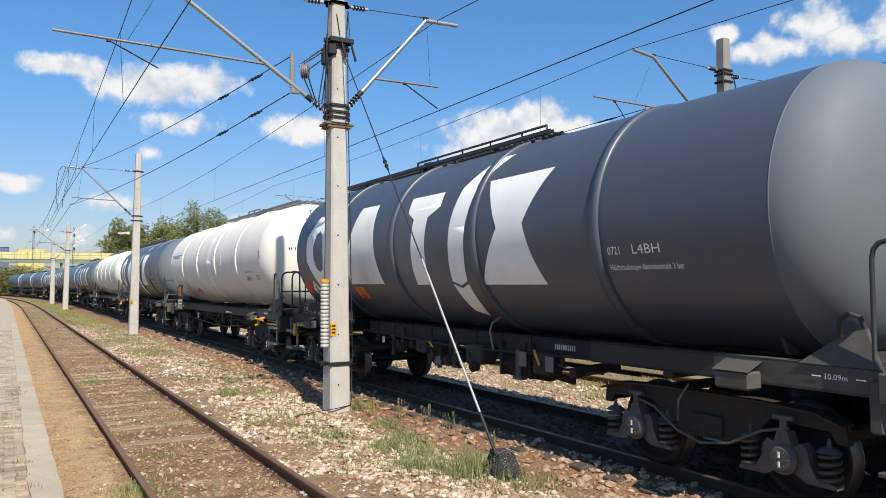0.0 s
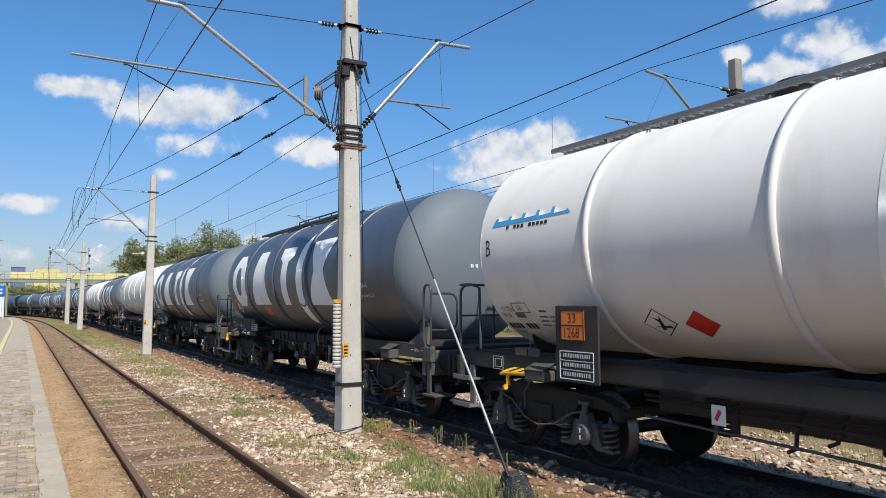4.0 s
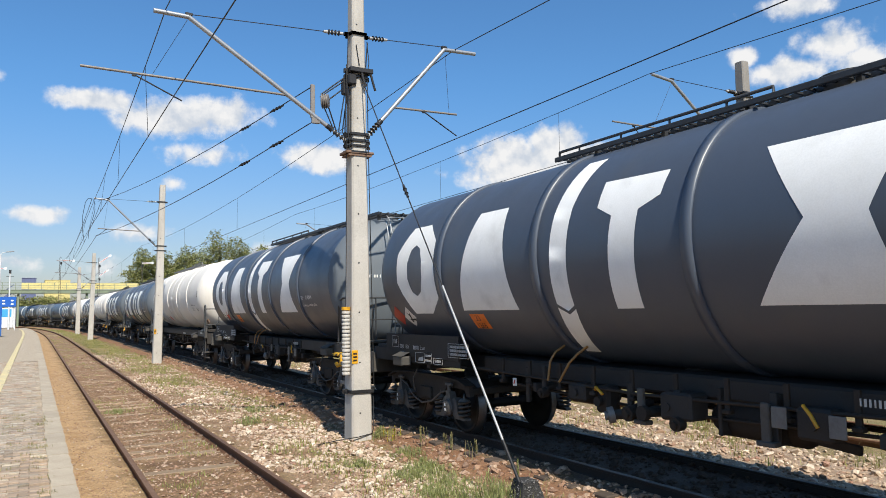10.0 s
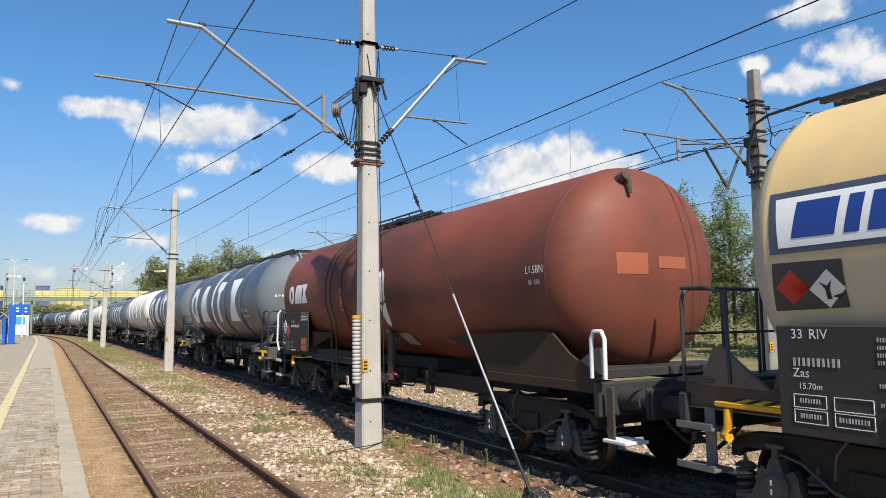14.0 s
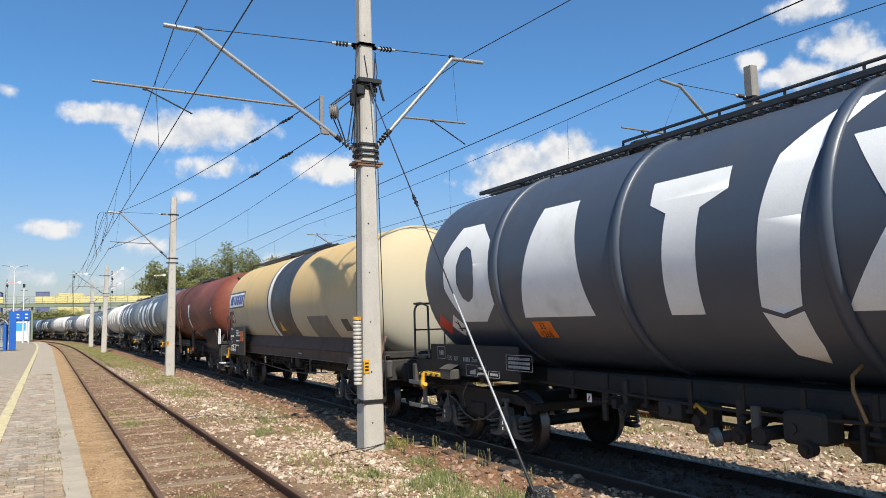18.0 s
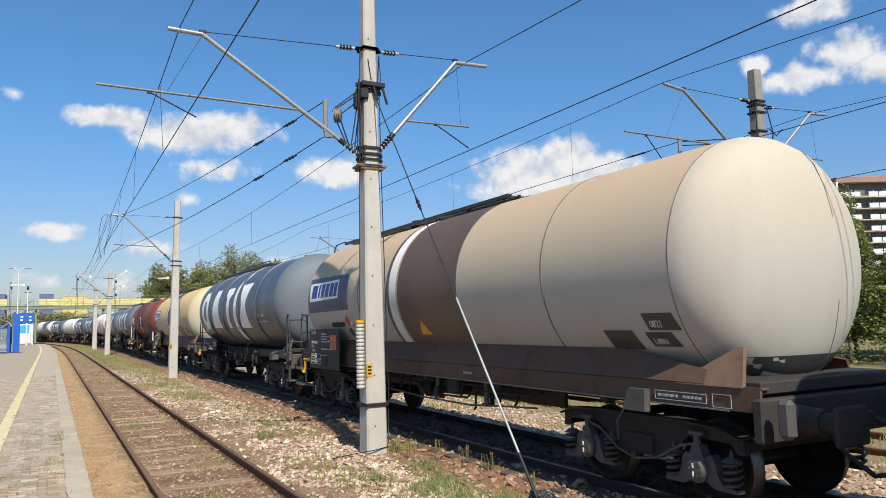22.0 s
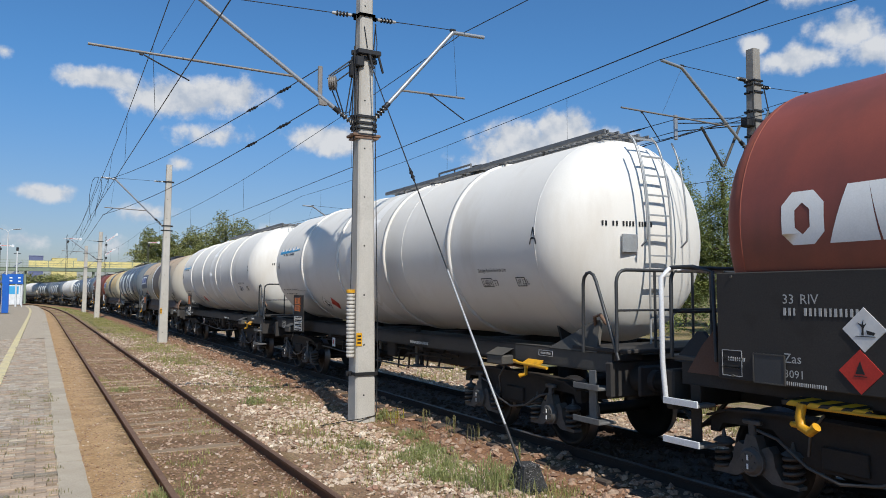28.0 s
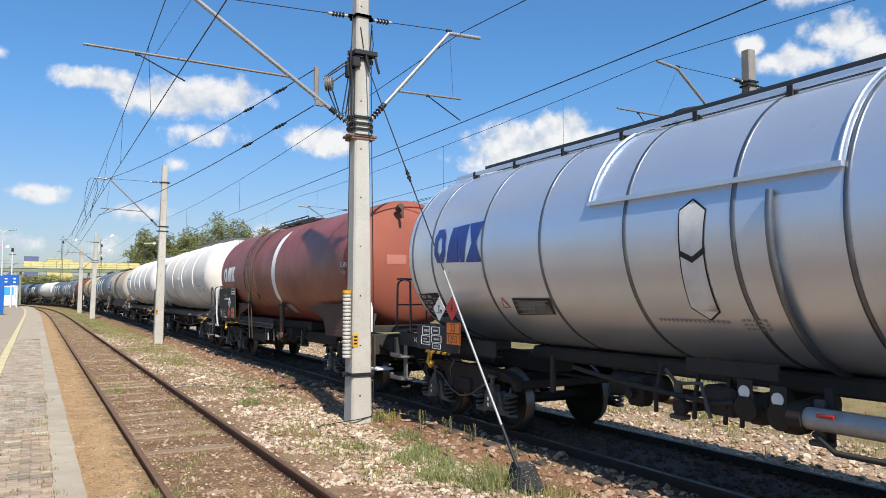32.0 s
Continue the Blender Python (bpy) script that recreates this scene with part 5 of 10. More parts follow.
def line_wires(x, zc, zm, ys, stag, label, over=None):
    """Contact wire and messenger over one track with droppers; over: the messenger's own stagger."""
    con, mes, drops = [], [], []
    over = over or stag
    for i, (y0, y1) in enumerate(zip(ys, ys[1:])):
        a, b = stag[i], stag[i + 1]
        p, q = Vector((x + a + shift(y0), y0, zc)), Vector((x + b + shift(y1), y1, zc))
        con += [p.lerp(q, k / 4) for k in range(4)]
        m = sag((x + over[i] + shift(y0), y0, zm), (x + over[i + 1] + shift(y1), y1, zm), 0.9 * ((y1 - y0) / 60) ** 2, 8)
        mes += m[:-1]
        for k in (1, 3, 5, 7):
            drops.append((m[k], p.lerp(q, k / 8)))
    con.append(Vector((x + stag[-1] + shift(ys[-1]), ys[-1], zc)))
    mes.append(Vector((x + over[-1] + shift(ys[-1]), ys[-1], zm)))
    wire("contact_wire", "dark contact wire with droppers over the " + label, con, 0.009, drops)
    wire("messenger_wire", "dark messenger wire over the " + label, mes, 0.009)


line_wires(X1, 5.7, 7.2, [-50, 12.4, 36.6, 75, 131, 190], [-0.1, -0.14, -0.12, 0.3, 0.6, 0.6], "siding", [0.05, -0.27, 0.17, 0.3, 0.6, 0.6])
line_wires(7.36, 5.57, 7.42, [-50, 12.4, 60, 98, 131, 190], [0.0, 0.0, -0.2, 0.0, 0.0, 0.0], "main line")
line_wires(12.7, 5.75, 7.68, [-50, 12.3, 40, 90, 150], [0.0, 0.0, 0.2, 0.0, 0.0], "third track")
line_wires(18.5, 5.7, 7.65, [-50, 12.3, 70, 150], [0.0, 0.0, 0.0, 0.0], "fourth track")


def anchor_wires():
    for z0, x1, z1, y1 in ((6.2, 2.45, 7.35, 36.6), (5.54, 2.4, 5.75, 36.6)):
        t = thing("anchor_wire", "tensioned wire with insulators running from the mast down the line", "overhead wire", group="overhead wires")
        a, c = Vector((4.29, 12.4, z0)), Vector((x1, y1, z1))
        part("strand", Build().tube(sag(a, c, 0.25), 0.010, 5), MAT["wire"], t)
        for k in (0.06, 0.14):
            b = Build()
            dz = Vector((0, 0, 4 * 0.25 * (k + 0.01) * (0.99 - k)))
            insulator(b, a.lerp(c, k) - dz, a.lerp(c, k + 0.02) - dz, shell=0.035, n=3)
            part("insulator", b, [MAT["black_iron"], MAT["black_iron"]], t)
    for z0, z1 in ((6.4, 6.9), (5.95, 5.8), (6.1, 5.9)):
        t = thing("anchor_wire", "tensioned wire from the mast beyond the main line", "overhead wire", group="overhead wires")
        a, c = Vector((13.5, 12.55, z0)), Vector((12.8, 70, z1))
        part("strand", Build().tube(sag(a, c, 0.3), 0.010, 5), MAT["wire"], t)
        if z0 == 6.1:
            continue
        b = Build()
        dz = Vector((0, 0, 4 * 0.3 * 0.056 * 0.944))
        insulator(b, a.lerp(c, 0.02) - dz * 0.4, a.lerp(c, 0.03) - dz * 0.5, shell=0.03, n=3)
        part("insulator", b, [MAT["black_iron"], MAT["black_iron"]], t)


def far_wires():
    """Wires that run on from the second mast to the third."""
    for x0, z0, x1, z1, d in ((2.2, 7.45, 2.6, 7.4, 0.3), (2.6, 7.4, 3.2, 7.35, 0.3), (2.45, 5.8, 2.75, 5.8, 0.05)):
        t = thing("anchor_wire", "dark wire running on to the next mast", "overhead wire", group="overhead wires")
        part("strand", Build().tube(sag((x0, 36.6, z0), (x1, 75.0, z1), d, 12), 0.011, 5), MAT["wire"], t)


def jumper_loops():
    for pts in ([(2.2, 36.7, 7.47), (2.06, 36.9, 7.5), (1.95, 37.0, 7.33), (1.87, 37.3, 6.75), (1.93, 38.6, 6.25), (2.06, 39.5, 5.85), (2.12, 40.5, 5.78)], [(2.24, 36.7, 7.47), (2.34, 36.9, 7.3), (2.37, 37.2, 6.98), (2.30, 37.6, 6.6), (2.18, 38.2, 6.1), (2.2, 38.6, 5.8)]):
        t = thing("jumper_wire", "slack jumper wire looped below the bracket tip", "overhead wire", group="overhead wires")
        part("strand", Build().tube(pts, 0.011, 5), MAT["wire"], t)


far_wires()
jumper_loops()
mast_extras()
guy_wire()
anchor_wires()
build_platform()


# ---- station end: shelter, signs, lamps, signals, bridge ----
def shelter():
    t = thing("platform_shelter", "blue steel platform shelter with glass walls and a curved roof", "shelter", Matrix.Translation((-4.75, 78.0, 0.3)))
    for x in (-1.4, 1.4):
        for y in (-1.6, 1.6):
            part("post", Build().box((x, y, 1.2), (0.22 if x > 0 else 0.12, 0.12, 2.4), ch=0.01), MAT["blue_frame"], t)
    b = Build()
    arc = [(1.55 * math.cos(a), 2.35 + 0.75 * math.sin(a)) for a in [math.pi * k / 12 for k in range(13)]]
    vs = [(x, y, z) for y in (-1.8, 1.8) for x, z in arc]
    b.add(vs, [(k, k + 1, 14 + k, 13 + k) for k in range(12)], True)
    b.add([(x, y, z - 0.03) for x, y, z in vs], [(13 + k, 14 + k, k + 1, k) for k in range(12)], True)
    part("roof", b, MAT["white_panel"], t, "curved translucent white roof")
    for y in (-1.6, 1.6):
        part("pane", Build().box((0, y, 1.25), (2.5, 0.012, 1.9)), MAT["glass"], t)
        part("rail", Build().box((0, y, 0.28), (2.6, 0.05, 0.06), ch=0.008).box((0, y, 2.25), (2.7, 0.06, 0.08), ch=0.008), MAT["blue_frame"], t)
    part("pane", Build().box((-1.4, 0, 1.25), (0.012, 3.0, 1.9)), MAT["glass"], t)
    part("bench", Build().box((-1.0, 0, 0.45), (0.4, 2.6, 0.05), ch=0.01).box((-1.0, -1, 0.22), (0.3, 0.05, 0.44)).box((-1.0, 1, 0.22), (0.3, 0.05, 0.44)), MAT["blue_frame"], t)
    p = thing("blue_pillar", "broad bright blue information pillar on the platform", "pillar", Matrix.Translation((-2.78, 77.2, 0.3)))
    part("panel", Build().box((0, 0, 1.75), (0.55, 0.2, 3.5), ch=0.02), MAT["blue_frame"], p)
    part("base_plate", Build().box((0, 0, 0.02), (0.7, 0.35, 0.04), ch=0.005), MAT["grey_frame"], p)
    s = thing("station_sign", "blue station sign board with white lines of writing on two posts", "sign", Matrix.Translation((-3.2, 110, 0.3)))
    part("board", Build().box((0, 0, 3.7), (2.4, 0.08, 1.3), ch=0.02), MAT["blue_frame"], s)
    for x in (-1.1, 1.1):
        part("post", Build().cyl((x, 0, 0), (x, 0, 3.0), 0.05, 8), MAT["lamp_white"], s)
    bars = Build()
    for x, z, w in ((-0.5, 3.85, 0.9), (-0.5, 3.45, 0.9), (0.75, 3.85, 0.3), (0.75, 3.4, 0.3)):
        bars.box((x, -0.045, z), (w, 0.01, 0.16))
    part("writing", bars, MAT["white_mark"], s)
    k = thing("poster_case", "white and blue poster case standing on the platform", "poster case", Matrix.Translation((-3.9, 128, 0.3)))
    part("case", Build().box((0, 0, 1.6), (2.4, 0.25, 3.0), ch=0.03), MAT["white_panel"], k)
    part("blue_field", Build().box((0.0, -0.13, 2.3), (2.0, 0.02, 1.2)), MAT["cyan_mark"], k)
    part("foot", Build().box((-0.8, 0, 0.06), (0.2, 0.3, 0.12)).box((0.8, 0, 0.06), (0.2, 0.3, 0.12)), MAT["grey_frame"], k)
    q = thing("end_post", "short white post at the far end of the platform", "post", Matrix.Translation((-2.75, 140, 0.0)))
    part("post", Build().box((0, 0, 1.7), (0.35, 0.3, 3.4), ch=0.03), MAT["white_panel"], q)
    part("cap", Build().box((0, 0, 3.43), (0.45, 0.4, 0.08), ch=0.02), MAT["white_panel"], q)


def lamp_post(x, y, h, label):
    t = thing("platform_lamp", label, "street lamp", Matrix.Translation((x, y, 0.25)), group="platform lamps")
    part("pole", Build().cyl((0, 0, 0), (0, 0, h), 0.09, 10, 0.05), MAT["lamp_white"], t)
    for s in (-1, 1):
        part("arm", Build().tube([(0, 0, h - 0.05), (s * 0.15, 0, h + 0.22), (s * 0.5, 0, h + 0.33)], 0.03), MAT["lamp_white"], t)
        b = Build()
        b.box((s * 0.85, 0, h + 0.37), (0.75, 0.26, 0.11), Euler((0, -0.12 * s, 0)).to_matrix(), ch=0.04)
        part("lantern", b, MAT["steel_light"], t, "flat grey lantern")


def signal(x, y, h, arms, label):
    t = thing("semaphore_signal", label, "signal", Matrix.Translation((x, y, -0.2)), group="semaphore signals")
    b = Build()
    for sx in (-0.16, 0.16):
        b.cyl((sx, 0, 0), (sx * 0.6, 0, h), 0.035, 6)
    for k in range(int(h / 0.6)):
        z = 0.3 + k * 0.6
        w = 0.16 - 0.06 * z / h
        b.tube([(-w, 0, z), (w, 0, z + 0.55)], 0.015, 4)
    part("lattice_mast", b, MAT["grey_frame"], t)
    for z, ang, l in arms:
        d = Vector((math.cos(radians(ang)), 0, math.sin(radians(ang))))
        p = Vector((0, -0.1, z))
        a = Build()
        m = Euler((0, -radians(ang), 0)).to_matrix()
        a.box(p + d * l / 2, (l, 0.03, 0.22), m, ch=0.005)
        part("arm", a, MAT["white_panel"], t, "white signal arm with red border")
        part("arm_border", Build().box(p + d * l * 0.45 + Vector((0, -0.02, 0)), (l * 0.7, 0.012, 0.06), m), MAT["hazard_red"], t)
        c = p + d * l
        part("arm_disc", Build().cyl(c, c + Vector((0, -0.03, 0)), 0.24, 16), MAT["white_panel"], t)
        part("lamp_box", Build().box((0.12, -0.05, z - 0.55), (0.3, 0.3, 0.4), ch=0.03), MAT["black_iron"], t)


def footbridge():
    y = 172.0
    t = thing("footbridge", "green steel footbridge with railings and yellow cladding across the tracks", "footbridge", Matrix.Translation((0, y, 0.35)))
    x0, x1, xl = -3.6, 46.0, -24.0
    part("deck", Build().box(((xl + x1) / 2, 0, 7.05), (x1 - xl, 2.6, 0.18), ch=0.02), MAT["grey_frame"], t)
    for s in (-1, 1):
        part("girder", Build().box(((xl + x1) / 2, s * 1.3, 6.72), (x1 - xl, 0.14, 0.62), ch=0.02).box(((xl + x1) / 2, s * 1.3, 6.4), (x1 - xl, 0.3, 0.06)).box(((xl + x1) / 2, s * 1.3, 7.1), (x1 - xl, 0.3, 0.08)), MAT["bridge_green"], t, "faded green plate girder")
    for k in range(int((x1 - xl) / 2.3) + 1):
        part("rail_post", Build().box((xl + k * 2.3, -1.32, 7.85), (0.1, 0.08, 1.45)), MAT["bridge_green"], t)
    for z in (7.5, 8.0, 8.55):
        part("hand_rail", Build().box(((xl + x1) / 2, -1.32, z), (x1 - xl, 0.06, 0.06)), MAT["bridge_green"], t)
    x = x0 + 1.2
    for k, w in enumerate((7.4, 6.2, 9.0, 8.4, 5.6)):
        part("cladding_panel", Build().box((x + w / 2, 1.3, 7.95), (w - 0.15, 0.08, 1.3), ch=0.01), MAT["bridge_yellow"], t, "yellow cladding panel")
        x += w + (1.2 if k == 2 else 0.0)
    for k in range(3):
        part("cladding_panel", Build().box((-22.0 + k * 5.6, 1.3, 7.95), (5.45, 0.08, 1.3), ch=0.01), MAT["bridge_yellow"], t, "yellow cladding panel")
    for xp in (-14.0, -2.8, 9.8, 15.0, 24.0, 36.0):
        part("column", Build().box((xp, 0, 2.9), (0.4, 1.8, 7.0), ch=0.03), MAT["bridge_green"], t)
    b = Build()
    for s in (-1, 1):
        b.add([(x0, s * 1.2, 7.1), (x0, s * 1.2, 6.6), (x0 - 8.5, s * 1.2, 0.0), (x0 - 8.5, s * 1.2, 0.5)], [(0, 1, 2, 3)])
        b.add([(x0, s * 1.24, 7.1), (x0, s * 1.24, 6.6), (x0 - 8.5, s * 1.24, 0.0), (x0 - 8.5, s * 1.24, 0.5)], [(3, 2, 1, 0)])
        b.tube([(x0, s * 1.2, 8.2), (x0 - 8.5, s * 1.2, 1.5)], 0.05)
    for k in range(38):
        b.box((x0 - 0.11 - k * 0.224, 0, 6.98 - k * 0.184), (0.26, 2.3, 0.05))
    part("stairs", b, MAT["bridge_blue"], t, "blue-painted steel stairs")
    # buildings and boxes behind the bridge
    for nm, x, w, z, h, mt, lab in (("far_shed", -2.8, 3.2, 0, 11.5, "bridge_blue", "distant narrow blue hall behind the footbridge"), ("far_shed", 2.3, 5.8, 0, 11.0, "bridge_yellow", "distant narrow yellow hall behind the footbridge"), ("far_shed", -18.1, 7.9, 0, 11.5, "bridge_blue", "distant blue hall beyond the platform lamps")):
        s = thing(nm, lab, "building", Matrix.Translation((x, 215, 0)))
        part("wall", Build().box((w / 2, 0, h / 2 - 0.2), (w, 9, h + 0.4), ch=0.05), MAT[mt], s)
        part("roof", Build().box((w / 2, 0, h + 0.12), (w + 0.06, 9.1, 0.2), ch=0.05), MAT[mt], s)


def plain_pole(x, y, h, label):
    t = thing("pole", label, "pole", Matrix.Translation((x, y, -0.2)), group="distant poles")
    part("shaft", Build().cyl((0, 0, 0), (0, 0, h), 0.13, 8, 0.09), MAT["lamp_white"], t)
    part("top_box", Build().box((0, 0, h + 0.15), (0.3, 0.3, 0.5), ch=0.04), MAT["black_iron"], t)
    part("top_arm", Build().box((0.0, 0, h - 0.5), (0.9, 0.06, 0.08), ch=0.01), MAT["black_iron"], t)


plain_pole(-3.0, 118.0, 8.4, "pale distant pole with a dark lamp box")
shelter()
lamp_post(-3.2, 90.0, 8.4, "white double-armed platform lamp")
signal(-6.3, 145.0, 11.0, ((10.5, 0, 1.9),), "distant semaphore signal with one level arm")
signal(3.9, 145.0, 12.6, ((12.1, -2, 2.1),), "semaphore signal with a level arm above the siding")
signal(10.15, 145.0, 12.6, ((11.7, 38, 2.3), (9.3, 38, 1.8)), "semaphore signal with two raised arms by the footbridge")
signal(17.4, 145.0, 12.2, ((11.8, 3, 1.8),), "semaphore signal with a level arm before the trees")
footbridge()


# ---- trees, flats ----
def crown_mesh(rnd, blobs, leaves, leaf, name, mat):
    """Leaf cards gathered in uneven clumps: blobs of (centre, radii)."""
    vol = [rx * ry * rz for _, (rx, ry, rz) in blobs]
    tot = sum(vol)
    V, F = [], []
    for (c, rad), w in zip(blobs, vol):
        for _ in range(int(leaves * w / tot)):
            while True:
                p = Vector((rnd.uniform(-1, 1), rnd.uniform(-1, 1), rnd.uniform(-1, 1)))
                if 0.45 < p.length < 1.0:
                    break
            k = 1 + 0.35 * noise.noise(p * 2.1 + Vector(c))
            q = Vector((c[0] + p.x * rad[0] * k, c[1] + p.y * rad[1] * k, c[2] + p.z * rad[2] * k))
            if noise.noise(q * (0.9 / max(leaf, 0.12) * 0.16)) < -0.28:
                continue
            e = Euler((rnd.uniform(-0.9, 0.9), rnd.uniform(-0.9, 0.9), rnd.uniform(0, 6.3))).to_matrix()
            s = leaf * rnd.uniform(0.6, 1.3)
            n = len(V)
            for a, b in ((-0.5, 0), (0.05, -0.32), (0.6, 0.02), (0.05, 0.32)):
                V.append(tuple(q + e @ Vector((a * s, b * s, 0.12 * s * abs(b)))))
            F.append((n, n + 1, n + 2, n + 3))
    me = bpy.data.meshes.new(name)
    me.from_pydata(V, [], F)
    me.materials.append(MAT[mat])
    return me


def tree(x, y, h, r, seed, leaves, leaf, mat, label, slim=1.0, low=0.2):
    rnd = random.Random(seed)
    t = thing("tree", label, "tree", Matrix.Translation((x, y, ground_height(x - shift(y), y) - 0.05)), group="trees")
    b = Build()
    b.tube([(0, 0, -0.1), (0.05 * h * 0.1, 0, h * 0.3), (0.1, 0.1, h * 0.6), (0.0, 0.15, h * 0.9)], 0.02 * h * 0.55, 8)
    tips = []
    for k in range(9):
        z = h * (low + 0.12 + 0.6 * k / 9)
        a = k * 2.4 + rnd.uniform(-0.4, 0.4)
        l = r * (0.75 - 0.35 * k / 9)
        tip = (math.cos(a) * l, math.sin(a) * l, z + l * 0.5 / slim)
        b.tube([(0, 0.05, z), (tip[0] * 0.5, tip[1] * 0.5, z + l * 0.2), tip], 0.006 * h * 0.6, 5)
        tips.append(tip)
    part("trunk", b, MAT["bark"], t, "brown trunk with limbs")
    blobs = [((p[0], p[1], p[2]), (r * 0.42 * rnd.uniform(0.8, 1.2), r * 0.42 * rnd.uniform(0.8, 1.2), r * 0.42 * slim * rnd.uniform(0.8, 1.15))) for p in tips]
    blobs += [((rnd.uniform(-0.2, 0.2) * r, rnd.uniform(-0.2, 0.2) * r, h * (low + 0.25 + 0.18 * k)), (r * (0.62 - 0.1 * k), r * (0.62 - 0.1 * k), r * 0.45 * slim)) for k in range(4)]
    blobs.append(((0, 0, h - r * 0.3), (r * 0.3, r * 0.3, r * 0.4 * slim)))
    part("crown", crown_mesh(rnd, blobs, leaves, leaf, "crown", mat), None, t, "uneven leafy crown")


def plant_trees():
    rnd = random.Random(4)
    for i, (x, y, h, r) in enumerate(((23.5, 190, 19.5, 6.2), (28, 196, 19.5, 6.8), (34, 188, 20, 7.2), (40.5, 186, 24.0, 8.6), (46.5, 190, 22, 7.6), (51, 184, 20.5, 6.6), (57, 192, 18.5, 5.5), (31, 176, 14, 6.5), (44, 174, 15, 7), (66, 186, 17.5, 5.2), (37, 170, 10, 6), (50, 170, 11, 6), (24, 178, 10, 5))):
        tree(x, y, h * 0.88, r * 0.95, 20 + i, 15000, 0.42, "leaf", "tall broadleaf tree behind the railway", 0.95, 0.12)
    # behind the main line near the flats
    for i, (x, y, h, r, s) in enumerate(((30.5, 22.2, 8.4, 1.5, 2.1), (32.2, 20.3, 7.3, 1.7, 1.6), (34.0, 24.8, 7.6, 1.8, 1.7), (33.0, 17.6, 6.6, 1.7, 1.4), (30.2, 17.0, 4.6, 1.6, 1.2), (34.5, 28.5, 9.4, 2.0, 1.9), (29.5, 19.6, 5.2, 1.5, 1.3), (36, 33, 9.8, 2.2, 1.8), (38.5, 37.5, 10.2, 2.4, 1.7), (33.2, 30.5, 7.0, 2.0, 1.5), (32, 14.0, 5.2, 1.8, 1.2))):
        tree(x, y, h, r, 60 + i, 24000, 0.125, "leaf_light", "slender light-green tree beside the tracks", s, 0.06)
    b = thing("hedge", "dense green bushes along the far side of the railway", "hedge", Matrix.Translation((0, 0, 0)))
    blobs = []
    y = 6.0
    while y < 60:
        blobs.append(((27.5 + rnd.uniform(-1.2, 1.2) + y * 0.04, y, 0.9 + rnd.uniform(-0.2, 0.4)), (1.5, 1.3, 1.1 + rnd.uniform(0, 0.8))))
        y += 1.3
    part("foliage", crown_mesh(rnd, blobs, 26000, 0.14, "foliage", "leaf_light"), None, b)
    for yy in range(6, 60, 6):
        part("stem", Build().tube([(27.5 + yy * 0.04, yy, -0.2), (27.6 + yy * 0.04, yy + 0.1, 1.0)], 0.05, 6), MAT["bark"], b)
    # low far woods
    b = thing("far_woods", "low line of distant woods behind the station", "woods", kind="stuff")
    blobs = []
    for k in range(34):
        x = -26 + k * 1.9
        blobs.append(((x, 198 + rnd.uniform(-3, 3), 2.8 + rnd.uniform(-0.5, 0.5)), (2.6, 2.6, 3.0 + rnd.uniform(0, 0.9))))
    for k in range(9):
        blobs.append(((-7 + k * 1.7, 205 + rnd.uniform(-1, 1), 4.0 + rnd.uniform(-0.4, 0.3)), (2.2, 2.0, 2.9)))
    part("foliage", crown_mesh(rnd, blobs, 60000, 0.42, "foliage", "leaf"), None, b)


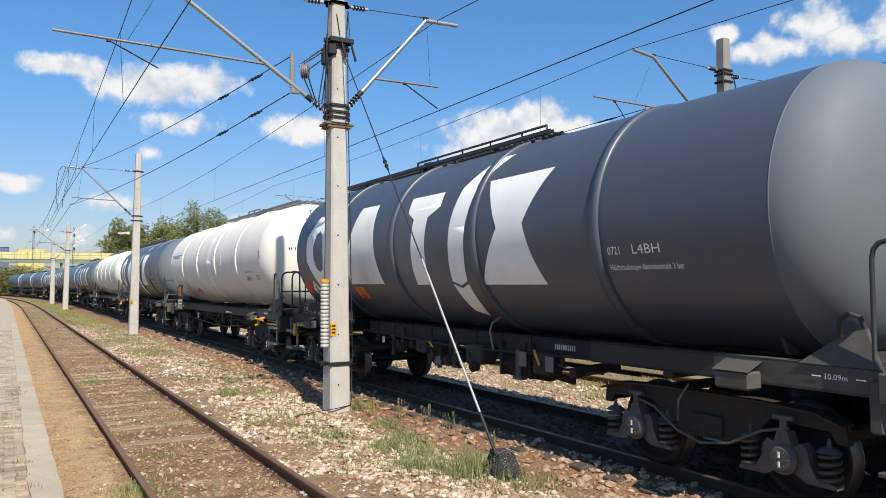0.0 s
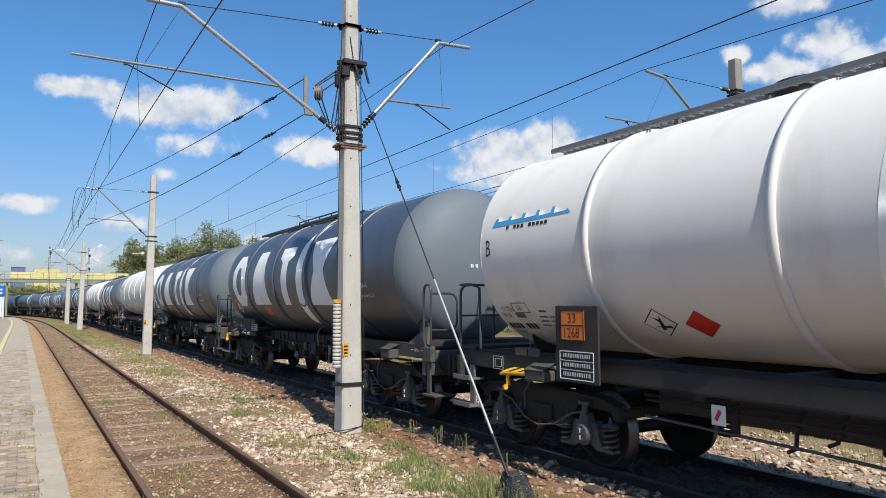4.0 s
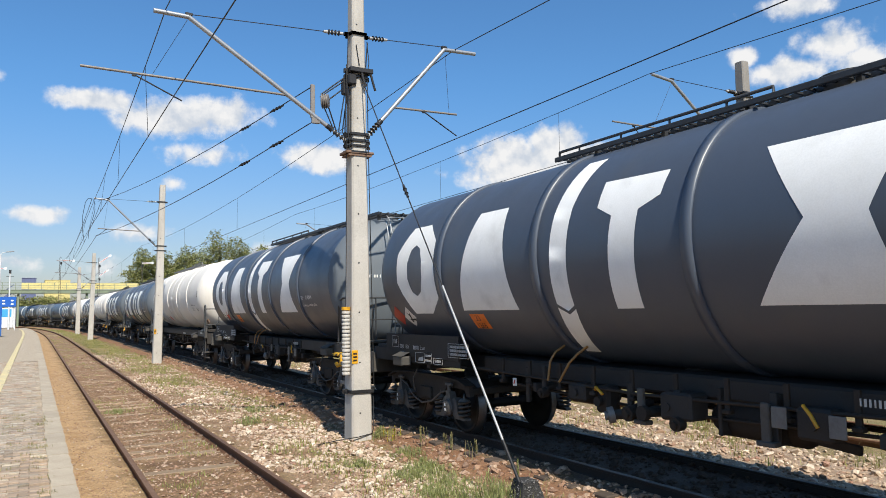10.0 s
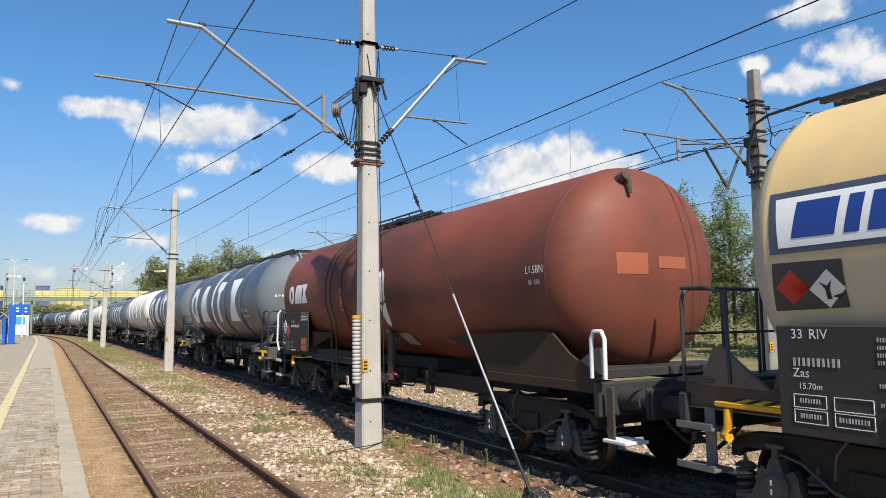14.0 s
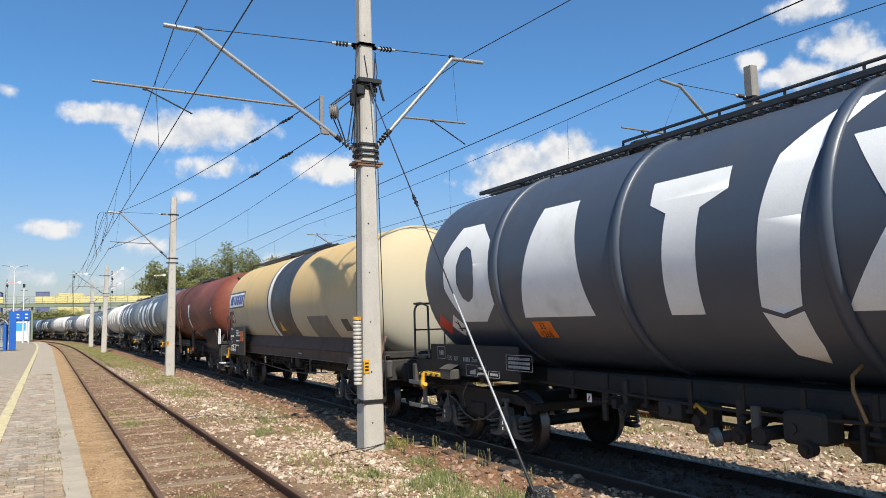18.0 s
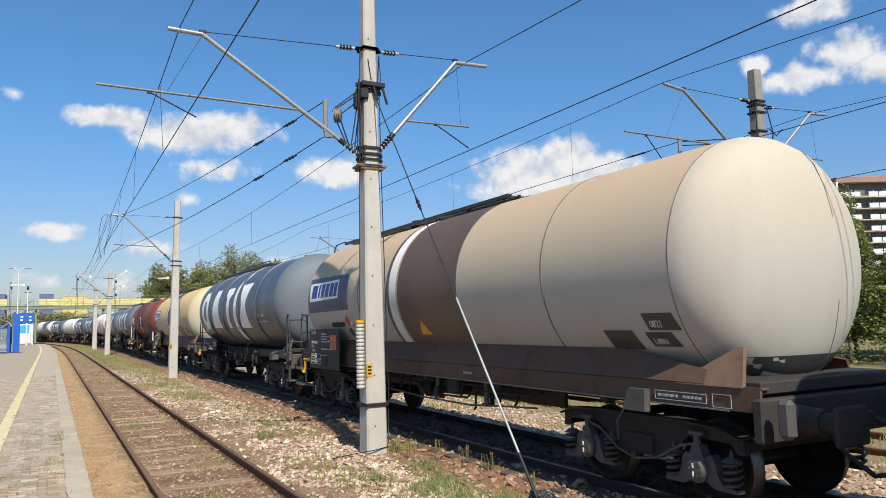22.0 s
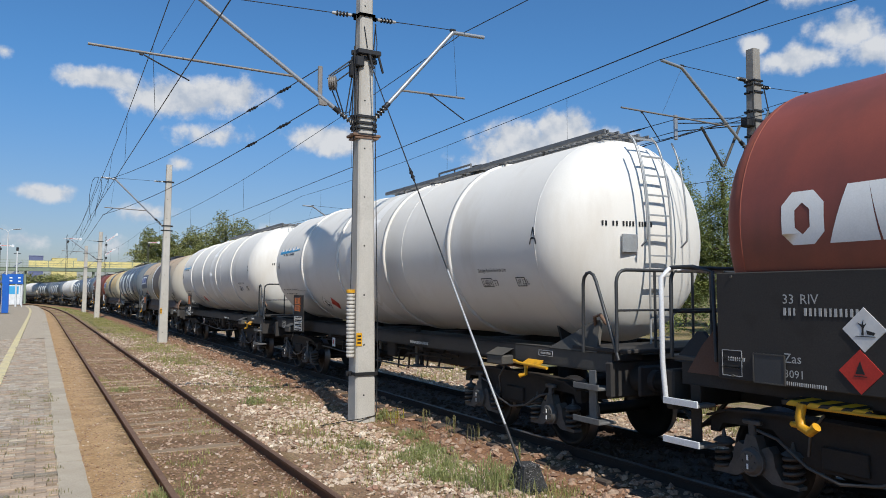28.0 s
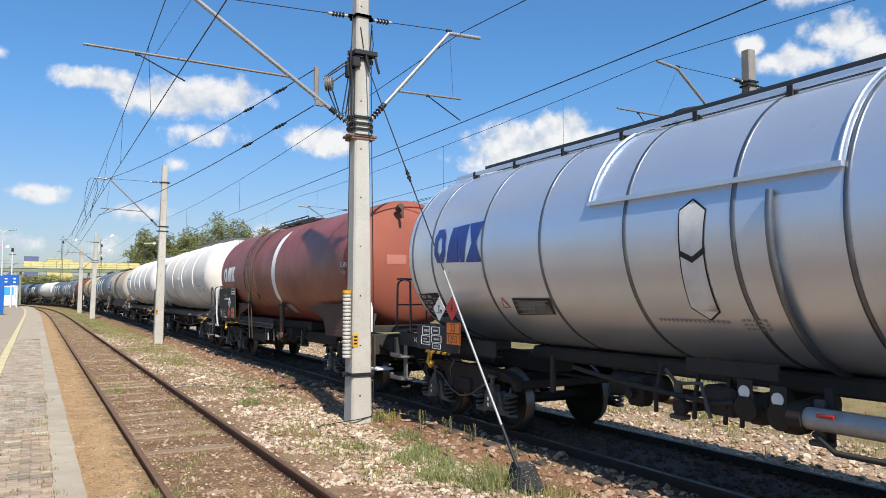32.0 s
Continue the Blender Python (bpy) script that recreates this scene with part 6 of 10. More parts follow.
def flats():
    """A long eleven-storey block seen at a slant: gable wall, loggias with white panels, a taller stair tower."""
    a = Vector((166.5, 106.8, 0))
    way = Vector((11.5, -6.2, 0)).normalized()
    ang = math.atan2(way.y, way.x)
    t = thing("apartment_block", "eleven-storey apartment block with white balcony panels and a reddish roof edge", "apartment building", Matrix.Translation(a) @ Matrix.Rotation(ang, 4, "Z"))
    L, D, H, S = 46.0, 12.0, 33.2, 2.78
    part("wall", Build().box((L / 2, D / 2 + 1.0, H / 2), (L, D, H), ch=0.05), MAT["block_recess"], t)
    part("gable_wall", Build().box((-0.2, D / 2 - 0.4, H / 2), (0.5, D + 1.6, H + 0.3), ch=0.05), MAT["block_white"], t, "pale rendered gable wall")
    part("roof", Build().box((L / 2, D / 2 + 0.3, H + 0.75), (L, D + 1.6, 1.5), ch=0.1), MAT["block_roof"], t, "reddish roof edge")
    panel = Build().box((0, 0, 0), (2.3, 0.12, 1.15), ch=0.03).mesh("balcony_panel", MAT["block_white"])
    pane = Build().box((0, 0, 0), (1.7, 0.06, 1.3)).mesh("window", MAT["pane"])
    slabm = Build().box((L / 2, -0.1, 0), (L - 0.4, 2.1, 0.16)).mesh("floor_slab", MAT["block_wall"])
    for k in range(11):
        z = 1.6 + k * S + 0.9
        part("floor_slab", slabm, None, t, at=Matrix.Translation((0, 0.1, z - 0.7)))
        x, j = 1.7, 0
        while x < 27:
            part("balcony_panel", panel, None, t, at=Matrix.Translation((x, -1.0, z)))
            part("window", pane, None, t, at=Matrix.Translation((x, 0.97, z + 0.9)))
            x += 2.5 if j % 2 == 0 else 4.3
            j += 1
    for k in range(11):
        for y in (2.2, 6.0):
            part("window", Build().box((-0.47, y, 2.4 + k * S + 0.6), (0.06, 1.0, 1.3)), MAT["pane"], t)
    part("stair_tower", Build().box((34, 3, 20), (11, 10, 40), ch=0.1), MAT["block_wall"], t, "pale stair tower")
    for k in range(13):
        part("tower_window", Build().box((34, -2.03, 3.5 + k * 2.9), (9.6, 0.1, 0.9), ch=0.02), MAT["pane"], t)
        part("tower_mullions", Build().box((31, -2.1, 3.5 + k * 2.9), (0.3, 0.06, 0.9)).box((34, -2.1, 3.5 + k * 2.9), (0.3, 0.06, 0.9)).box((37, -2.1, 3.5 + k * 2.9), (0.3, 0.06, 0.9)), MAT["block_wall"], t)


def weeds():
    """Single plants that stand out on the verge."""
    rnd = random.Random(12)
    for x, y, h, kind, lab in ((4.74, 7.35, 0.44, "bush", "bright green leafy weed by the anchor block"), (4.8, 8.5, 0.22, "bush", "low grey-green weed on the stones"), (4.55, 9.0, 0.22, "bush", "spreading green weed on the stones"), (4.25, 8.0, 0.2, "bush", "small green weed among pale stones"),
                               (5.55, 8.05, 0.32, "stalk", "upright green weed beside the rail"), (5.85, 9.6, 0.3, "dry", "dry stalky weed on the shoulder"), (5.8, 10.1, 0.32, "dry", "tall dry flowering weed on the shoulder"), (5.75, 10.9, 0.36, "dry", "tall thin flowering weed on the shoulder"),
                               (5.6, 12.3, 0.22, "bush", "yellowing low weed beside the mast"), (1.22, 8.5, 0.16, "bush", "green grass tuft against the rail"), (4.2, 10.0, 0.18, "bush", "low weed on the verge"), (3.9, 15, 0.2, "bush", "dry grass clump on the verge"), (4.5, 17, 0.22, "bush", "green clump on the verge"), (1.75, 18.5, 0.16, "bush", "green tuft between the siding rails"), (5.35, 7.6, 0.2, "bush", "broad green weed beside the block"), (4.5, 7.9, 0.24, "bush", "green weed among the stones"), (5.45, 11.4, 0.3, "yellow", "yellow flowering weed beside the mast"), (5.6, 11.9, 0.26, "yellow", "yellow flowering weed on the shoulder"), (5.3, 10.6, 0.2, "bush", "low weed in front of the mast"), (5.0, 9.5, 0.22, "bush", "grey-green weed on the verge"), (4.85, 9.1, 0.26, "bush", "broad grey-green weed on the verge")):
        t = thing("weed", lab, "weed", Matrix.Translation((x, y, ground_height(x, y) - 0.01)), group="weeds")
        V, F = [], []
        if kind == "bush":
            tuft(V, F, rnd, 0, 0, 0, int(60 + 420 * h), h * 0.75, 0.08 + h * 0.35, 0.0036)
            for _ in range(int(14 + 110 * h)):
                ox, oy = rnd.gauss(0, 0.08 + h * 0.25), rnd.gauss(0, 0.08 + h * 0.25)
                for k in range(5):
                    tuft(V, F, rnd, ox, oy, h * rnd.uniform(0.05, 0.85) * (1 - min(0.6, math.hypot(ox, oy) * 1.8)), 2, h * 0.2, 0.012, 0.0045)
        else:
            for s in range(3 if kind in ("dry", "yellow") else 1):
                ox, oy = rnd.gauss(0, 0.06), rnd.gauss(0, 0.06)
                for k in range(22 if kind == "stalk" else 14):
                    z = h * (k + 1) / 22 if kind == "stalk" else h * (0.3 + 0.7 * (k + 1) / 14)
                    tuft(V, F, rnd, ox, oy, z, 3, h * (0.22 if kind == "stalk" else 0.1) * (1.2 - z / h * 0.7), 0.004, 0.006)
        me = bpy.data.meshes.new("leaves")
        me.from_pydata(V, [], F)
        me.materials.append(MAT[{"dry": "weed_dry", "yellow": "weed_yellow"}.get(kind, "weed")])
        part("leaves", me, None, t)
        if kind != "bush":
            b = Build()
            for s in range(3 if kind in ("dry", "yellow") else 1):
                ox, oy = rnd.gauss(0, 0.05), rnd.gauss(0, 0.05)
                b.tube([(ox, oy, 0), (ox + 0.01, oy, h * 0.6), (ox + rnd.uniform(-0.03, 0.03), oy, h)], 0.004, 4)
            part("stem", b, MAT["weed_dry"], t)


plant_trees()
flats()
weeds()


# ---- the train ----
def wrapped(polys, r, zc, step=5.0):
    """Flat outlines of (y, degrees up from the side) laid on the near side of a lying cylinder."""
    out = Build()
    for poly in polys:
        bm = bmesh.new()
        vs = [bm.verts.new((y, radians(a) * r, 0)) for y, a in poly]
        bm.faces.new(vs)
        lo, hi = min(a for _, a in poly), max(a for _, a in poly)
        a = math.ceil(lo / step) * step
        while a < hi:
            bmesh.ops.bisect_plane(bm, geom=bm.verts[:] + bm.edges[:] + bm.faces[:], plane_co=(0, radians(a) * r, 0), plane_no=(0, 1, 0))
            a += step
        bmesh.ops.triangulate(bm, faces=bm.faces[:])
        bm.verts.index_update()
        n = len(out.v)
        for v in bm.verts:
            t = v.co.y / r
            out.v.append((-r * math.cos(t), v.co.x, zc + r * math.sin(t)))
            out.n.append((-math.cos(t), 0.0, math.sin(t)))
        for f in bm.faces:
            out.f.append(tuple(v.index + n for v in f.verts))
            out.s.append(True)
            out.m.append(0)
        bm.free()
    # all faces look outwards
    for i, f in enumerate(out.f):
        p = [Vector(out.v[k]) for k in f[:3]]
        nrm = (p[1] - p[0]).cross(p[2] - p[0])
        if nrm.dot(Vector((p[0].x, 0, p[0].z - zc))) < 0:
            out.f[i] = f[::-1]
    return out


def words_on(b, key, y, a, size, r, zc, squeeze=1.0):
    """Words on the tank: y is the left end as read from the side (towards the front), a the base line in degrees."""
    vs, fs = WORDS[key]
    pts = []
    for v in vs:
        t = radians(a) + v.y * size / r
        pts.append((-r * math.cos(t), y - v.x * size * squeeze, zc + r * math.sin(t)))
    return b.add(pts, fs)


def words_flat(b, key, y, z, size, x, squeeze=1.0):
    vs, fs = WORDS[key]
    return b.add([(x, y - v.x * size * squeeze, z + v.y * size) for v in vs], fs)


def wheelset_mesh():
    """Axle, hubs, webs and rims with their flanges on the inner side, turned as one profile."""
    half = [(0.6, 0.08), (0.655, 0.1), (0.66, 0.16), (0.675, 0.2), (0.69, 0.36), (0.665, 0.40), (0.665, 0.488), (0.69, 0.488), (0.70, 0.462), (0.80, 0.455), (0.80, 0.395), (0.745, 0.38), (0.735, 0.2), (0.79, 0.16), (0.80, 0.1), (0.82, 0.075), (1.0, 0.07), (1.0, 0.001)]
    prof = [(-x, r) for x, r in half[::-1]] + half
    b, n = Build(), 36
    b.v = [(x, r * math.cos(2 * math.pi * k / n), r * math.sin(2 * math.pi * k / n)) for x, r in prof for k in range(n)]
    for j in range(len(prof) - 1):
        bright = min(prof[j][1], prof[j + 1][1]) > 0.45
        for k in range(n):
            b.f.append((j * n + k, j * n + (k + 1) % n, (j + 1) * n + (k + 1) % n, (j + 1) * n + k))
            b.s.append(True)
            b.m.append(1 if bright else 0)
    return b.mesh("wheelset", [MAT["wheel_face"], MAT["tread"]])


def bogie_meshes():
    f = Build()
    for s in (-1, 1):
        out = [(-1.46, 0.66), (-1.44, 0.82), (-1.2, 0.90), (-0.6, 0.93), (0.6, 0.93), (1.2, 0.90), (1.44, 0.82), (1.46, 0.66), (1.36, 0.66), (1.3, 0.76), (0.72, 0.78), (0.55, 0.60), (0.3, 0.48), (-0.3, 0.48), (-0.55, 0.60), (-0.72, 0.78), (-1.3, 0.76), (-1.36, 0.66)]
        f.prism(out, "x", s * 1.0 - 0.04, s * 1.0 + 0.04)
        # flange along the top edge
        for p, q in zip(out[1:6], out[2:7]):
            c, d = Vector((s * 1.02, (p[0] + q[0]) / 2, (p[1] + q[1]) / 2 + 0.008)), Vector((0, q[0] - p[0], q[1] - p[1]))
            f.box(c, (0.2, d.length + 0.01, 0.022), Euler((math.atan2(d.z, d.y), 0, 0)).to_matrix())
        f.box((s * 1.05, 0, 0.62), (0.06, 0.42, 0.2), ch=0.01)
    f.box((0, 0, 0.66), (2.0, 0.42, 0.3), ch=0.04)
    for y in (-1.40, 1.40):
        f.box((0, y, 0.74), (2.0, 0.08, 0.12), ch=0.02)
    f.cyl((0, 0, 0.8), (0, 0, 0.98), 0.22, 16)
    box = Build()
    box.cyl((-0.10, 0, 0), (0.06, 0, 0), 0.145, 16).cyl((-0.135, 0, 0), (-0.10, 0, 0), 0.10, 16, 0.13)
    box.add([(-0.09, -0.1, 0.1), (-0.09, 0.1, 0.1), (-0.09, 0.05, 0.25), (-0.09, -0.05, 0.25), (0.03, -0.1, 0.1), (0.03, 0.1, 0.1), (0.03, 0.05, 0.25), (0.03, -0.05, 0.25)], [(3, 2, 1, 0), (4, 5, 6, 7), (0, 4, 7, 3), (1, 2, 6, 5), (2, 3, 7, 6)])
    # wings that carry the springs
    for s in (-1, 1):
        w = [(s * 0.1, 0.13), (s * 0.17, 0.16), (s * 0.22, 0.1), (s * 0.24, -0.02), (s * 0.30, -0.12), (s * 0.48, -0.15), (s * 0.48, -0.185), (s * 0.2, -0.18), (s * 0.1, -0.12)]
        box.prism(w, "x", -0.06, 0.06)
    for k in range(6):
        t = k * math.pi / 3
        box.cyl((-0.145, 0.07 * math.cos(t), 0.07 * math.sin(t)), (-0.12, 0.07 * math.cos(t), 0.07 * math.sin(t)), 0.012, 6)
    mark = Build().box((-0.148, 0.0, 0.0), (0.006, 0.018, 0.05))
    spring = Build()
    pts = [(0.085 * math.cos(k * 0.9), 0.085 * math.sin(k * 0.9), k * 0.0098) for k in range(29)]
    spring.tube(pts, 0.021, 6)
    brake = Build()
    brake.box((0.0, 0, 0), (0.1, 0.07, 0.34), ch=0.02).tube([(0, 0, 0.17), (0, 0.08, 0.3), (0, 0.3, 0.36)], 0.02)
    return (f.mesh("bogie", MAT["bogie"]), box.mesh("axle_box", MAT["axle_dust"]), mark.mesh("axle_mark", MAT["white_mark"]), spring.mesh("spring", MAT["spring_steel"]), brake.mesh("brake_block", MAT["bogie"]), wheelset_mesh())


MAT["pipe_ochre"] = material("ochre_painted_pipe", (0.34, 0.17, 0.045), 0.55, col2=(0.24, 0.12, 0.04), scale=6, bump=0.05)
MAT["axle_dust"] = material("dusty_axle_box_iron", (0.085, 0.080, 0.073), 0.62, col2=(0.05, 0.046, 0.042), scale=7, bump=0.15, dirt=(0.12, 0.10, 0.08), dirt_amount=0.4, dirt_scale=5)
MAT["spring_steel"] = material("grimy_spring_steel", (0.055, 0.043, 0.034), 0.6, col2=(0.03, 0.025, 0.02), scale=6, bump=0.1)
BOGIE, AXLEBOX, AXLEMARK, SPRING, BRAKE, WHEELSET = bogie_meshes()
def add_bogie(w, y):
    bg = part("bogie", BOGIE, None, w, "grimy two-axle bogie", at=Matrix.Translation((0, y, 0)))
    part("brake_pipe", Build().tube([(-1.1, 0.85, 0.76), (-1.14, 0.6, 0.72), (-1.14, 0.3, 0.52), (-1.14, 0, 0.44), (-1.14, -0.35, 0.5), (-1.14, -0.7, 0.68), (-1.1, -0.95, 0.74)], 0.016, 6), MAT["axle_dust"], bg, "thin bent brake pipe")
    part("brake_hose", Build().tube([(-1.12, 0.30, 0.62), (-1.2, 0.22, 0.85), (-1.18, 0.1, 1.02)], 0.014, 6), MAT["axle_dust"], bg)
    for yy in (0.9, -0.9):
        part("wheelset", WHEELSET, None, bg, "dark wheels with polished treads", at=Matrix.Translation((0, yy, 0.46)))
        part("guide_pin", Build().box((-1.1, yy, 0.83), (0.06, 0.2, 0.045), ch=0.01).box((-1.1, yy, 0.76), (0.05, 0.07, 0.14), ch=0.01), MAT["axle_dust"], bg)
        for s in (-1, 1):
            m = Matrix.Translation((s * 1.04, yy, 0.46)) @ (Matrix.Identity(4) if s < 0 else Matrix.Rotation(math.pi, 4, "Z"))
            part("axle_box", AXLEBOX, None, bg, "dusty grey axle box", at=m)
            if s < 0:
                for z in (0.04, -0.045):
                    part("axle_mark", AXLEMARK, None, bg, at=Matrix.Translation((0, 0, z)) @ m)
            for e in (-0.39, 0.39):
                if s < 0 or e < 0:
                    part("spring", SPRING, None, bg, at=Matrix.Translation((s * 1.04, yy + e, 0.31)))
                    if s < 0:
                        part("spring_cap", Build().cyl((0, 0, 0.58), (0, 0, 0.62), 0.11, 12, 0.06).cyl((0, 0, 0.61), (0, 0, 0.70), 0.03, 8, 0.01), MAT["axle_dust"], bg, at=Matrix.Translation((s * 1.04, yy + e, 0)))
        part("brake_block", BRAKE, None, bg, at=Matrix.Translation((-0.76, yy + (0.56 if yy < 0 else -0.56), 0.5)))
    return bg


def dome(r, y_weld, depth, s):
    k = [(0, 1.0), (0.12, 0.995), (0.3, 0.965), (0.5, 0.90), (0.66, 0.80), (0.8, 0.64), (0.9, 0.45), (0.97, 0.24), (1.0, 0.0)]
    return [(s * (y_weld + depth * a), r * b) for a, b in k]


def handrail_across(w, y, xs, z0, z1, mid=True):
    b = Build()
    e = max(abs(x) for x in xs)
    bend = [(0.0, -0.15), (0.012, -0.09), (0.045, -0.04), (0.09, -0.012), (0.15, 0.0)]
    b.tube([(-e, y, z0)] + [(-e + u, y, z1 + v) for u, v in bend] + [(e - u, y, z1 + v) for u, v in bend[::-1]] + [(e, y, z0)], 0.021, 8)
    part("handrail", b, MAT["rail_steel"], w, "black tubular handrail")
    for x in xs:
        if abs(x) < e:
            part("rail_post", Build().tube([(x, y, z0), (x, y, z1)], 0.018, 6), MAT["rail_steel"], w)
    if mid:
        part("mid_rail", Build().tube([(-e, y, (z0 + z1) / 2), (e, y, (z0 + z1) / 2)], 0.016, 6), MAT["rail_steel"], w)


def steps(w, s, y, x=-1.28, mat="steel_dull"):
    """Shunter's steps under a corner."""
    for z, l in ((0.94, 0.46), (0.54, 0.48)):
        st = part("step", Build().box((x + 0.02, y, z), (0.26, l, 0.035), ch=0.008), MAT["steel_dull"], w, "grating step")
        part("step_edge", Build().box((x - 0.12, y, z + 0.02), (0.02, l, 0.07), ch=0.004), MAT[mat], st)
    part("step_hanger", Build().box((x + 0.05, y - s * 0.06, 0.82), (0.03, 0.13, 0.64), ch=0.006), MAT["bogie" if mat == "white_panel" else mat], w)


def ladder(w, y, zc, r, s, mat="steel_light"):
    """Ladder up the tank's end, bent over its dome, with side rails."""
    def pt(x, z):
        k = min(0.999, abs(z - zc) / r)
        back = 0.42 * (1 - math.sqrt(1 - k * k)) if z > zc else 0.0
        return (x, y - s * back, z)
    zs = [1.35 + 0.1 * k for k in range(int((zc + r + 0.12 - 1.35) / 0.1))]
    for x in (-0.2, 0.2):
        part("ladder_side", Build().tube([pt(x, z) for z in zs], 0.015, 6), MAT[mat], w)
    z = 1.5
    while z < zc + r:
        p, q = pt(-0.2, z), pt(0.2, z)
        part("rung", Build().box(((p[0] + q[0]) / 2, p[1], z), (0.4, 0.03, 0.02)), MAT[mat], w)
        z += 0.27
    for x in (-0.36, 0.36):
        part("ladder_handrail", Build().tube([(x, pt(x, 2.7)[1] + s * 0.02, 2.7), (x, pt(x, 2.75)[1] + s * 0.12, 2.78)] + [(x, pt(x, z)[1] + s * 0.13, z) for z in zs if 2.85 < z < zc + r - 0.1], 0.013, 6), MAT[mat], w)


def catwalk(w, y0, y1, z, cage=None, mat="rail_steel"):
    """Grating deck close over the tank with an edge rail; cage: the stretch that has a raised frame round the manhole."""
    deck = Build()
    n = int((y1 - y0) / 0.14)
    for k in range(n):
        deck.box((0, y0 + (k + 0.5) * (y1 - y0) / n, z), (0.76, 0.028, 0.022))
    for x in (-0.38, -0.19, 0.0, 0.19, 0.38):
        deck.box((x, (y0 + y1) / 2, z), (0.026, y1 - y0, 0.05))
    part("walkway", deck, MAT[mat], w, "steel grating walkway along the tank top")
    y = y0 + 0.3
    while y < y1:
        for x in (-0.3, 0.3):
            part("walkway_bracket", Build().box((x, y, z - 0.06), (0.06, 0.06, 0.14)), MAT[mat], w)
        y += 1.25
    part("walkway_rail", Build().box((-0.43, (y0 + y1) / 2, z + 0.0), (0.03, y1 - y0, 0.07), ch=0.008), MAT[mat], w)
    if cage:
        c0, c1 = cage
        part("cage_rail", Build().tube([(-0.42, c0, z - 0.02), (-0.42, c0, z + 0.10), (-0.42, c1, z + 0.10), (-0.42, c1, z - 0.02)], 0.02, 6), MAT[mat], w, "low rail round the manhole")
        part("cage_rail", Build().tube([(0.42, c0, z - 0.02), (0.42, c0, z + 0.10), (0.42, c1, z + 0.10), (0.42, c1, z - 0.02)], 0.02, 6), MAT[mat], w)
        y = c0 + 0.6
        while y < c1 - 0.2:
            part("cage_post", Build().tube([(-0.42, y, z), (-0.42, y, z + 0.10)], 0.015, 6), MAT[mat], w)
            y += 0.85


def hazard_diamond(w, y, z, x, size, mat, lift=0.0, at=None):
    p = part("hazard_diamond", Build().prism([(y - size, z), (y, z - size), (y + size, z), (y, z + size)], "x", x - 0.006, x), MAT[mat], w, "red flame placard" if mat == "hazard_red" else "white environment placard", at=at)
    m = Build()
    if mat == "hazard_red":
        m.prism([(y - 0.2 * size, z - 0.1 * size), (y + 0.22 * size, z - 0.1 * size), (y + 0.12 * size, z + 0.2 * size), (y, z + 0.48 * size), (y - 0.1 * size, z + 0.15 * size)], "x", x - 0.009, x - 0.006)
        m.box((x - 0.008, y, z - 0.2 * size), (0.003, size * 0.6, 0.04 * size))
    else:
        m.prism([(y + 0.02 * size, z - 0.25 * size), (y + 0.12 * size, z - 0.25 * size), (y + 0.09 * size, z + 0.1 * size), (y + 0.3 * size, z + 0.32 * size), (y + 0.1 * size, z + 0.22 * size), (y + 0.02 * size, z + 0.45 * size), (y + 0.02 * size, z + 0.2 * size), (y - 0.12 * size, z + 0.3 * size), (y + 0.02 * size, z + 0.05 * size)], "x", x - 0.009, x - 0.006)
        m.prism([(y - 0.5 * size, z - 0.12 * size), (y - 0.1 * size, z - 0.02 * size), (y - 0.15 * size, z - 0.2 * size), (y - 0.42 * size, z - 0.25 * size)], "x", x - 0.009, x - 0.006)
        m.box((x - 0.008, y - 0.05 * size, z - 0.3 * size), (0.003, size * 0.9, 0.03 * size))
    part("placard_symbol", m, MAT["black_mark"], p)


def orange_plate(w, y, z, x, low="1203", k=1.0):
    p = part("hazard_plate", Build().box((x, y, z), (0.012, 0.42 * k, 0.36 * k), ch=0.004), MAT["orange"], w, "orange hazard plate with black numbers")
    b = Build()
    b.box((x - 0.008, y, z), (0.004, 0.41 * k, 0.016))
    for zz in (z + 0.175 * k, z - 0.175 * k):
        b.box((x - 0.008, y, zz), (0.004, 0.42 * k, 0.012))
    for yy in (y - 0.205 * k, y + 0.205 * k):
        b.box((x - 0.008, yy, z), (0.004, 0.012, 0.36 * k))
    words_flat(b, "33", y + 0.09 * k, z + 0.03 * k, 0.17 * k, x - 0.009)
    words_flat(b, low, y + 0.17 * k, z - 0.145 * k, 0.17 * k, x - 0.009, 0.9)
    part("plate_number", b, MAT["black_mark"], p)


def bars(w, rows, x, mat="text_mark"):
    """Unreadable writing as plain bars: (y of the front end, z, length, height)."""
    b = Build()
    for y, z, l, h in rows:
        h *= 0.8
        k = max(1, int(l / (h * 0.62)))
        for i in range(k):
            if (i * 7 + int(abs(z) * 31)) % 7 != 5:
                b.box((x - 0.003, y - (i + 0.5) * l / k, z), (0.004, l / k * (0.34 + 0.2 * ((i * 5 + int(abs(z) * 17)) % 3) / 2), h))
    part("writing", b, MAT[mat], w)


def frame_box(b, y0, y1, z0, z1, x, t=0.006):
    for z in (z0, z1):
        b.box((x - 0.003, (y0 + y1) / 2, z), (0.004, abs(y1 - y0), t))
    for y in (y0, y1):
        b.box((x - 0.003, y, (z0 + z1) / 2), (0.004, t, abs(z1 - z0)))


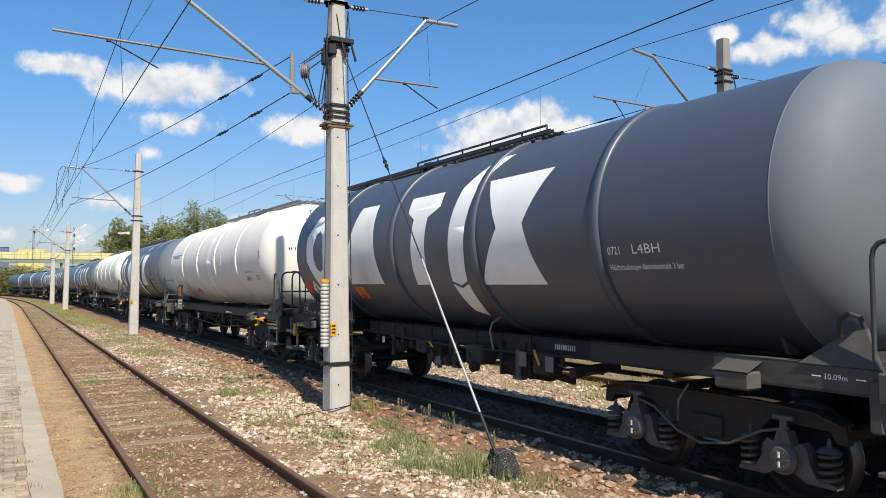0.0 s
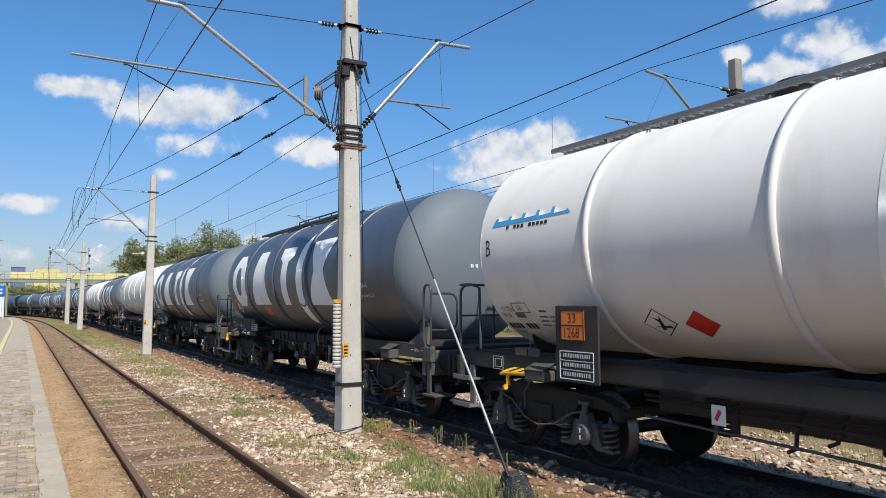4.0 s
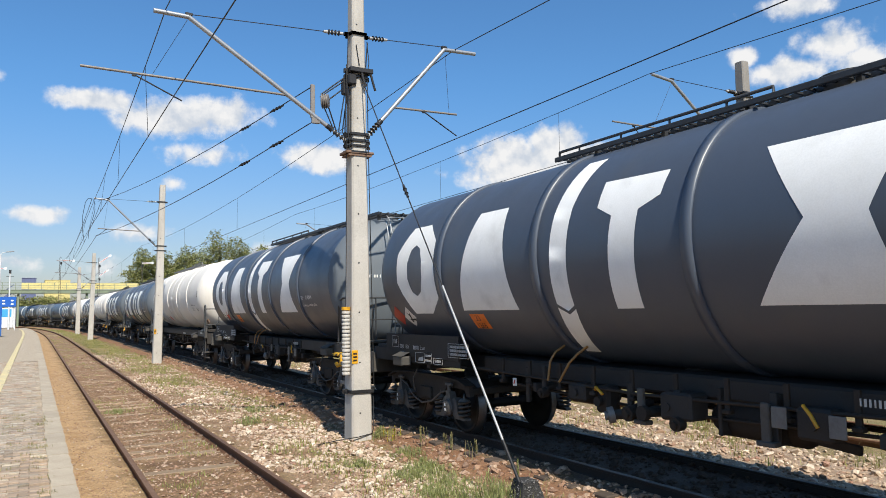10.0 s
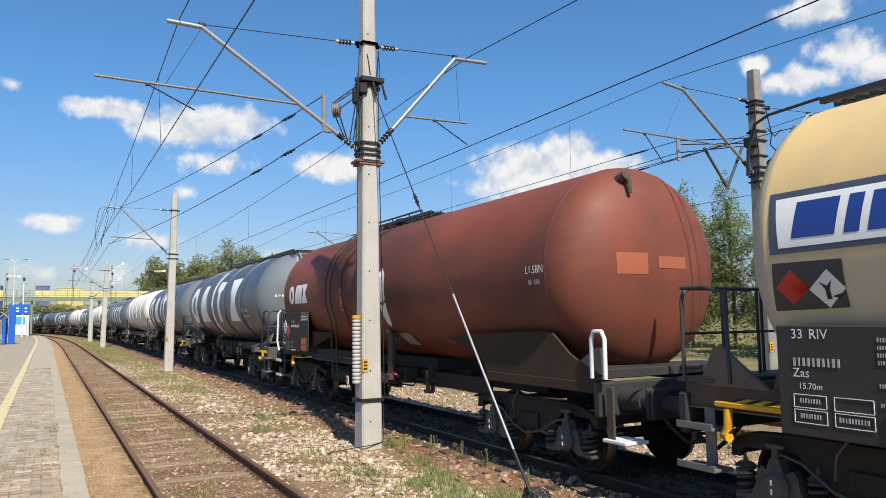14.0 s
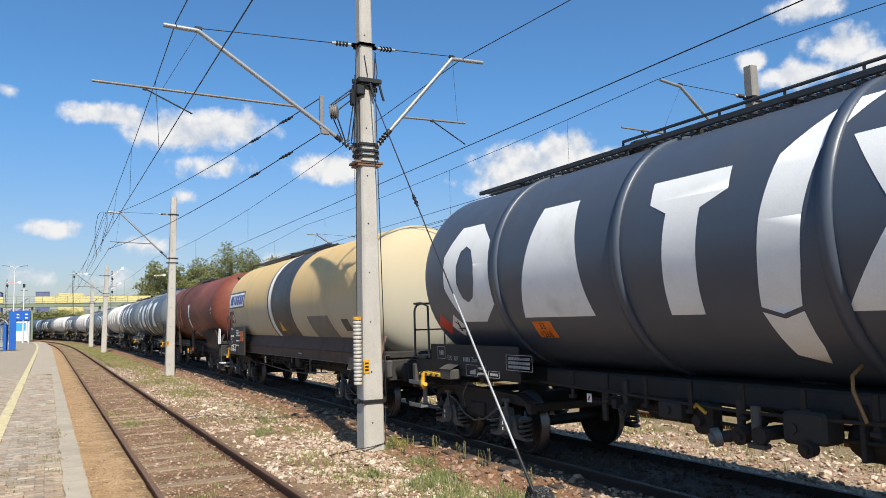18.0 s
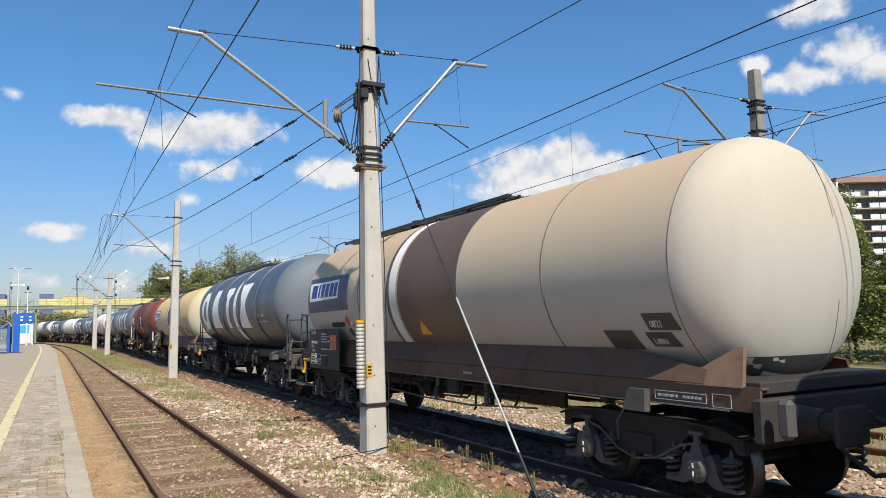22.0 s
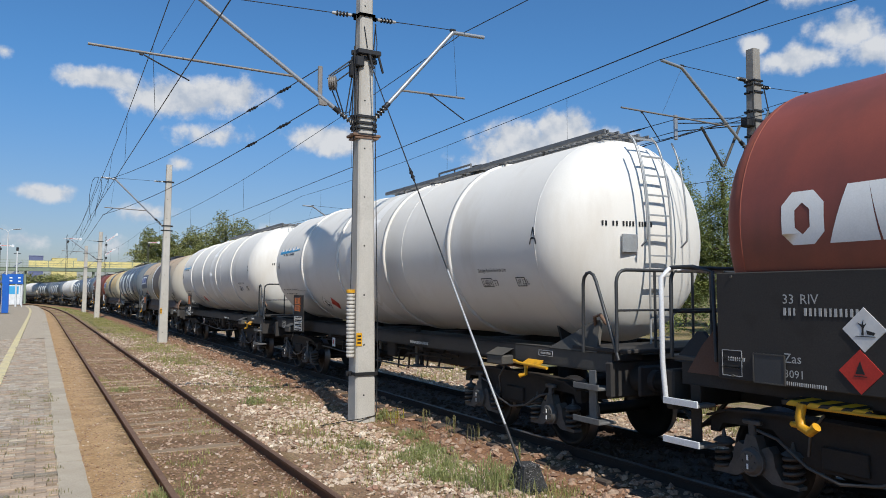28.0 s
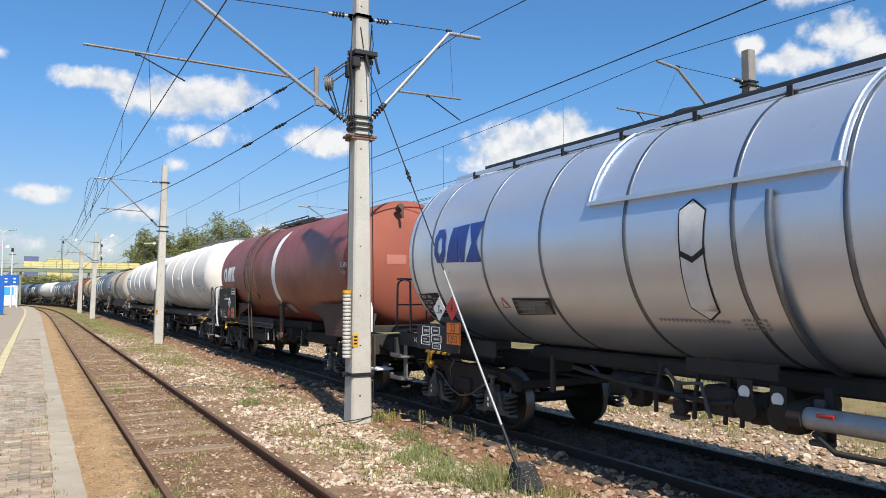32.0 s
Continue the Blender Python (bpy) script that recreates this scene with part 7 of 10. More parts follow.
def drawgear(w, half, mat, ends=(0.0, 0.0)):
    """Headstocks, buffers, hooks, hoses at both ends."""
    for s in (1, -1):
        y = s * (half - 0.62 + (-ends[0] if s > 0 else ends[1]))
        part("headstock", Build().box((0, y - s * 0.06, 1.06), (2.6, 0.12, 0.42), ch=0.02), MAT[mat], w)
        for x in (-0.875, 0.875):
            b = Build()
            b.cyl((x, y, 1.06), (x, y + s * 0.34, 1.06), 0.15, 16, 0.125).cyl((x, y + s * 0.34, 1.06), (x, y + s * 0.56, 1.06), 0.095, 14)
            b.box((x, y + s * 0.59, 1.06), (0.48, 0.05, 0.36), ch=0.05)
            part("buffer", b, MAT["under"], w, "black buffer with a wide head")
        part("draw_hook", Build().box((0, y + s * 0.12, 1.04), (0.06, 0.3, 0.12), ch=0.02).tube([(0, y + s * 0.28, 1.02), (0, y + s * 0.42, 0.98), (0, y + s * 0.6, 0.92)], 0.03), MAT["under"], w)
        part("brake_hose", Build().tube([(-0.32, y, 0.86), (-0.32, y + s * 0.15, 0.7), (-0.28, y + s * 0.4, 0.52), (-0.2, y + s * 0.62, 0.58)], 0.025, 6), MAT["tar"], w, "black rubber brake hose")


def solebars(w, half, mat, z=1.25, h=0.24, x=1.22, free=None, ends=(0.0, 0.0), gap=None):
    e, back = half - 0.68 - ends[0], half - 0.68 + ends[1]
    runs = [(-back, e, mat)]
    runs = [(a, c, mat) for a, c in free] if free else runs
    # grey tail, black rest: sunlit end and shaded middle put into the materials
    runs = [(-back, -5.35, "grey_frame"), (-5.35, e, mat)] if TAIL["now"] else runs
    if gap and not free:
        runs = [(-back, -5.3, mat), (-5.3, -gap, "under"), (gap, e, "under")]
    for s in (-1, 1):
        for y0, y1, mt in runs:
            b = Build()
            c, l = (y0 + y1) / 2, y1 - y0
            b.box((s * x, c, z), (0.03, l, h), ch=0.004)
            b.box((s * (x - 0.05), c, z + h / 2 - 0.01), (0.13, l, 0.02)).box((s * (x - 0.05), c, z - h / 2 + 0.01), (0.13, l, 0.02))
            part("solebar", b, MAT[mt], w)
    for y0, y1 in ((gap, half - 0.7), (-half + 0.7, -gap)) if gap else ((-half + 0.7, half - 0.7),):
        part("centre_sill", Build().box((0, (y0 + y1) / 2, 0.99 if free else 1.12), (0.5, y1 - y0, 0.26 if free else 0.3), ch=0.02), MAT["under"], w)
    for k in range(5):
        y = -half * 0.62 + k * half * 0.31
        if not gap or abs(y) > gap:
            part("cross_bearer", Build().box((0, y, 1.02 if free else 1.16), (0.9 if free else 2.4, 0.14, 0.2), ch=0.01), MAT["under"], w)


def saddle(w, y, r, zc, mat, s, braced=True):
    """Cradle under the tank's end: a bent plate with gussets."""
    pts = [(-0.7, 1.36)] + [(r * 1.004 * math.cos(a), zc + r * 1.004 * math.sin(a)) for a in [math.pi + 1.0 + (math.pi - 2.0) * k / 12 for k in range(13)]] + [(0.7, 1.36)]
    b = Build()
    b.prism(pts, "y", y - 0.02, y + 0.02)
    mat = "rust_frame" if mat == "dark_rust" else mat
    part("saddle", b, MAT[mat], w, "welded tank cradle")
    ya, yi, yo, za = GUSSET["now"]
    for sx in (-1,) if braced else ():
        g = Build()
        e = -s
        g.add([(sx * 1.25, e * yo, 1.36), (sx * 1.25, e * yi, 1.36), (sx * 1.10, e * (ya - 0.08), za), (sx * 1.10, e * ya, za),
               (sx * 1.20, e * yo, 1.36), (sx * 1.20, e * yi, 1.36), (sx * 1.05, e * (ya - 0.08), za), (sx * 1.05, e * ya, za)],
              [(0, 1, 2, 3), (7, 6, 5, 4), (0, 3, 7, 4), (1, 5, 6, 2), (3, 2, 6, 7)])
        part("gusset", g, MAT["grey_frame" if TAIL["now"] and e < 0 else mat], w, "triangular cradle gusset")


GUSSET = {"now": (6.71, 6.2, 6.9, 1.68)}
TAIL = {"now": False}


def under_gear(w, seed, hang=True, gap=None):
    """Brake cylinder, air tank, rods and pipes between the bogies."""
    rnd = random.Random(seed)
    part("air_reservoir", Build().lathe([(-0.5, 0.0), (-0.47, 0.11), (-0.4, 0.17), (0.4, 0.17), (0.47, 0.11), (0.5, 0.0)], 0.9, 18, xc=-0.3), MAT["under"], w, at=Matrix.Translation((0, 1.5 + rnd.uniform(-0.4, 0.4), 0)))
    part("brake_cylinder", Build().cyl((0.2, -1.2, 0.9), (0.2, -0.6, 0.9), 0.15, 16).cyl((0.2, -0.6, 0.9), (0.2, -0.2, 0.9), 0.04, 8), MAT["under"], w)
    for x, z in ((-0.15, 0.86), (0.35, 0.8), (-0.98, 1.02)) if hang and not gap else ((-0.15, 0.86), (0.35, 0.8)):
        part("brake_rod", Build().tube([(x, -3.3, z), (x, 3.3, z)], 0.02, 6), MAT["bogie"], w)
    part("brake_lever", Build().box((0, 0.4, 0.84), (1.3, 0.08, 0.03), Euler((0, 0, 0.3)).to_matrix()), MAT["bogie"], w)
    part("outlet_pipe", Build().tube([(-0.2, -0.3, 1.35), (-0.2, -0.3, 0.9), (-0.5, -0.3, 0.84), (-1.05, -0.3, 0.86)], 0.055, 10), MAT["under"], w)
    part("valve_cap", Build().cyl((-1.05, -0.3, 0.86), (-1.13, -0.3, 0.86), 0.085, 14), MAT["bogie"], w)
    part("valve_box", Build().box((-0.9, -0.75, 0.98), (0.3, 0.4, 0.3), ch=0.03), MAT["under"], w)
    part("brake_valve", Build().box((-0.85, 0.55, 0.92), (0.22, 0.26, 0.34), ch=0.04).cyl((-0.98, 0.55, 0.9), (-1.04, 0.55, 0.9), 0.06, 10), MAT["bogie"], w)
    if not gap:
        part("brake_pipe", Build().tube([(-1.05, -3.2, 0.98), (-1.05, -1.5, 0.95), (-1.0, -1.2, 0.8), (-1.0, 0.2, 0.78), (-1.05, 0.6, 0.95), (-1.05, 3.2, 0.98)], 0.018, 6), MAT["bogie"], w)
    for x in () if gap else (-0.62, 0.62):
        part("frame_beam", Build().box((x, 0, 0.93), (0.06, 6.8, 0.26), ch=0.01), MAT["under"], w)
    for y in (1.35, 0.95, 0.1, -1.1, -1.55, -2.3, -2.75) if hang and not gap else ():
        z = 0.68 + rnd.uniform(-0.06, 0.14)
        part("drop_pipe", Build().tube([(-0.9, y, 1.12), (-1.02, y + 0.03, 0.95), (-1.02, y + 0.05, z + 0.05), (-0.98, y + 0.16, z)], 0.02, 6).cyl((-1.02, y + 0.03, 0.9), (-1.02, y + 0.03, 0.93), 0.045, 8), MAT["bogie"], w)
    for y in (-0.2, -1.85):
        part("pipe_support", Build().box((-1.02, y, 0.93), (0.05, 0.10, 0.4), ch=0.01).box((-1.0, y, 0.74), (0.12, 0.2, 0.05), ch=0.01), MAT["axle_dust"], w)
    if hang and not gap:
        part("brake_pipe", Build().tube([(-1.08, 3.2, 0.80), (-1.08, 1.2, 0.74), (-1.06, 0.4, 0.70), (-1.06, -1.4, 0.70), (-1.08, -2.2, 0.76), (-1.08, -3.3, 0.82)], 0.016, 6), MAT["axle_dust"], w)
    for y in (2.1, -1.9):
        part("hanger", Build().box((-0.95, y, 0.98), (0.05, 0.08, 0.5), ch=0.008), MAT["under"], w)
    if gap and hang:
        belly_gear(w)
    if gap or not hang:
        return
    part("release_plate", Build().box((-1.18, 2.12, 0.95), (0.01, 0.17, 0.2), ch=0.003), MAT["hazard_white"], w, "white brake release plate with a red lever mark")
    part("release_mark", Build().box((-1.19, 2.12, 0.95), (0.006, 0.04, 0.11), Euler((0.5, 0, 0)).to_matrix()), MAT["hazard_red"], w)


def belly_gear(w):
    """Discharge valves, brake levers and boxes that hang under a tank without a middle frame."""
    part("belly_sill", Build().box((0, 0, 1.18), (1.5, 7.2, 0.25), ch=0.03), MAT["under"], w, "black sill under the tank belly")
    part("sump", Build().cyl((0, -0.35, 1.42), (0, -0.35, 1.05), 0.34, 18, 0.22).cyl((0, -0.35, 1.05), (0, -0.35, 0.98), 0.27, 18), MAT["under"], w)
    part("discharge_pipe", Build().tube([(0, -0.35, 0.9), (-0.5, -0.25, 0.86), (-0.98, 0.1, 0.8), (-1.06, 0.26, 0.77)], 0.06, 10), MAT["under"], w)
    part("discharge_flange", Build().cyl((-1.04, 0.24, 0.78), (-1.1, 0.28, 0.765), 0.1, 16).cyl((-1.1, 0.28, 0.765), (-1.13, 0.30, 0.76), 0.055, 12), MAT["steel_dull"], w, "grey round discharge flange")
    for y, z, l, h in ((0.95, 0.98, 0.34, 0.22), (-0.62, 0.96, 0.26, 0.3), (-2.35, 0.98, 0.36, 0.3)):
        part("valve_box", Build().box((-0.92, y, z), (0.24, l, h), ch=0.03).cyl((-1.03, y, z), (-1.07, y, z), 0.05, 10), MAT["under"], w)
    part("brake_reservoir", Build().lathe([(-0.62, 0.0), (-0.58, 0.14), (-0.48, 0.2), (0.48, 0.2), (0.58, 0.14), (0.62, 0.0)], 0.86, 18, xc=-0.55), MAT["bogie"], w, at=Matrix.Translation((0, -1.5, 0)))
    for y in (-1.85, -1.15):
        part("reservoir_strap", Build().box((-0.62, y, 0.95), (0.44, 0.05, 0.5), ch=0.01), MAT["under"], w)
    for y, z, q in ((-0.04, 0.83, 0.09), (-0.77, 0.80, 0.08), (1.62, 0.92, 0.07)):
        part("drain_valve", Build().cyl((-0.7, y, z + 0.1), (-1.0, y, z + 0.04), 0.05, 10).cyl((-1.0, y, z), (-1.1, y, z - 0.01), q, 14).cyl((-1.1, y, z - 0.01), (-1.13, y, z - 0.015), q * 0.5, 10), MAT["bogie"], w)
        part("valve_stem", Build().box((-0.98, y + 0.05, z + 0.18), (0.07, 0.08, 0.34), ch=0.015), MAT["under"], w)
    part("release_plate", Build().box((-1.12, 2.2, 1.02), (0.012, 0.09, 0.11), ch=0.003), MAT["hazard_white"], w, "white brake plate with a red mark")
    part("release_mark", Build().box((-1.13, 2.2, 1.02), (0.006, 0.02, 0.06), Euler((0.5, 0, 0)).to_matrix()), MAT["hazard_red"], w)
    for y, z, d in ((-2.05, 1.02, 0.2), (-2.62, 1.0, 0.2)):
        part("valve_plate", Build().box((-1.1, y, z), (0.02, 0.16, d), ch=0.006), MAT["steel_dull"], w, "small grey instrument plate")
    part("valve_handle", Build().tube([(-1.1, 0.5, 1.06), (-1.16, 0.42, 1.1), (-1.16, 0.3, 1.02)], 0.018, 6), MAT["yellow"], w, "yellow valve handle")
    part("valve_handle", Build().tube([(-1.1, -2.3, 1.16), (-1.14, -2.4, 1.08), (-1.14, -2.46, 0.98)], 0.018, 6), MAT["yellow"], w, "yellow valve handle")
    for x, z, y0, y1 in ((-1.0, 1.08, 3.4, -3.6), (-0.8, 0.88, 2.6, -3.3), (-0.4, 1.02, 3.2, -3.4), (0.55, 0.95, 3.2, -3.4)):
        part("brake_rod", Build().tube([(x, y0, z + 0.06), (x, (y0 + y1) / 2, z - 0.03), (x, y1, z + 0.05)], 0.02, 6), MAT["bogie"], w)
    for k in range(9):
        y = 2.7 - k * 0.68
        part("rod_hanger", Build().box((-0.98, y, 1.16), (0.035, 0.06, 0.34), ch=0.006).box((-0.98, y, 0.99), (0.09, 0.1, 0.05), ch=0.01), MAT["bogie"], w)
    for x, y, z, turn in ((-0.5, -2.85, 0.92, 0.25), (-0.45, 1.8, 0.96, -0.2)):
        part("brake_beam", Build().box((x, y, z), (1.1, 0.1, 0.12), Euler((0, 0, turn)).to_matrix(), ch=0.01), MAT["under"], w)
    part("brake_lever", Build().box((-0.6, -2.0, 0.78), (0.05, 1.0, 0.09), Euler((0.12, 0, 0.1)).to_matrix(), ch=0.01), MAT["bogie"], w)


def striped_lever(w, y, s):
    b = Build()
    b.box((-1.32, y + s * 0.05, 1.11), (0.05, 0.8, 0.05), ch=0.008)
    b.add([(-1.32, y + 0.4, 1.13), (-1.32, y - 0.3, 1.13), (-1.05, y - 0.35, 1.24), (-1.05, y + 0.15, 1.24), (-1.32, y + 0.4, 1.10), (-1.32, y - 0.3, 1.10), (-1.05, y - 0.35, 1.21), (-1.05, y + 0.15, 1.21)], [(0, 1, 2, 3), (7, 6, 5, 4), (0, 4, 5, 1), (3, 2, 6, 7)])
    part("coupling_cover", b, MAT["stripes"], w, "yellow and black striped lever plate")
    h = y + s * 0.24
    part("tow_hook", Build().tube([(-1.35, h, 1.12), (-1.36, h + s * 0.02, 1.0), (-1.37, h, 0.92), (-1.40, h - s * 0.10, 0.89), (-1.41, h - s * 0.17, 0.95)], 0.042, 8).box((-1.36, h + s * 0.05, 0.93), (0.06, 0.12, 0.05), ch=0.015), MAT["yellow"], w, "yellow tow hook")


def tank_wagon(label, half, pivot, r, zc, y_weld, depth, paint, frame_mat, rings=(), ladder_end=1, deck=(-1.75, 5.4), end_paint=None, decor=None, loops=True, sole_h=0.24, seg=64, gusset=(6.71, 6.2, 6.9, 1.68), free=None, front_depth=None, deck_mat="rail_steel", pale_tail=False, ends=(0.0, 0.0), front_weld=None, sill_gap=None):
    w = thing("tank_wagon", label, "tank wagon", group="train of tank wagons")
    yf = front_weld or y_weld
    n_ring = [yf - k * (yf + y_weld) / 8 for k in range(9)]
    shell = Build().lathe([(y, r) for y in n_ring], zc, seg)
    part("tank_shell", shell, MAT[paint], w)
    for s in (1, -1):
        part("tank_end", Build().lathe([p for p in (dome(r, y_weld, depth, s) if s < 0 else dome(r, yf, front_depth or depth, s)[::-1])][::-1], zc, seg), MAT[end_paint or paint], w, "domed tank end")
        ye = yf if s > 0 else y_weld
        if paint != "cream_paint":
            part("end_seam", Build().lathe([(s * (ye - 0.008), r - 0.003), (s * (ye - 0.006), r + 0.003), (s * (ye + 0.006), r + 0.003), (s * (ye + 0.008), r - 0.003)][::s], zc, seg), MAT["weld_grime" if paint == "beige_paint" else end_paint or paint], w)
        # seam lines over the dome
        d = dome(r, ye, (front_depth or depth) if s > 0 else depth, s)
        pts = []
        for y, q in d:
            x = 0.42
            if q > x + 0.02:
                pts.append((x, y + s * 0.002, zc + math.sqrt(q * q - x * x)))
        low = [(p[0], p[1], 2 * zc - p[2]) for p in pts[::-1]]
        part("dome_seam", Build().tube(pts + low, 0.006, 5), MAT["weld_grime" if paint in ("cream_paint", "beige_paint") else end_paint or paint], w)
    for y, wd, mt, proud in rings:
        part("tank_ring", Build().lathe([(y + wd / 2, r - 0.004), (y + wd / 2, r + proud), (y - wd / 2, r + proud), (y - wd / 2, r - 0.004)][::-1], zc, seg), MAT[mt], w, "raised ring round the tank")
    if deck:
        catwalk(w, deck[0], deck[1], zc + r + 0.045, deck[2] if len(deck) > 2 else None, deck_mat)
        part("dome_cover", Build().cyl((0, (deck[0] + deck[1]) / 2, zc + r - 0.06), (0, (deck[0] + deck[1]) / 2, zc + r + 0.10), 0.28, 18).cyl((0, (deck[0] + deck[1]) / 2, zc + r + 0.10), (0, (deck[0] + deck[1]) / 2, zc + r + 0.14), 0.33, 18), MAT["grey_frame"], w)
    GUSSET["now"], TAIL["now"] = gusset, pale_tail
    DOME["now"] = (r, zc, y_weld, depth)
    solebars(w, half, frame_mat, h=sole_h, free=free, ends=ends, gap=sill_gap)
    drawgear(w, half, "under" if frame_mat == "dark_rust" else frame_mat, ends)
    for s in (1, -1):
        add_bogie(w, s * pivot / 2)
        saddle(w, s * ((yf if s > 0 else y_weld) - 0.35), r, zc, frame_mat, -s, s < 0 or (not sill_gap and not pale_tail))
    under_gear(w, int(half * 100), not free, sill_gap)
    le = ladder_end
    yp = half - 0.72 + ends[1] * 1.3
    part("end_platform", Build().box((0, le * (yp - 0.1 - ends[1] * 0.5), 1.40), (2.5, 0.5 + ends[1], 0.05), ch=0.01), MAT["under" if pale_tail else "grey_frame"], w, "grating end platform")
    handrail_across(w, le * (yp + 0.02), (-1.27, -0.65, 0.0, 0.65, 1.27), 1.4, 2.36)
    part("platform_rail", Build().tube([(-1.27, -6.88, 1.35), (-1.27, -6.89, 2.20), (-1.27, -6.91, 2.28), (-1.27, -6.96, 2.33), (-1.27, -7.02, 2.34), (-1.27, -7.08, 2.31), (-1.27, -7.13, 2.23), (-1.27, -7.51, 1.30)] if ends[1] else [(-1.27, le * (yp + 0.02), 2.36), (-1.29, le * (yp - 0.3), 2.36), (-1.29, le * (yp - 0.55), 2.3), (-1.29, le * (yp - 0.58), 1.4)], 0.021, 8), MAT["rail_steel"], w)
    ladder(w, yf + (front_depth or depth) + 0.08 if le > 0 else -(y_weld + depth + 0.08), zc, r, le)
    steps(w, le, le * (yp - 0.2 if le > 0 else 6.9 if not ends[1] else 7.07), mat="white_panel" if free and not sill_gap else "steel_dull")
    if loops:
        o = -le
        a, c = o * (yp + 0.04), o * (yp + 0.29)
        part("corner_handrail", Build().tube([(-1.27, c - 0.04 * o, 1.1), (-1.29, a, 1.45), (-1.29, a, 2.25), (-1.29, a + 0.015 * o, 2.32), (-1.29, a + 0.055 * o, 2.37), (-1.29, a + 0.11 * o, 2.385), (-1.29, c - 0.10 * o, 2.385), (-1.29, c - 0.05 * o, 2.37), (-1.29, c - 0.012 * o, 2.32), (-1.29, c, 2.25), (-1.29, c, 1.2)], 0.021, 8), MAT["rail_steel"], w, "tall looped corner handrail")
        part("corner_handrail", Build().tube([(-1.28, c, 2.24), (-0.92, c, 2.24), (-0.85, c, 2.22), (-0.80, c, 2.17), (-0.78, c, 2.10), (-0.78, c, 1.76), (-0.80, c, 1.69), (-0.85, c, 1.64), (-0.92, c, 1.62), (-1.28, c, 1.62)], 0.019, 8), MAT["rail_steel"], w)
        part("step", Build().box((-1.14, o * (yp + 0.26), 0.55), (0.38, 0.42, 0.04), ch=0.008), MAT["grey_frame"], w, "grating step")
        part("step_hanger", Build().box((-1.26, o * (yp + 0.17), 0.88), (0.03, 0.12, 0.66), ch=0.006), MAT["grey_frame"], w)
        part("end_bracket", Build().box((-1.27, o * (yp + 0.2), 1.22), (0.1, 0.3, 0.28), ch=0.03), MAT["grey_frame" if pale_tail else frame_mat], w)
    # added black plates close the space between frame and tank ends, as shade
    part("end_deck", Build().box((0, -le * (half - 1.02), 1.36), (2.36, 0.62, 0.12), ch=0.01), MAT["under"], w)
    if decor:
        decor(w, r, zc)
    return w


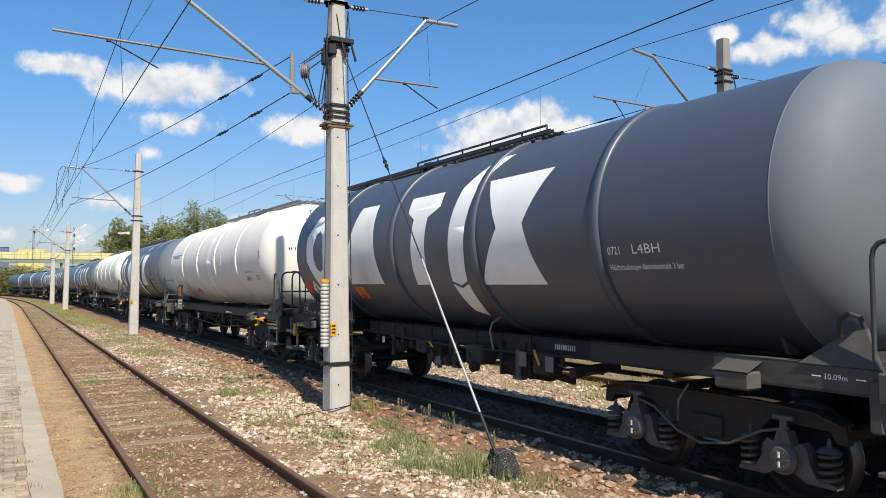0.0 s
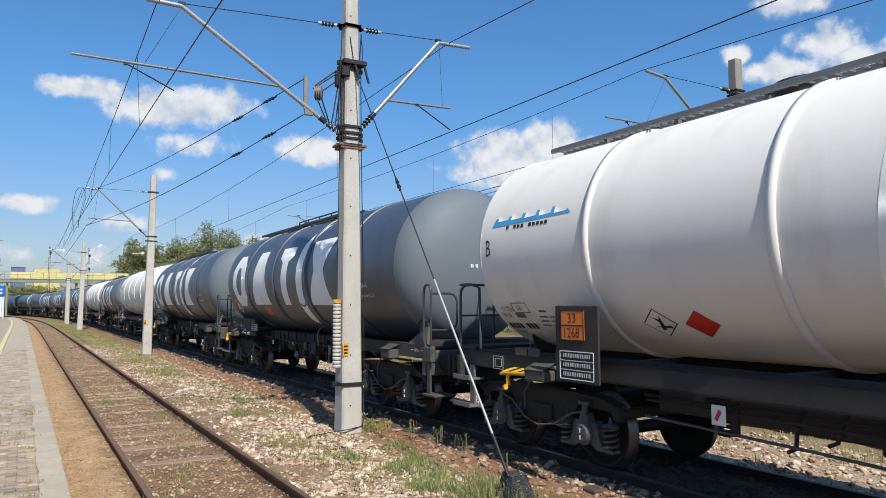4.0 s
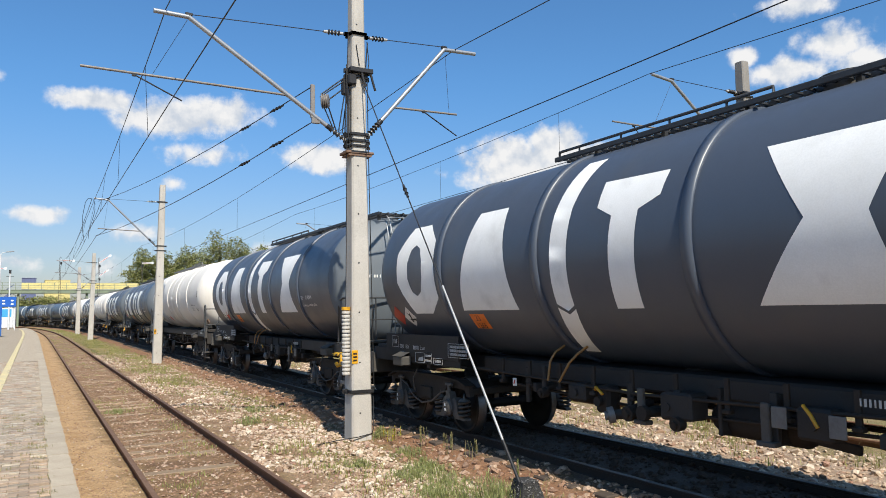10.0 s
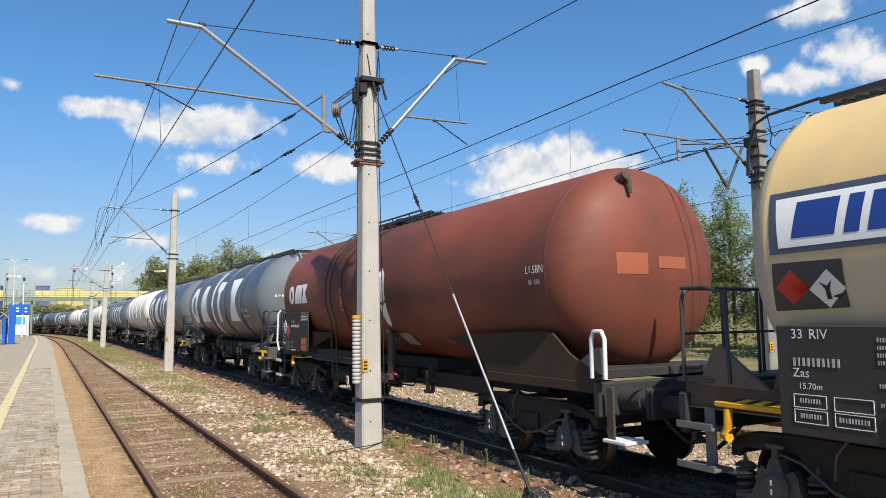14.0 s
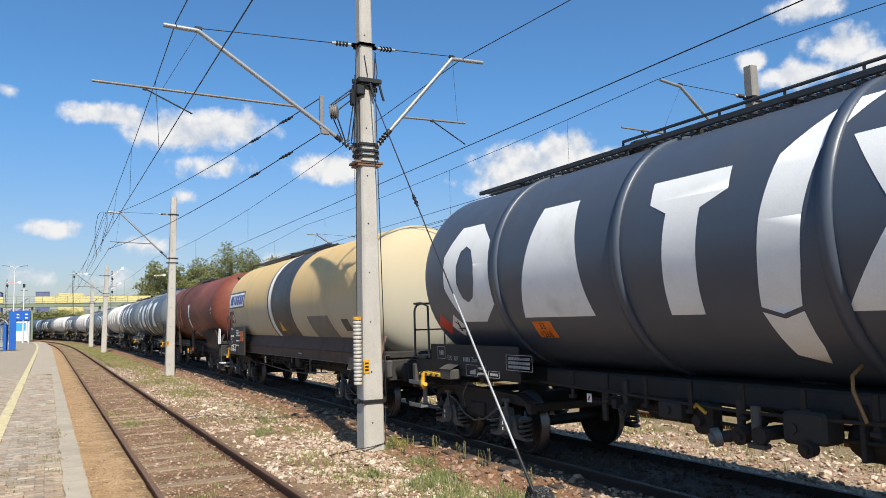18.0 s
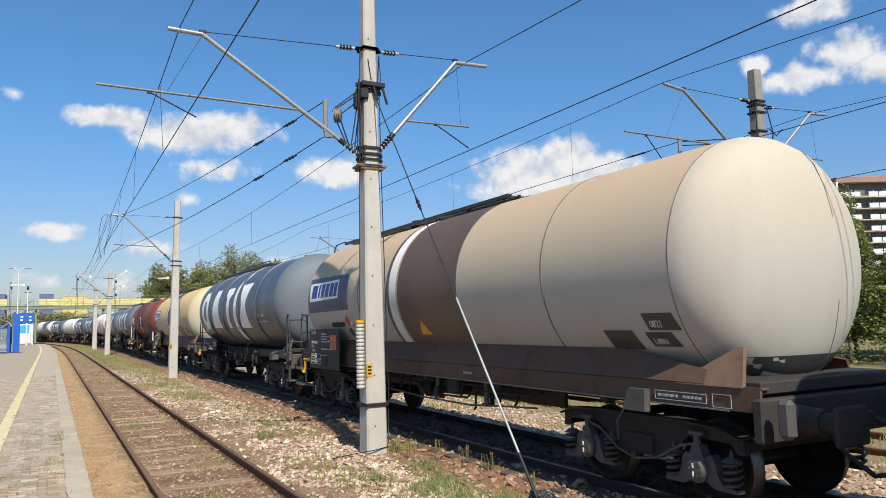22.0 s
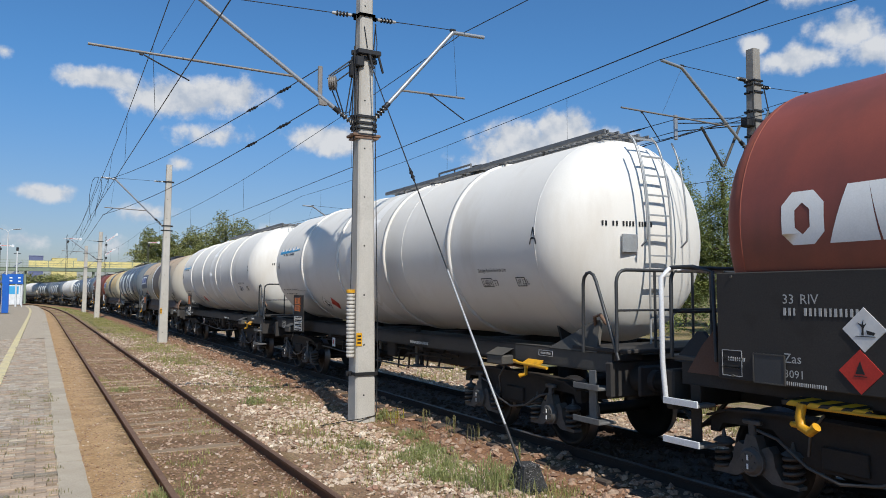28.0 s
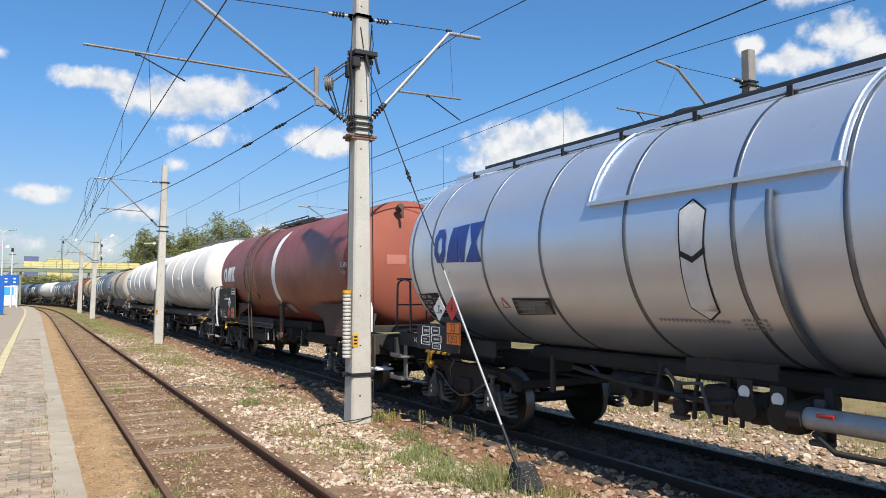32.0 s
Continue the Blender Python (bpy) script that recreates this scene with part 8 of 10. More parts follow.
# -- wagon dressings --
def big_blocks(w, r, zc):
    """Large white shapes along a dark tank: ringed octagon, wedge, funnel, bowed stripe, hourglass."""
    q = r + 0.004
    G = [[(5.35, -8), (5.35, 12), (4.98, 31), (4.66, 31), (4.66, 17), (4.82, 14), (4.93, 5), (4.93, -6), (4.82, -15), (4.66, -18), (4.66, -31), (4.98, -31)],
         [(4.66, 31), (4.35, 31), (3.98, 18), (3.95, -20), (4.35, -31), (4.66, -31), (4.66, -18), (4.5, -15), (4.40, -6), (4.40, 5), (4.5, 14), (4.66, 17)]]
    A = [[(3.30, -29), (1.80, -29), (2.03, 31), (2.78, 31)]]
    if ladder_sign(w) > 0:
        T = [[(0.69, 19), (0.72, 30), (-0.33, 30), (-0.35, 20), (-0.02, 14), (0.11, -29.5), (0.57, -29.5), (0.44, 14)]]
        bow = [[(-1.38, 52), (-0.86, 30), (-0.73, 7), (-0.66, -12), (-0.58, -27), (-0.78, -30), (-1.0, -27), (-1.10, -12), (-1.16, 5), (-1.28, 28), (-1.7, 52)], [(-0.57, -29), (-0.78, -32), (-1.0, -29), (-1.0, -45), (-0.94, -55), (-0.66, -50)]]
        X = [[(-1.56, 31), (-2.98, 31.5), (-2.54, 3), (-2.84, -29.5), (-1.40, -29.5), (-1.96, 2)]]
    else:
        T = [[(0.02, 19), (0.02, 33), (-1.01, 32), (-0.97, 20), (-0.67, 15), (-0.58, -29), (-0.16, -29), (-0.25, 14)]]
        bow = [[(0.72, 54), (0.84, 20), (0.87, 0), (0.92, -26), (0.75, -30), (0.59, -27), (0.53, 2), (0.50, 22), (0.36, 54)], [(0.93, -28), (0.75, -32), (0.59, -29), (0.77, -60), (1.05, -60)]]
        X = [[(-2.19, 32), (-3.58, 32), (-3.22, 2), (-3.46, -28.5), (-2.06, -28.5), (-2.66, 2)]]
    for nm, polys, lab in (("white_ring_shape", G, "white angular ring shape"), ("white_wedge_shape", A, "white wedge shape"), ("white_funnel_shape", T, "white funnel shape"), ("white_bowed_stripe", bow, "white bowed stripe"), ("white_hourglass_shape", X, "white hourglass shape")):
        part(nm, wrapped(polys, q, zc), MAT["white_mark"], w, lab)
    b = Build()
    words_on(b, "L4BH", -4.42, -15.5, 0.15, q, zc, 1.2)
    words_on(b, "0721", -4.06, -15.5, 0.13, q, zc, 0.8)
    part("tank_code", b, MAT["white_mark"], w)
    line = Build()
    words_on(line, "Höchstzulässiger Betriebsdruck 3 bar", -4.05, -22.5, 0.095, q, zc, 0.72)
    part("pressure_line", line, MAT["white_mark"], w)
    for nm, cy, ca, mt, lab in (("hazard_diamond", PLACARDS["now"][0], -33, "hazard_red", "red diamond placard"), ("hazard_diamond", PLACARDS["now"][1], -34, "hazard_white", "white diamond placard")):
        part(nm, wrapped([[(cy - 0.22, ca), (cy, ca - 8.5), (cy + 0.22, ca), (cy, ca + 8.5)]], q, zc), MAT[mt], w, lab)
    part("placard_symbol", wrapped([[(y + PLACARDS["now"][1] - 5.30, a) for y, a in pl] for pl in ([(5.26, -38), (5.32, -38), (5.30, -33), (5.38, -30), (5.28, -31.5), (5.25, -29), (5.25, -32)], [(5.4, -36), (5.14, -35), (5.12, -37)])], q + 0.002, zc), MAT["black_mark"], w)
    hy = PLATE["now"]
    plate = part("hazard_plate", wrapped([[(hy + 0.21, -31.5), (hy - 0.21, -31.5), (hy - 0.21, -42.5), (hy + 0.21, -42.5)]], q, zc), MAT["orange"], w, "orange hazard plate with dark numbers")
    nb = Build()
    words_on(nb, "33", hy + 0.09, -36.5, 0.15, q + 0.003, zc)
    words_on(nb, "1268", hy + 0.16, -42, 0.15, q + 0.003, zc, 0.9)
    part("plate_number", nb, MAT["black_mark"], plate)
    part("side_skirt", Build().box((-1.255, 4.9, 1.44), (0.02, 2.7, 0.40), ch=0.004), MAT["under"], w, "black lettered side plate")
    x = -1.27
    b = Build()
    words_flat(b, "TEN", 5.66, 1.38, 0.105, x, 0.85)
    words_flat(b, "RIV", 5.42, 1.38, 0.105, x, 0.85)
    words_flat(b, "Zans", 4.86, 1.38, 0.105, x, 0.85)
    words_flat(b, "15.13m", 5.66, 1.27, 0.08, x)
    frame_box(b, 5.98, 5.72, 1.40, 1.60, x)
    part("side_marking", b, MAT["text_mark"], w)
    bars(w, ((5.64, 1.54, 0.16, 0.085), (5.3, 1.54, 0.16, 0.085), (4.95, 1.54, 0.6, 0.085), (5.12, 1.41, 0.22, 0.085), (5.93, 1.5, 0.16, 0.1)), x)
    g = Build()
    frame_box(g, 5.02, 4.42, 1.16, 1.33, -1.275)
    frame_box(g, 4.68, 4.42, 1.16, 1.33, -1.275)
    g.prism([(4.9, 1.19), (4.72, 1.19), (4.72, 1.27), (4.88, 1.24)], "x", -1.284, -1.28)
    frame_box(g, 4.35, 4.05, 1.16, 1.26, -1.275)
    frame_box(g, 3.85, 3.2, 1.30, 1.52, -1.275)
    part("load_table", g, MAT["text_mark"], w)
    bars(w, ((4.65, 1.29, 0.2, 0.045), (4.65, 1.205, 0.2, 0.045), (4.31, 1.21, 0.22, 0.05), (3.8, 1.47, 0.55, 0.05), (3.8, 1.41, 0.55, 0.05), (3.8, 1.35, 0.55, 0.05)), -1.275)
    for yb in (5.45, -5.64):
        part("grey_box", Build().box((-1.33, yb, 1.16), (0.2, 0.38, 0.17), ch=0.02).add([(-1.44, yb - 0.2, 1.245), (-1.44, yb + 0.2, 1.245), (-1.22, yb + 0.2, 1.34), (-1.22, yb - 0.2, 1.34)], [(3, 2, 1, 0)]), MAT["grey_frame"], w, "grey metal box with a sloping lid")
    b = Build()
    words_flat(b, "10.09m", -6.42, 1.24, 0.07, -1.24)
    b.box((-1.243, -6.36, 1.262), (0.004, 0.08, 0.01)).box((-1.243, -6.74, 1.262), (0.004, 0.08, 0.01))
    part("length_mark", b, MAT["white_mark"], w)
    bars(w, ((-2.9, 1.26, 0.4, 0.08),), -1.24)
    for y0, y1 in ((-1.22, -1.38),) if ladder_sign(w) > 0 else ((1.37, 1.42), (0.9, 1.18)):
        part("heating_pipe", Build().tube([(-0.86, y0, 1.56), (-1.02, y0, 1.48), (-1.1, y0 + (y1 - y0) * 0.3, 1.36), (-1.12, y1, 1.10)], 0.017, 6), MAT["pipe_ochre"], w, "ochre bent heating pipe")
    striped_lever(w, 6.15 if ladder_sign(w) > 0 else -6.35, ladder_sign(w))
    part("lifting_eye", Build().tube([(-1.16, -6.52, 1.60), (-1.2, -6.55, 1.74), (-1.18, -6.62, 1.80), (-1.12, -6.68, 1.77), (-1.08, -6.70, 1.66)], 0.022, 6), MAT["under"], w)
    bars_end(w, "white_mark", *((2.74, -0.28, 0.2) if ladder_sign(w) > 0 else (2.84, -1.0, -0.5)))


LADDER = {}
PLATE = {"now": 3.0}
PLACARDS = {"now": (5.72, 5.30)}


def ladder_sign(w):
    return LADDER.get("now", 1)


DOME = {"now": (1.47, 2.77, 6.1, 0.72)}


def dome_depth(x, z):
    """How far along the rear dome's surface lies at (x, z), as set by DOME."""
    r, zc, yw, d = DOME["now"]
    q = math.hypot(x, z - zc)
    prof = dome(r, yw, d, 1)[::-1]
    return -float(np.interp(q, [p[1] for p in prof], [p[0] for p in prof])) - 0.006


def dome_patch(w, name, x0, x1, z0, z1, mat, label=""):
    """A thin painted rectangle that follows the rear dome."""
    b, n = Build(), 6
    vs = [(x0 + (x1 - x0) * i / n, dome_depth(x0 + (x1 - x0) * i / n, z0 + (z1 - z0) * j / n), z0 + (z1 - z0) * j / n) for j in range(n + 1) for i in range(n + 1)]
    b.add(vs, [(j * (n + 1) + i, j * (n + 1) + i + 1, (j + 1) * (n + 1) + i + 1, (j + 1) * (n + 1) + i) for j in range(n) for i in range(n)], True)
    part(name, b, MAT[mat], w, label)


def dome_foot(w, top, half):
    """Dark area over the foot of the rear dome, up to a level edge."""
    r, zc = DOME["now"][:2]
    b, n, m = Build(), 12, 4
    vs = []
    for j in range(m + 1):
        for i in range(n + 1):
            x = -half + 2 * half * i / n
            foot = zc - math.sqrt((r - 0.015) ** 2 - x * x)
            z = foot + (top - foot) * j / m
            vs.append((x, dome_depth(x, z), z))
    b.add(vs, [(j * (n + 1) + i, j * (n + 1) + i + 1, (j + 1) * (n + 1) + i + 1, (j + 1) * (n + 1) + i) for j in range(m) for i in range(n)], True)
    part("end_coating", b, MAT["band_dark"], w, "dark area on the foot of the dome")


def bars_end(w, mat, z, x0, x1):
    """The wagon's number on its end, as bars."""
    b = Build()
    for k in (0, 1, 3, 4, 6, 7, 8, 9, 11, 12, 13, 15):
        x = x0 + (x1 - x0) * k / 15
        b.box((x, dome_depth(x, z), z), ((x1 - x0) * 0.035, 0.008, 0.065))
    part("number_strip", b, MAT[mat], w)


def pale_bands(w, r, zc):
    """White wagon: light-blue mark, lettering bars, frame plate with hazard panel."""
    q = r + 0.004
    part("blue_stripe_mark", wrapped([[(5.75, 12), (4.05, 14), (4.2, 19), (5.68, 17)]], q, zc), MAT["cyan_mark"], w, "light blue slanted stripe")
    sh = []
    for k in range(5):
        y = 5.62 - k * 0.31
        sh.append([(y, 15), (y - 0.24, 15.4), (y - 0.28, 21), (y - 0.02, 20.6)])
    for pl in sh:
        part("white_block_mark", wrapped([pl], q + 0.002, zc), MAT["white_paint"], w, "white block over the stripe")
    th = [[(5.4 - k * 0.085, 10), (5.4 - k * 0.085 - 0.06, 10), (5.4 - k * 0.085 - 0.06, 12 - 0.3 * (k % 2)), (5.4 - k * 0.085, 12)] for k in range(11) if k not in (1, 5)]
    part("writing", wrapped(th, q, zc), MAT["black_mark"], w)
    b = Build()
    words_on(b, "A" if ladder_sign(w) < 0 else "B", -5.98, -4, 0.34, q, zc, 0.75)
    part("end_letter", b, MAT["black_mark"], w)
    b = Build()
    words_on(b, "Zulässiger Betriebsüberdruck 3 bar", -4.58, -18, 0.085, q, zc, 0.62)
    words_on(b, "L4BH", -4.63, -26.5, 0.13, q, zc, 0.75)
    words_on(b, "T3", -4.92, -26.5, 0.13, q, zc, 0.8)
    words_on(b, "07 22", -5.54, -26, 0.11, q, zc, 0.75)
    words_on(b, "L", -5.75, -26, 0.11, q, zc)
    part("tank_code", b, MAT["black_mark"], w)
    fr = []
    for y0, y1, a0, a1 in ((-4.60, -4.89, -27.4, -21.6), (-5.51, -5.73, -27.2, -21.6)):
        fr += [[(y0, a0), (y1, a0), (y1, a0 + 0.5), (y0, a0 + 0.5)], [(y0, a1 - 0.5), (y1, a1 - 0.5), (y1, a1), (y0, a1)], [(y0, a0), (y0 - 0.013, a0), (y0 - 0.013, a1), (y0, a1)], [(y1 + 0.013, a0), (y1, a0), (y1, a1), (y1 + 0.013, a1)]]
    part("side_marking", wrapped(fr, q, zc), MAT["black_mark"], w)
    so = 0.5 if ladder_sign(w) > 0 else 0.0
    part("white_bowed_stripe", wrapped([[(y + so, a) for y, a in p] for p in ([(-0.42, 60), (-0.24, 30), (-0.17, 0), (-0.08, -35), (-0.13, -39), (-0.28, -42), (-0.42, -38), (-0.52, -34), (-0.62, 0), (-0.68, 30), (-0.84, 60)], [(-0.06, -40), (-0.27, -45), (-0.47, -40), (-0.62, -66), (-0.2, -66)])], q - 0.001, zc), MAT["pale_stripe"], w, "pale overpainted bowed stripe")
    rows = []
    if ladder_sign(w) > 0:
        b = Build()
        words_on(b, "37 TEN", 5.89, -38, 0.125, q, zc, 0.72)
        words_on(b, "GE", 5.52, -36.8, 0.11, q, zc, 0.9)
        words_on(b, "04 NL", 5.94, -42.4, 0.12, q, zc, 0.7)
        words_on(b, "Zacns", 5.96, -56, 0.12, q, zc, 0.8)
        words_on(b, "B", 5.90, -4, 0.34, q, zc, 0.75)
        part("vehicle_code", b, MAT["black_mark"], w)
        gf = [[(5.60, -38.9), (5.25, -38.9), (5.25, -38.4), (5.60, -38.4)], [(5.60, -32.4), (5.25, -32.4), (5.25, -31.9), (5.60, -31.9)], [(5.60, -38.9), (5.588, -38.9), (5.588, -31.9), (5.60, -31.9)], [(5.262, -38.9), (5.25, -38.9), (5.25, -31.9), (5.262, -31.9)]]
        part("side_marking", wrapped(gf, q, zc), MAT["black_mark"], w)
        for y0, n, a, h, d in ((5.62, 5, -42.4, 3.2, 0.055), (5.98, 8, -51.5, 4.6, 0.085), (5.04, 4, -38.2, 1.3, 0.04), (5.1, 8, -42.0, 1.1, 0.045), (5.13, 10, -45.2, 1.1, 0.045), (5.16, 10, -48.4, 1.1, 0.045)):
            rows += [[(y0 - k * d, a), (y0 - k * d - d * 0.7, a), (y0 - k * d - d * 0.7, a + h), (y0 - k * d, a + h)] for k in range(n) if k != 4]
    else:
        b = Build()
        words_on(b, "A", 5.86, -4, 0.34, q, zc, 0.75)
        part("end_letter", b, MAT["black_mark"], w)
    for y0, a, l, h in () if ladder_sign(w) > 0 else ((5.75, -28, 1.3, 1.5), (5.7, -33, 1.0, 1.5), (4.6, -29, 0.9, 0.8)):
        n = int(l / 0.07)
        rows += [[(y0 - k * 0.07, a), (y0 - k * 0.07 - 0.03, a), (y0 - k * 0.07 - 0.03, a + h), (y0 - k * 0.07, a + h)] for k in range(n) if (k * 5) % 7 != 3]
    part("writing", wrapped(rows, q, zc), MAT["black_mark"], w)
    part("placard_rim", wrapped([[(2.98 - 0.25, -44), (2.98, -52.7), (2.98 + 0.25, -44), (2.98, -35.3)]], q - 0.001, zc), MAT["black_mark"], w)
    for cy, mt, lab in ((2.98, "hazard_white", "white diamond placard"), (2.40, "hazard_red", "red diamond placard")):
        part("hazard_diamond", wrapped([[(cy - 0.23, -44), (cy, -52), (cy + 0.23, -44), (cy, -36)]], q, zc), MAT[mt], w, lab)
    part("placard_symbol", wrapped([[(2.94, -48), (3.0, -48), (2.98, -43), (3.06, -40), (2.96, -41.5), (2.93, -39)], [(3.08, -46), (2.84, -45), (2.82, -47)]], q + 0.002, zc), MAT["black_mark"], w)
    pn = part("plate_board", Build().box((-1.46, 3.9, 1.58), (0.03, 0.78, 0.92), ch=0.01), MAT["under"], w, "black board carrying hazard and data plates")
    orange_plate(pn, 3.95, 1.80, -1.485, "1268" if ladder_sign(w) > 0 else "1203")
    b = Build()
    for k in range(3):
        frame_box(b, 4.2, 3.6, 1.16 + 0.11 * k, 1.27 + 0.11 * k, -1.475, 0.01)
    part("data_table", b, MAT["white_mark"], pn)
    bars(pn, ((4.15, 1.22, 0.5, 0.06), (4.15, 1.33, 0.5, 0.06), (4.15, 1.44, 0.5, 0.06)), -1.475)
    b = Build()
    for k in range(2):
        frame_box(b, 6.0 - 0.04 * k, 5.76 + 0.04 * k, 1.13 + 0.035 * k, 1.31 - 0.035 * k, -1.24, 0.009)
    part("data_table", b, MAT["text_mark"], w)
    bars(w, ((4.9, 1.32, 0.5, 0.05), (4.9, 1.24, 0.6, 0.05), (-2.0, 1.2, 0.7, 0.06), (-5.96, 1.28, 0.22, 0.035)), -1.24)
    b = Build()
    frame_box(b, -5.92, -6.22, 1.245, 1.315, -1.24, 0.008)
    part("small_plate", b, MAT["text_mark"], w, "small framed plate")
    if ladder_sign(w) < 0:
        part("uncoupling_lever", Build().tube([(-1.33, -5.45, 1.14), (-1.36, -5.6, 1.12), (-1.36, -6.25, 1.10)], 0.022, 6).tube([(-1.34, -5.75, 1.1), (-1.34, -5.75, 0.98), (-1.40, -5.68, 0.95)], 0.03, 6), MAT["yellow"], w, "yellow uncoupling lever with a hook")
    if ladder_sign(w) < 0:
        part("lever_plate", Build().add([(-1.30, -5.6, 1.12), (-1.30, -6.0, 1.12), (-1.1, -6.05, 1.3), (-1.1, -5.8, 1.3), (-1.30, -5.6, 1.1), (-1.30, -6.0, 1.1), (-1.1, -6.05, 1.28), (-1.1, -5.8, 1.28)], [(0, 1, 2, 3), (7, 6, 5, 4), (0, 4, 5, 1)]), MAT["yellow"], w)
    if ladder_sign(w) > 0:
        part("uncoupling_lever", Build().tube([(-1.32, 5.70, 1.08), (-1.35, 5.55, 1.10), (-1.36, 5.0, 1.13)], 0.026, 6).tube([(-1.34, 5.50, 1.08), (-1.34, 5.50, 0.95), (-1.38, 5.54, 0.91), (-1.42, 5.44, 0.92)], 0.034, 6), MAT["yellow"], w, "yellow uncoupling lever with a hook")
        part("lever_plate", Build().add([(-1.34, 5.66, 1.12), (-1.34, 5.2, 1.12), (-1.1, 5.15, 1.26), (-1.1, 5.45, 1.26), (-1.34, 5.66, 1.09), (-1.34, 5.2, 1.09), (-1.1, 5.15, 1.23), (-1.1, 5.45, 1.23)], [(0, 1, 2, 3), (7, 6, 5, 4), (0, 4, 5, 1), (3, 2, 6, 7)]), MAT["stripes"], w, "striped lever plate")
        for yb2 in (5.32, 5.03):
            part("small_plate", Build().box((-1.245, yb2, 1.41), (0.02, 0.25, 0.11), ch=0.004), MAT["grey_frame"], w, "small dusty plate")
    for yb in (4.80 if ladder_sign(w) > 0 else 5.0, -5.1):
        part("grey_box", Build().box((-1.33, yb, 1.13), (0.2, 0.42, 0.14), ch=0.02).add([(-1.44, yb - 0.21, 1.2), (-1.44, yb + 0.21, 1.2), (-1.22, yb + 0.21, 1.3), (-1.22, yb - 0.21, 1.3)], [(3, 2, 1, 0)]), MAT["grey_frame"], w, "grey metal box with a sloping lid")
    bars_end(w, "black_mark", *((2.69, -0.46, 0.24) if ladder_sign(w) > 0 else (3.0, -0.82, -0.08)))
    if ladder_sign(w) < 0:
        part("paper_box", Build().box((-0.46, -6.86, 2.74), (0.24, 0.04, 0.24), ch=0.005), MAT["steel_light"], w, "small document box")
    ey = -0.42 if ladder_sign(w) < 0 else -0.25
    part("lifting_eye", Build().tube([(-1.10, -6.5 + ey, 1.66), (-1.16, -6.55 + ey, 1.79), (-1.14, -6.63 + ey, 1.82), (-1.08, -6.68 + ey, 1.70)], 0.024, 6), MAT["rust_frame"], w, "rusty lifting eye")


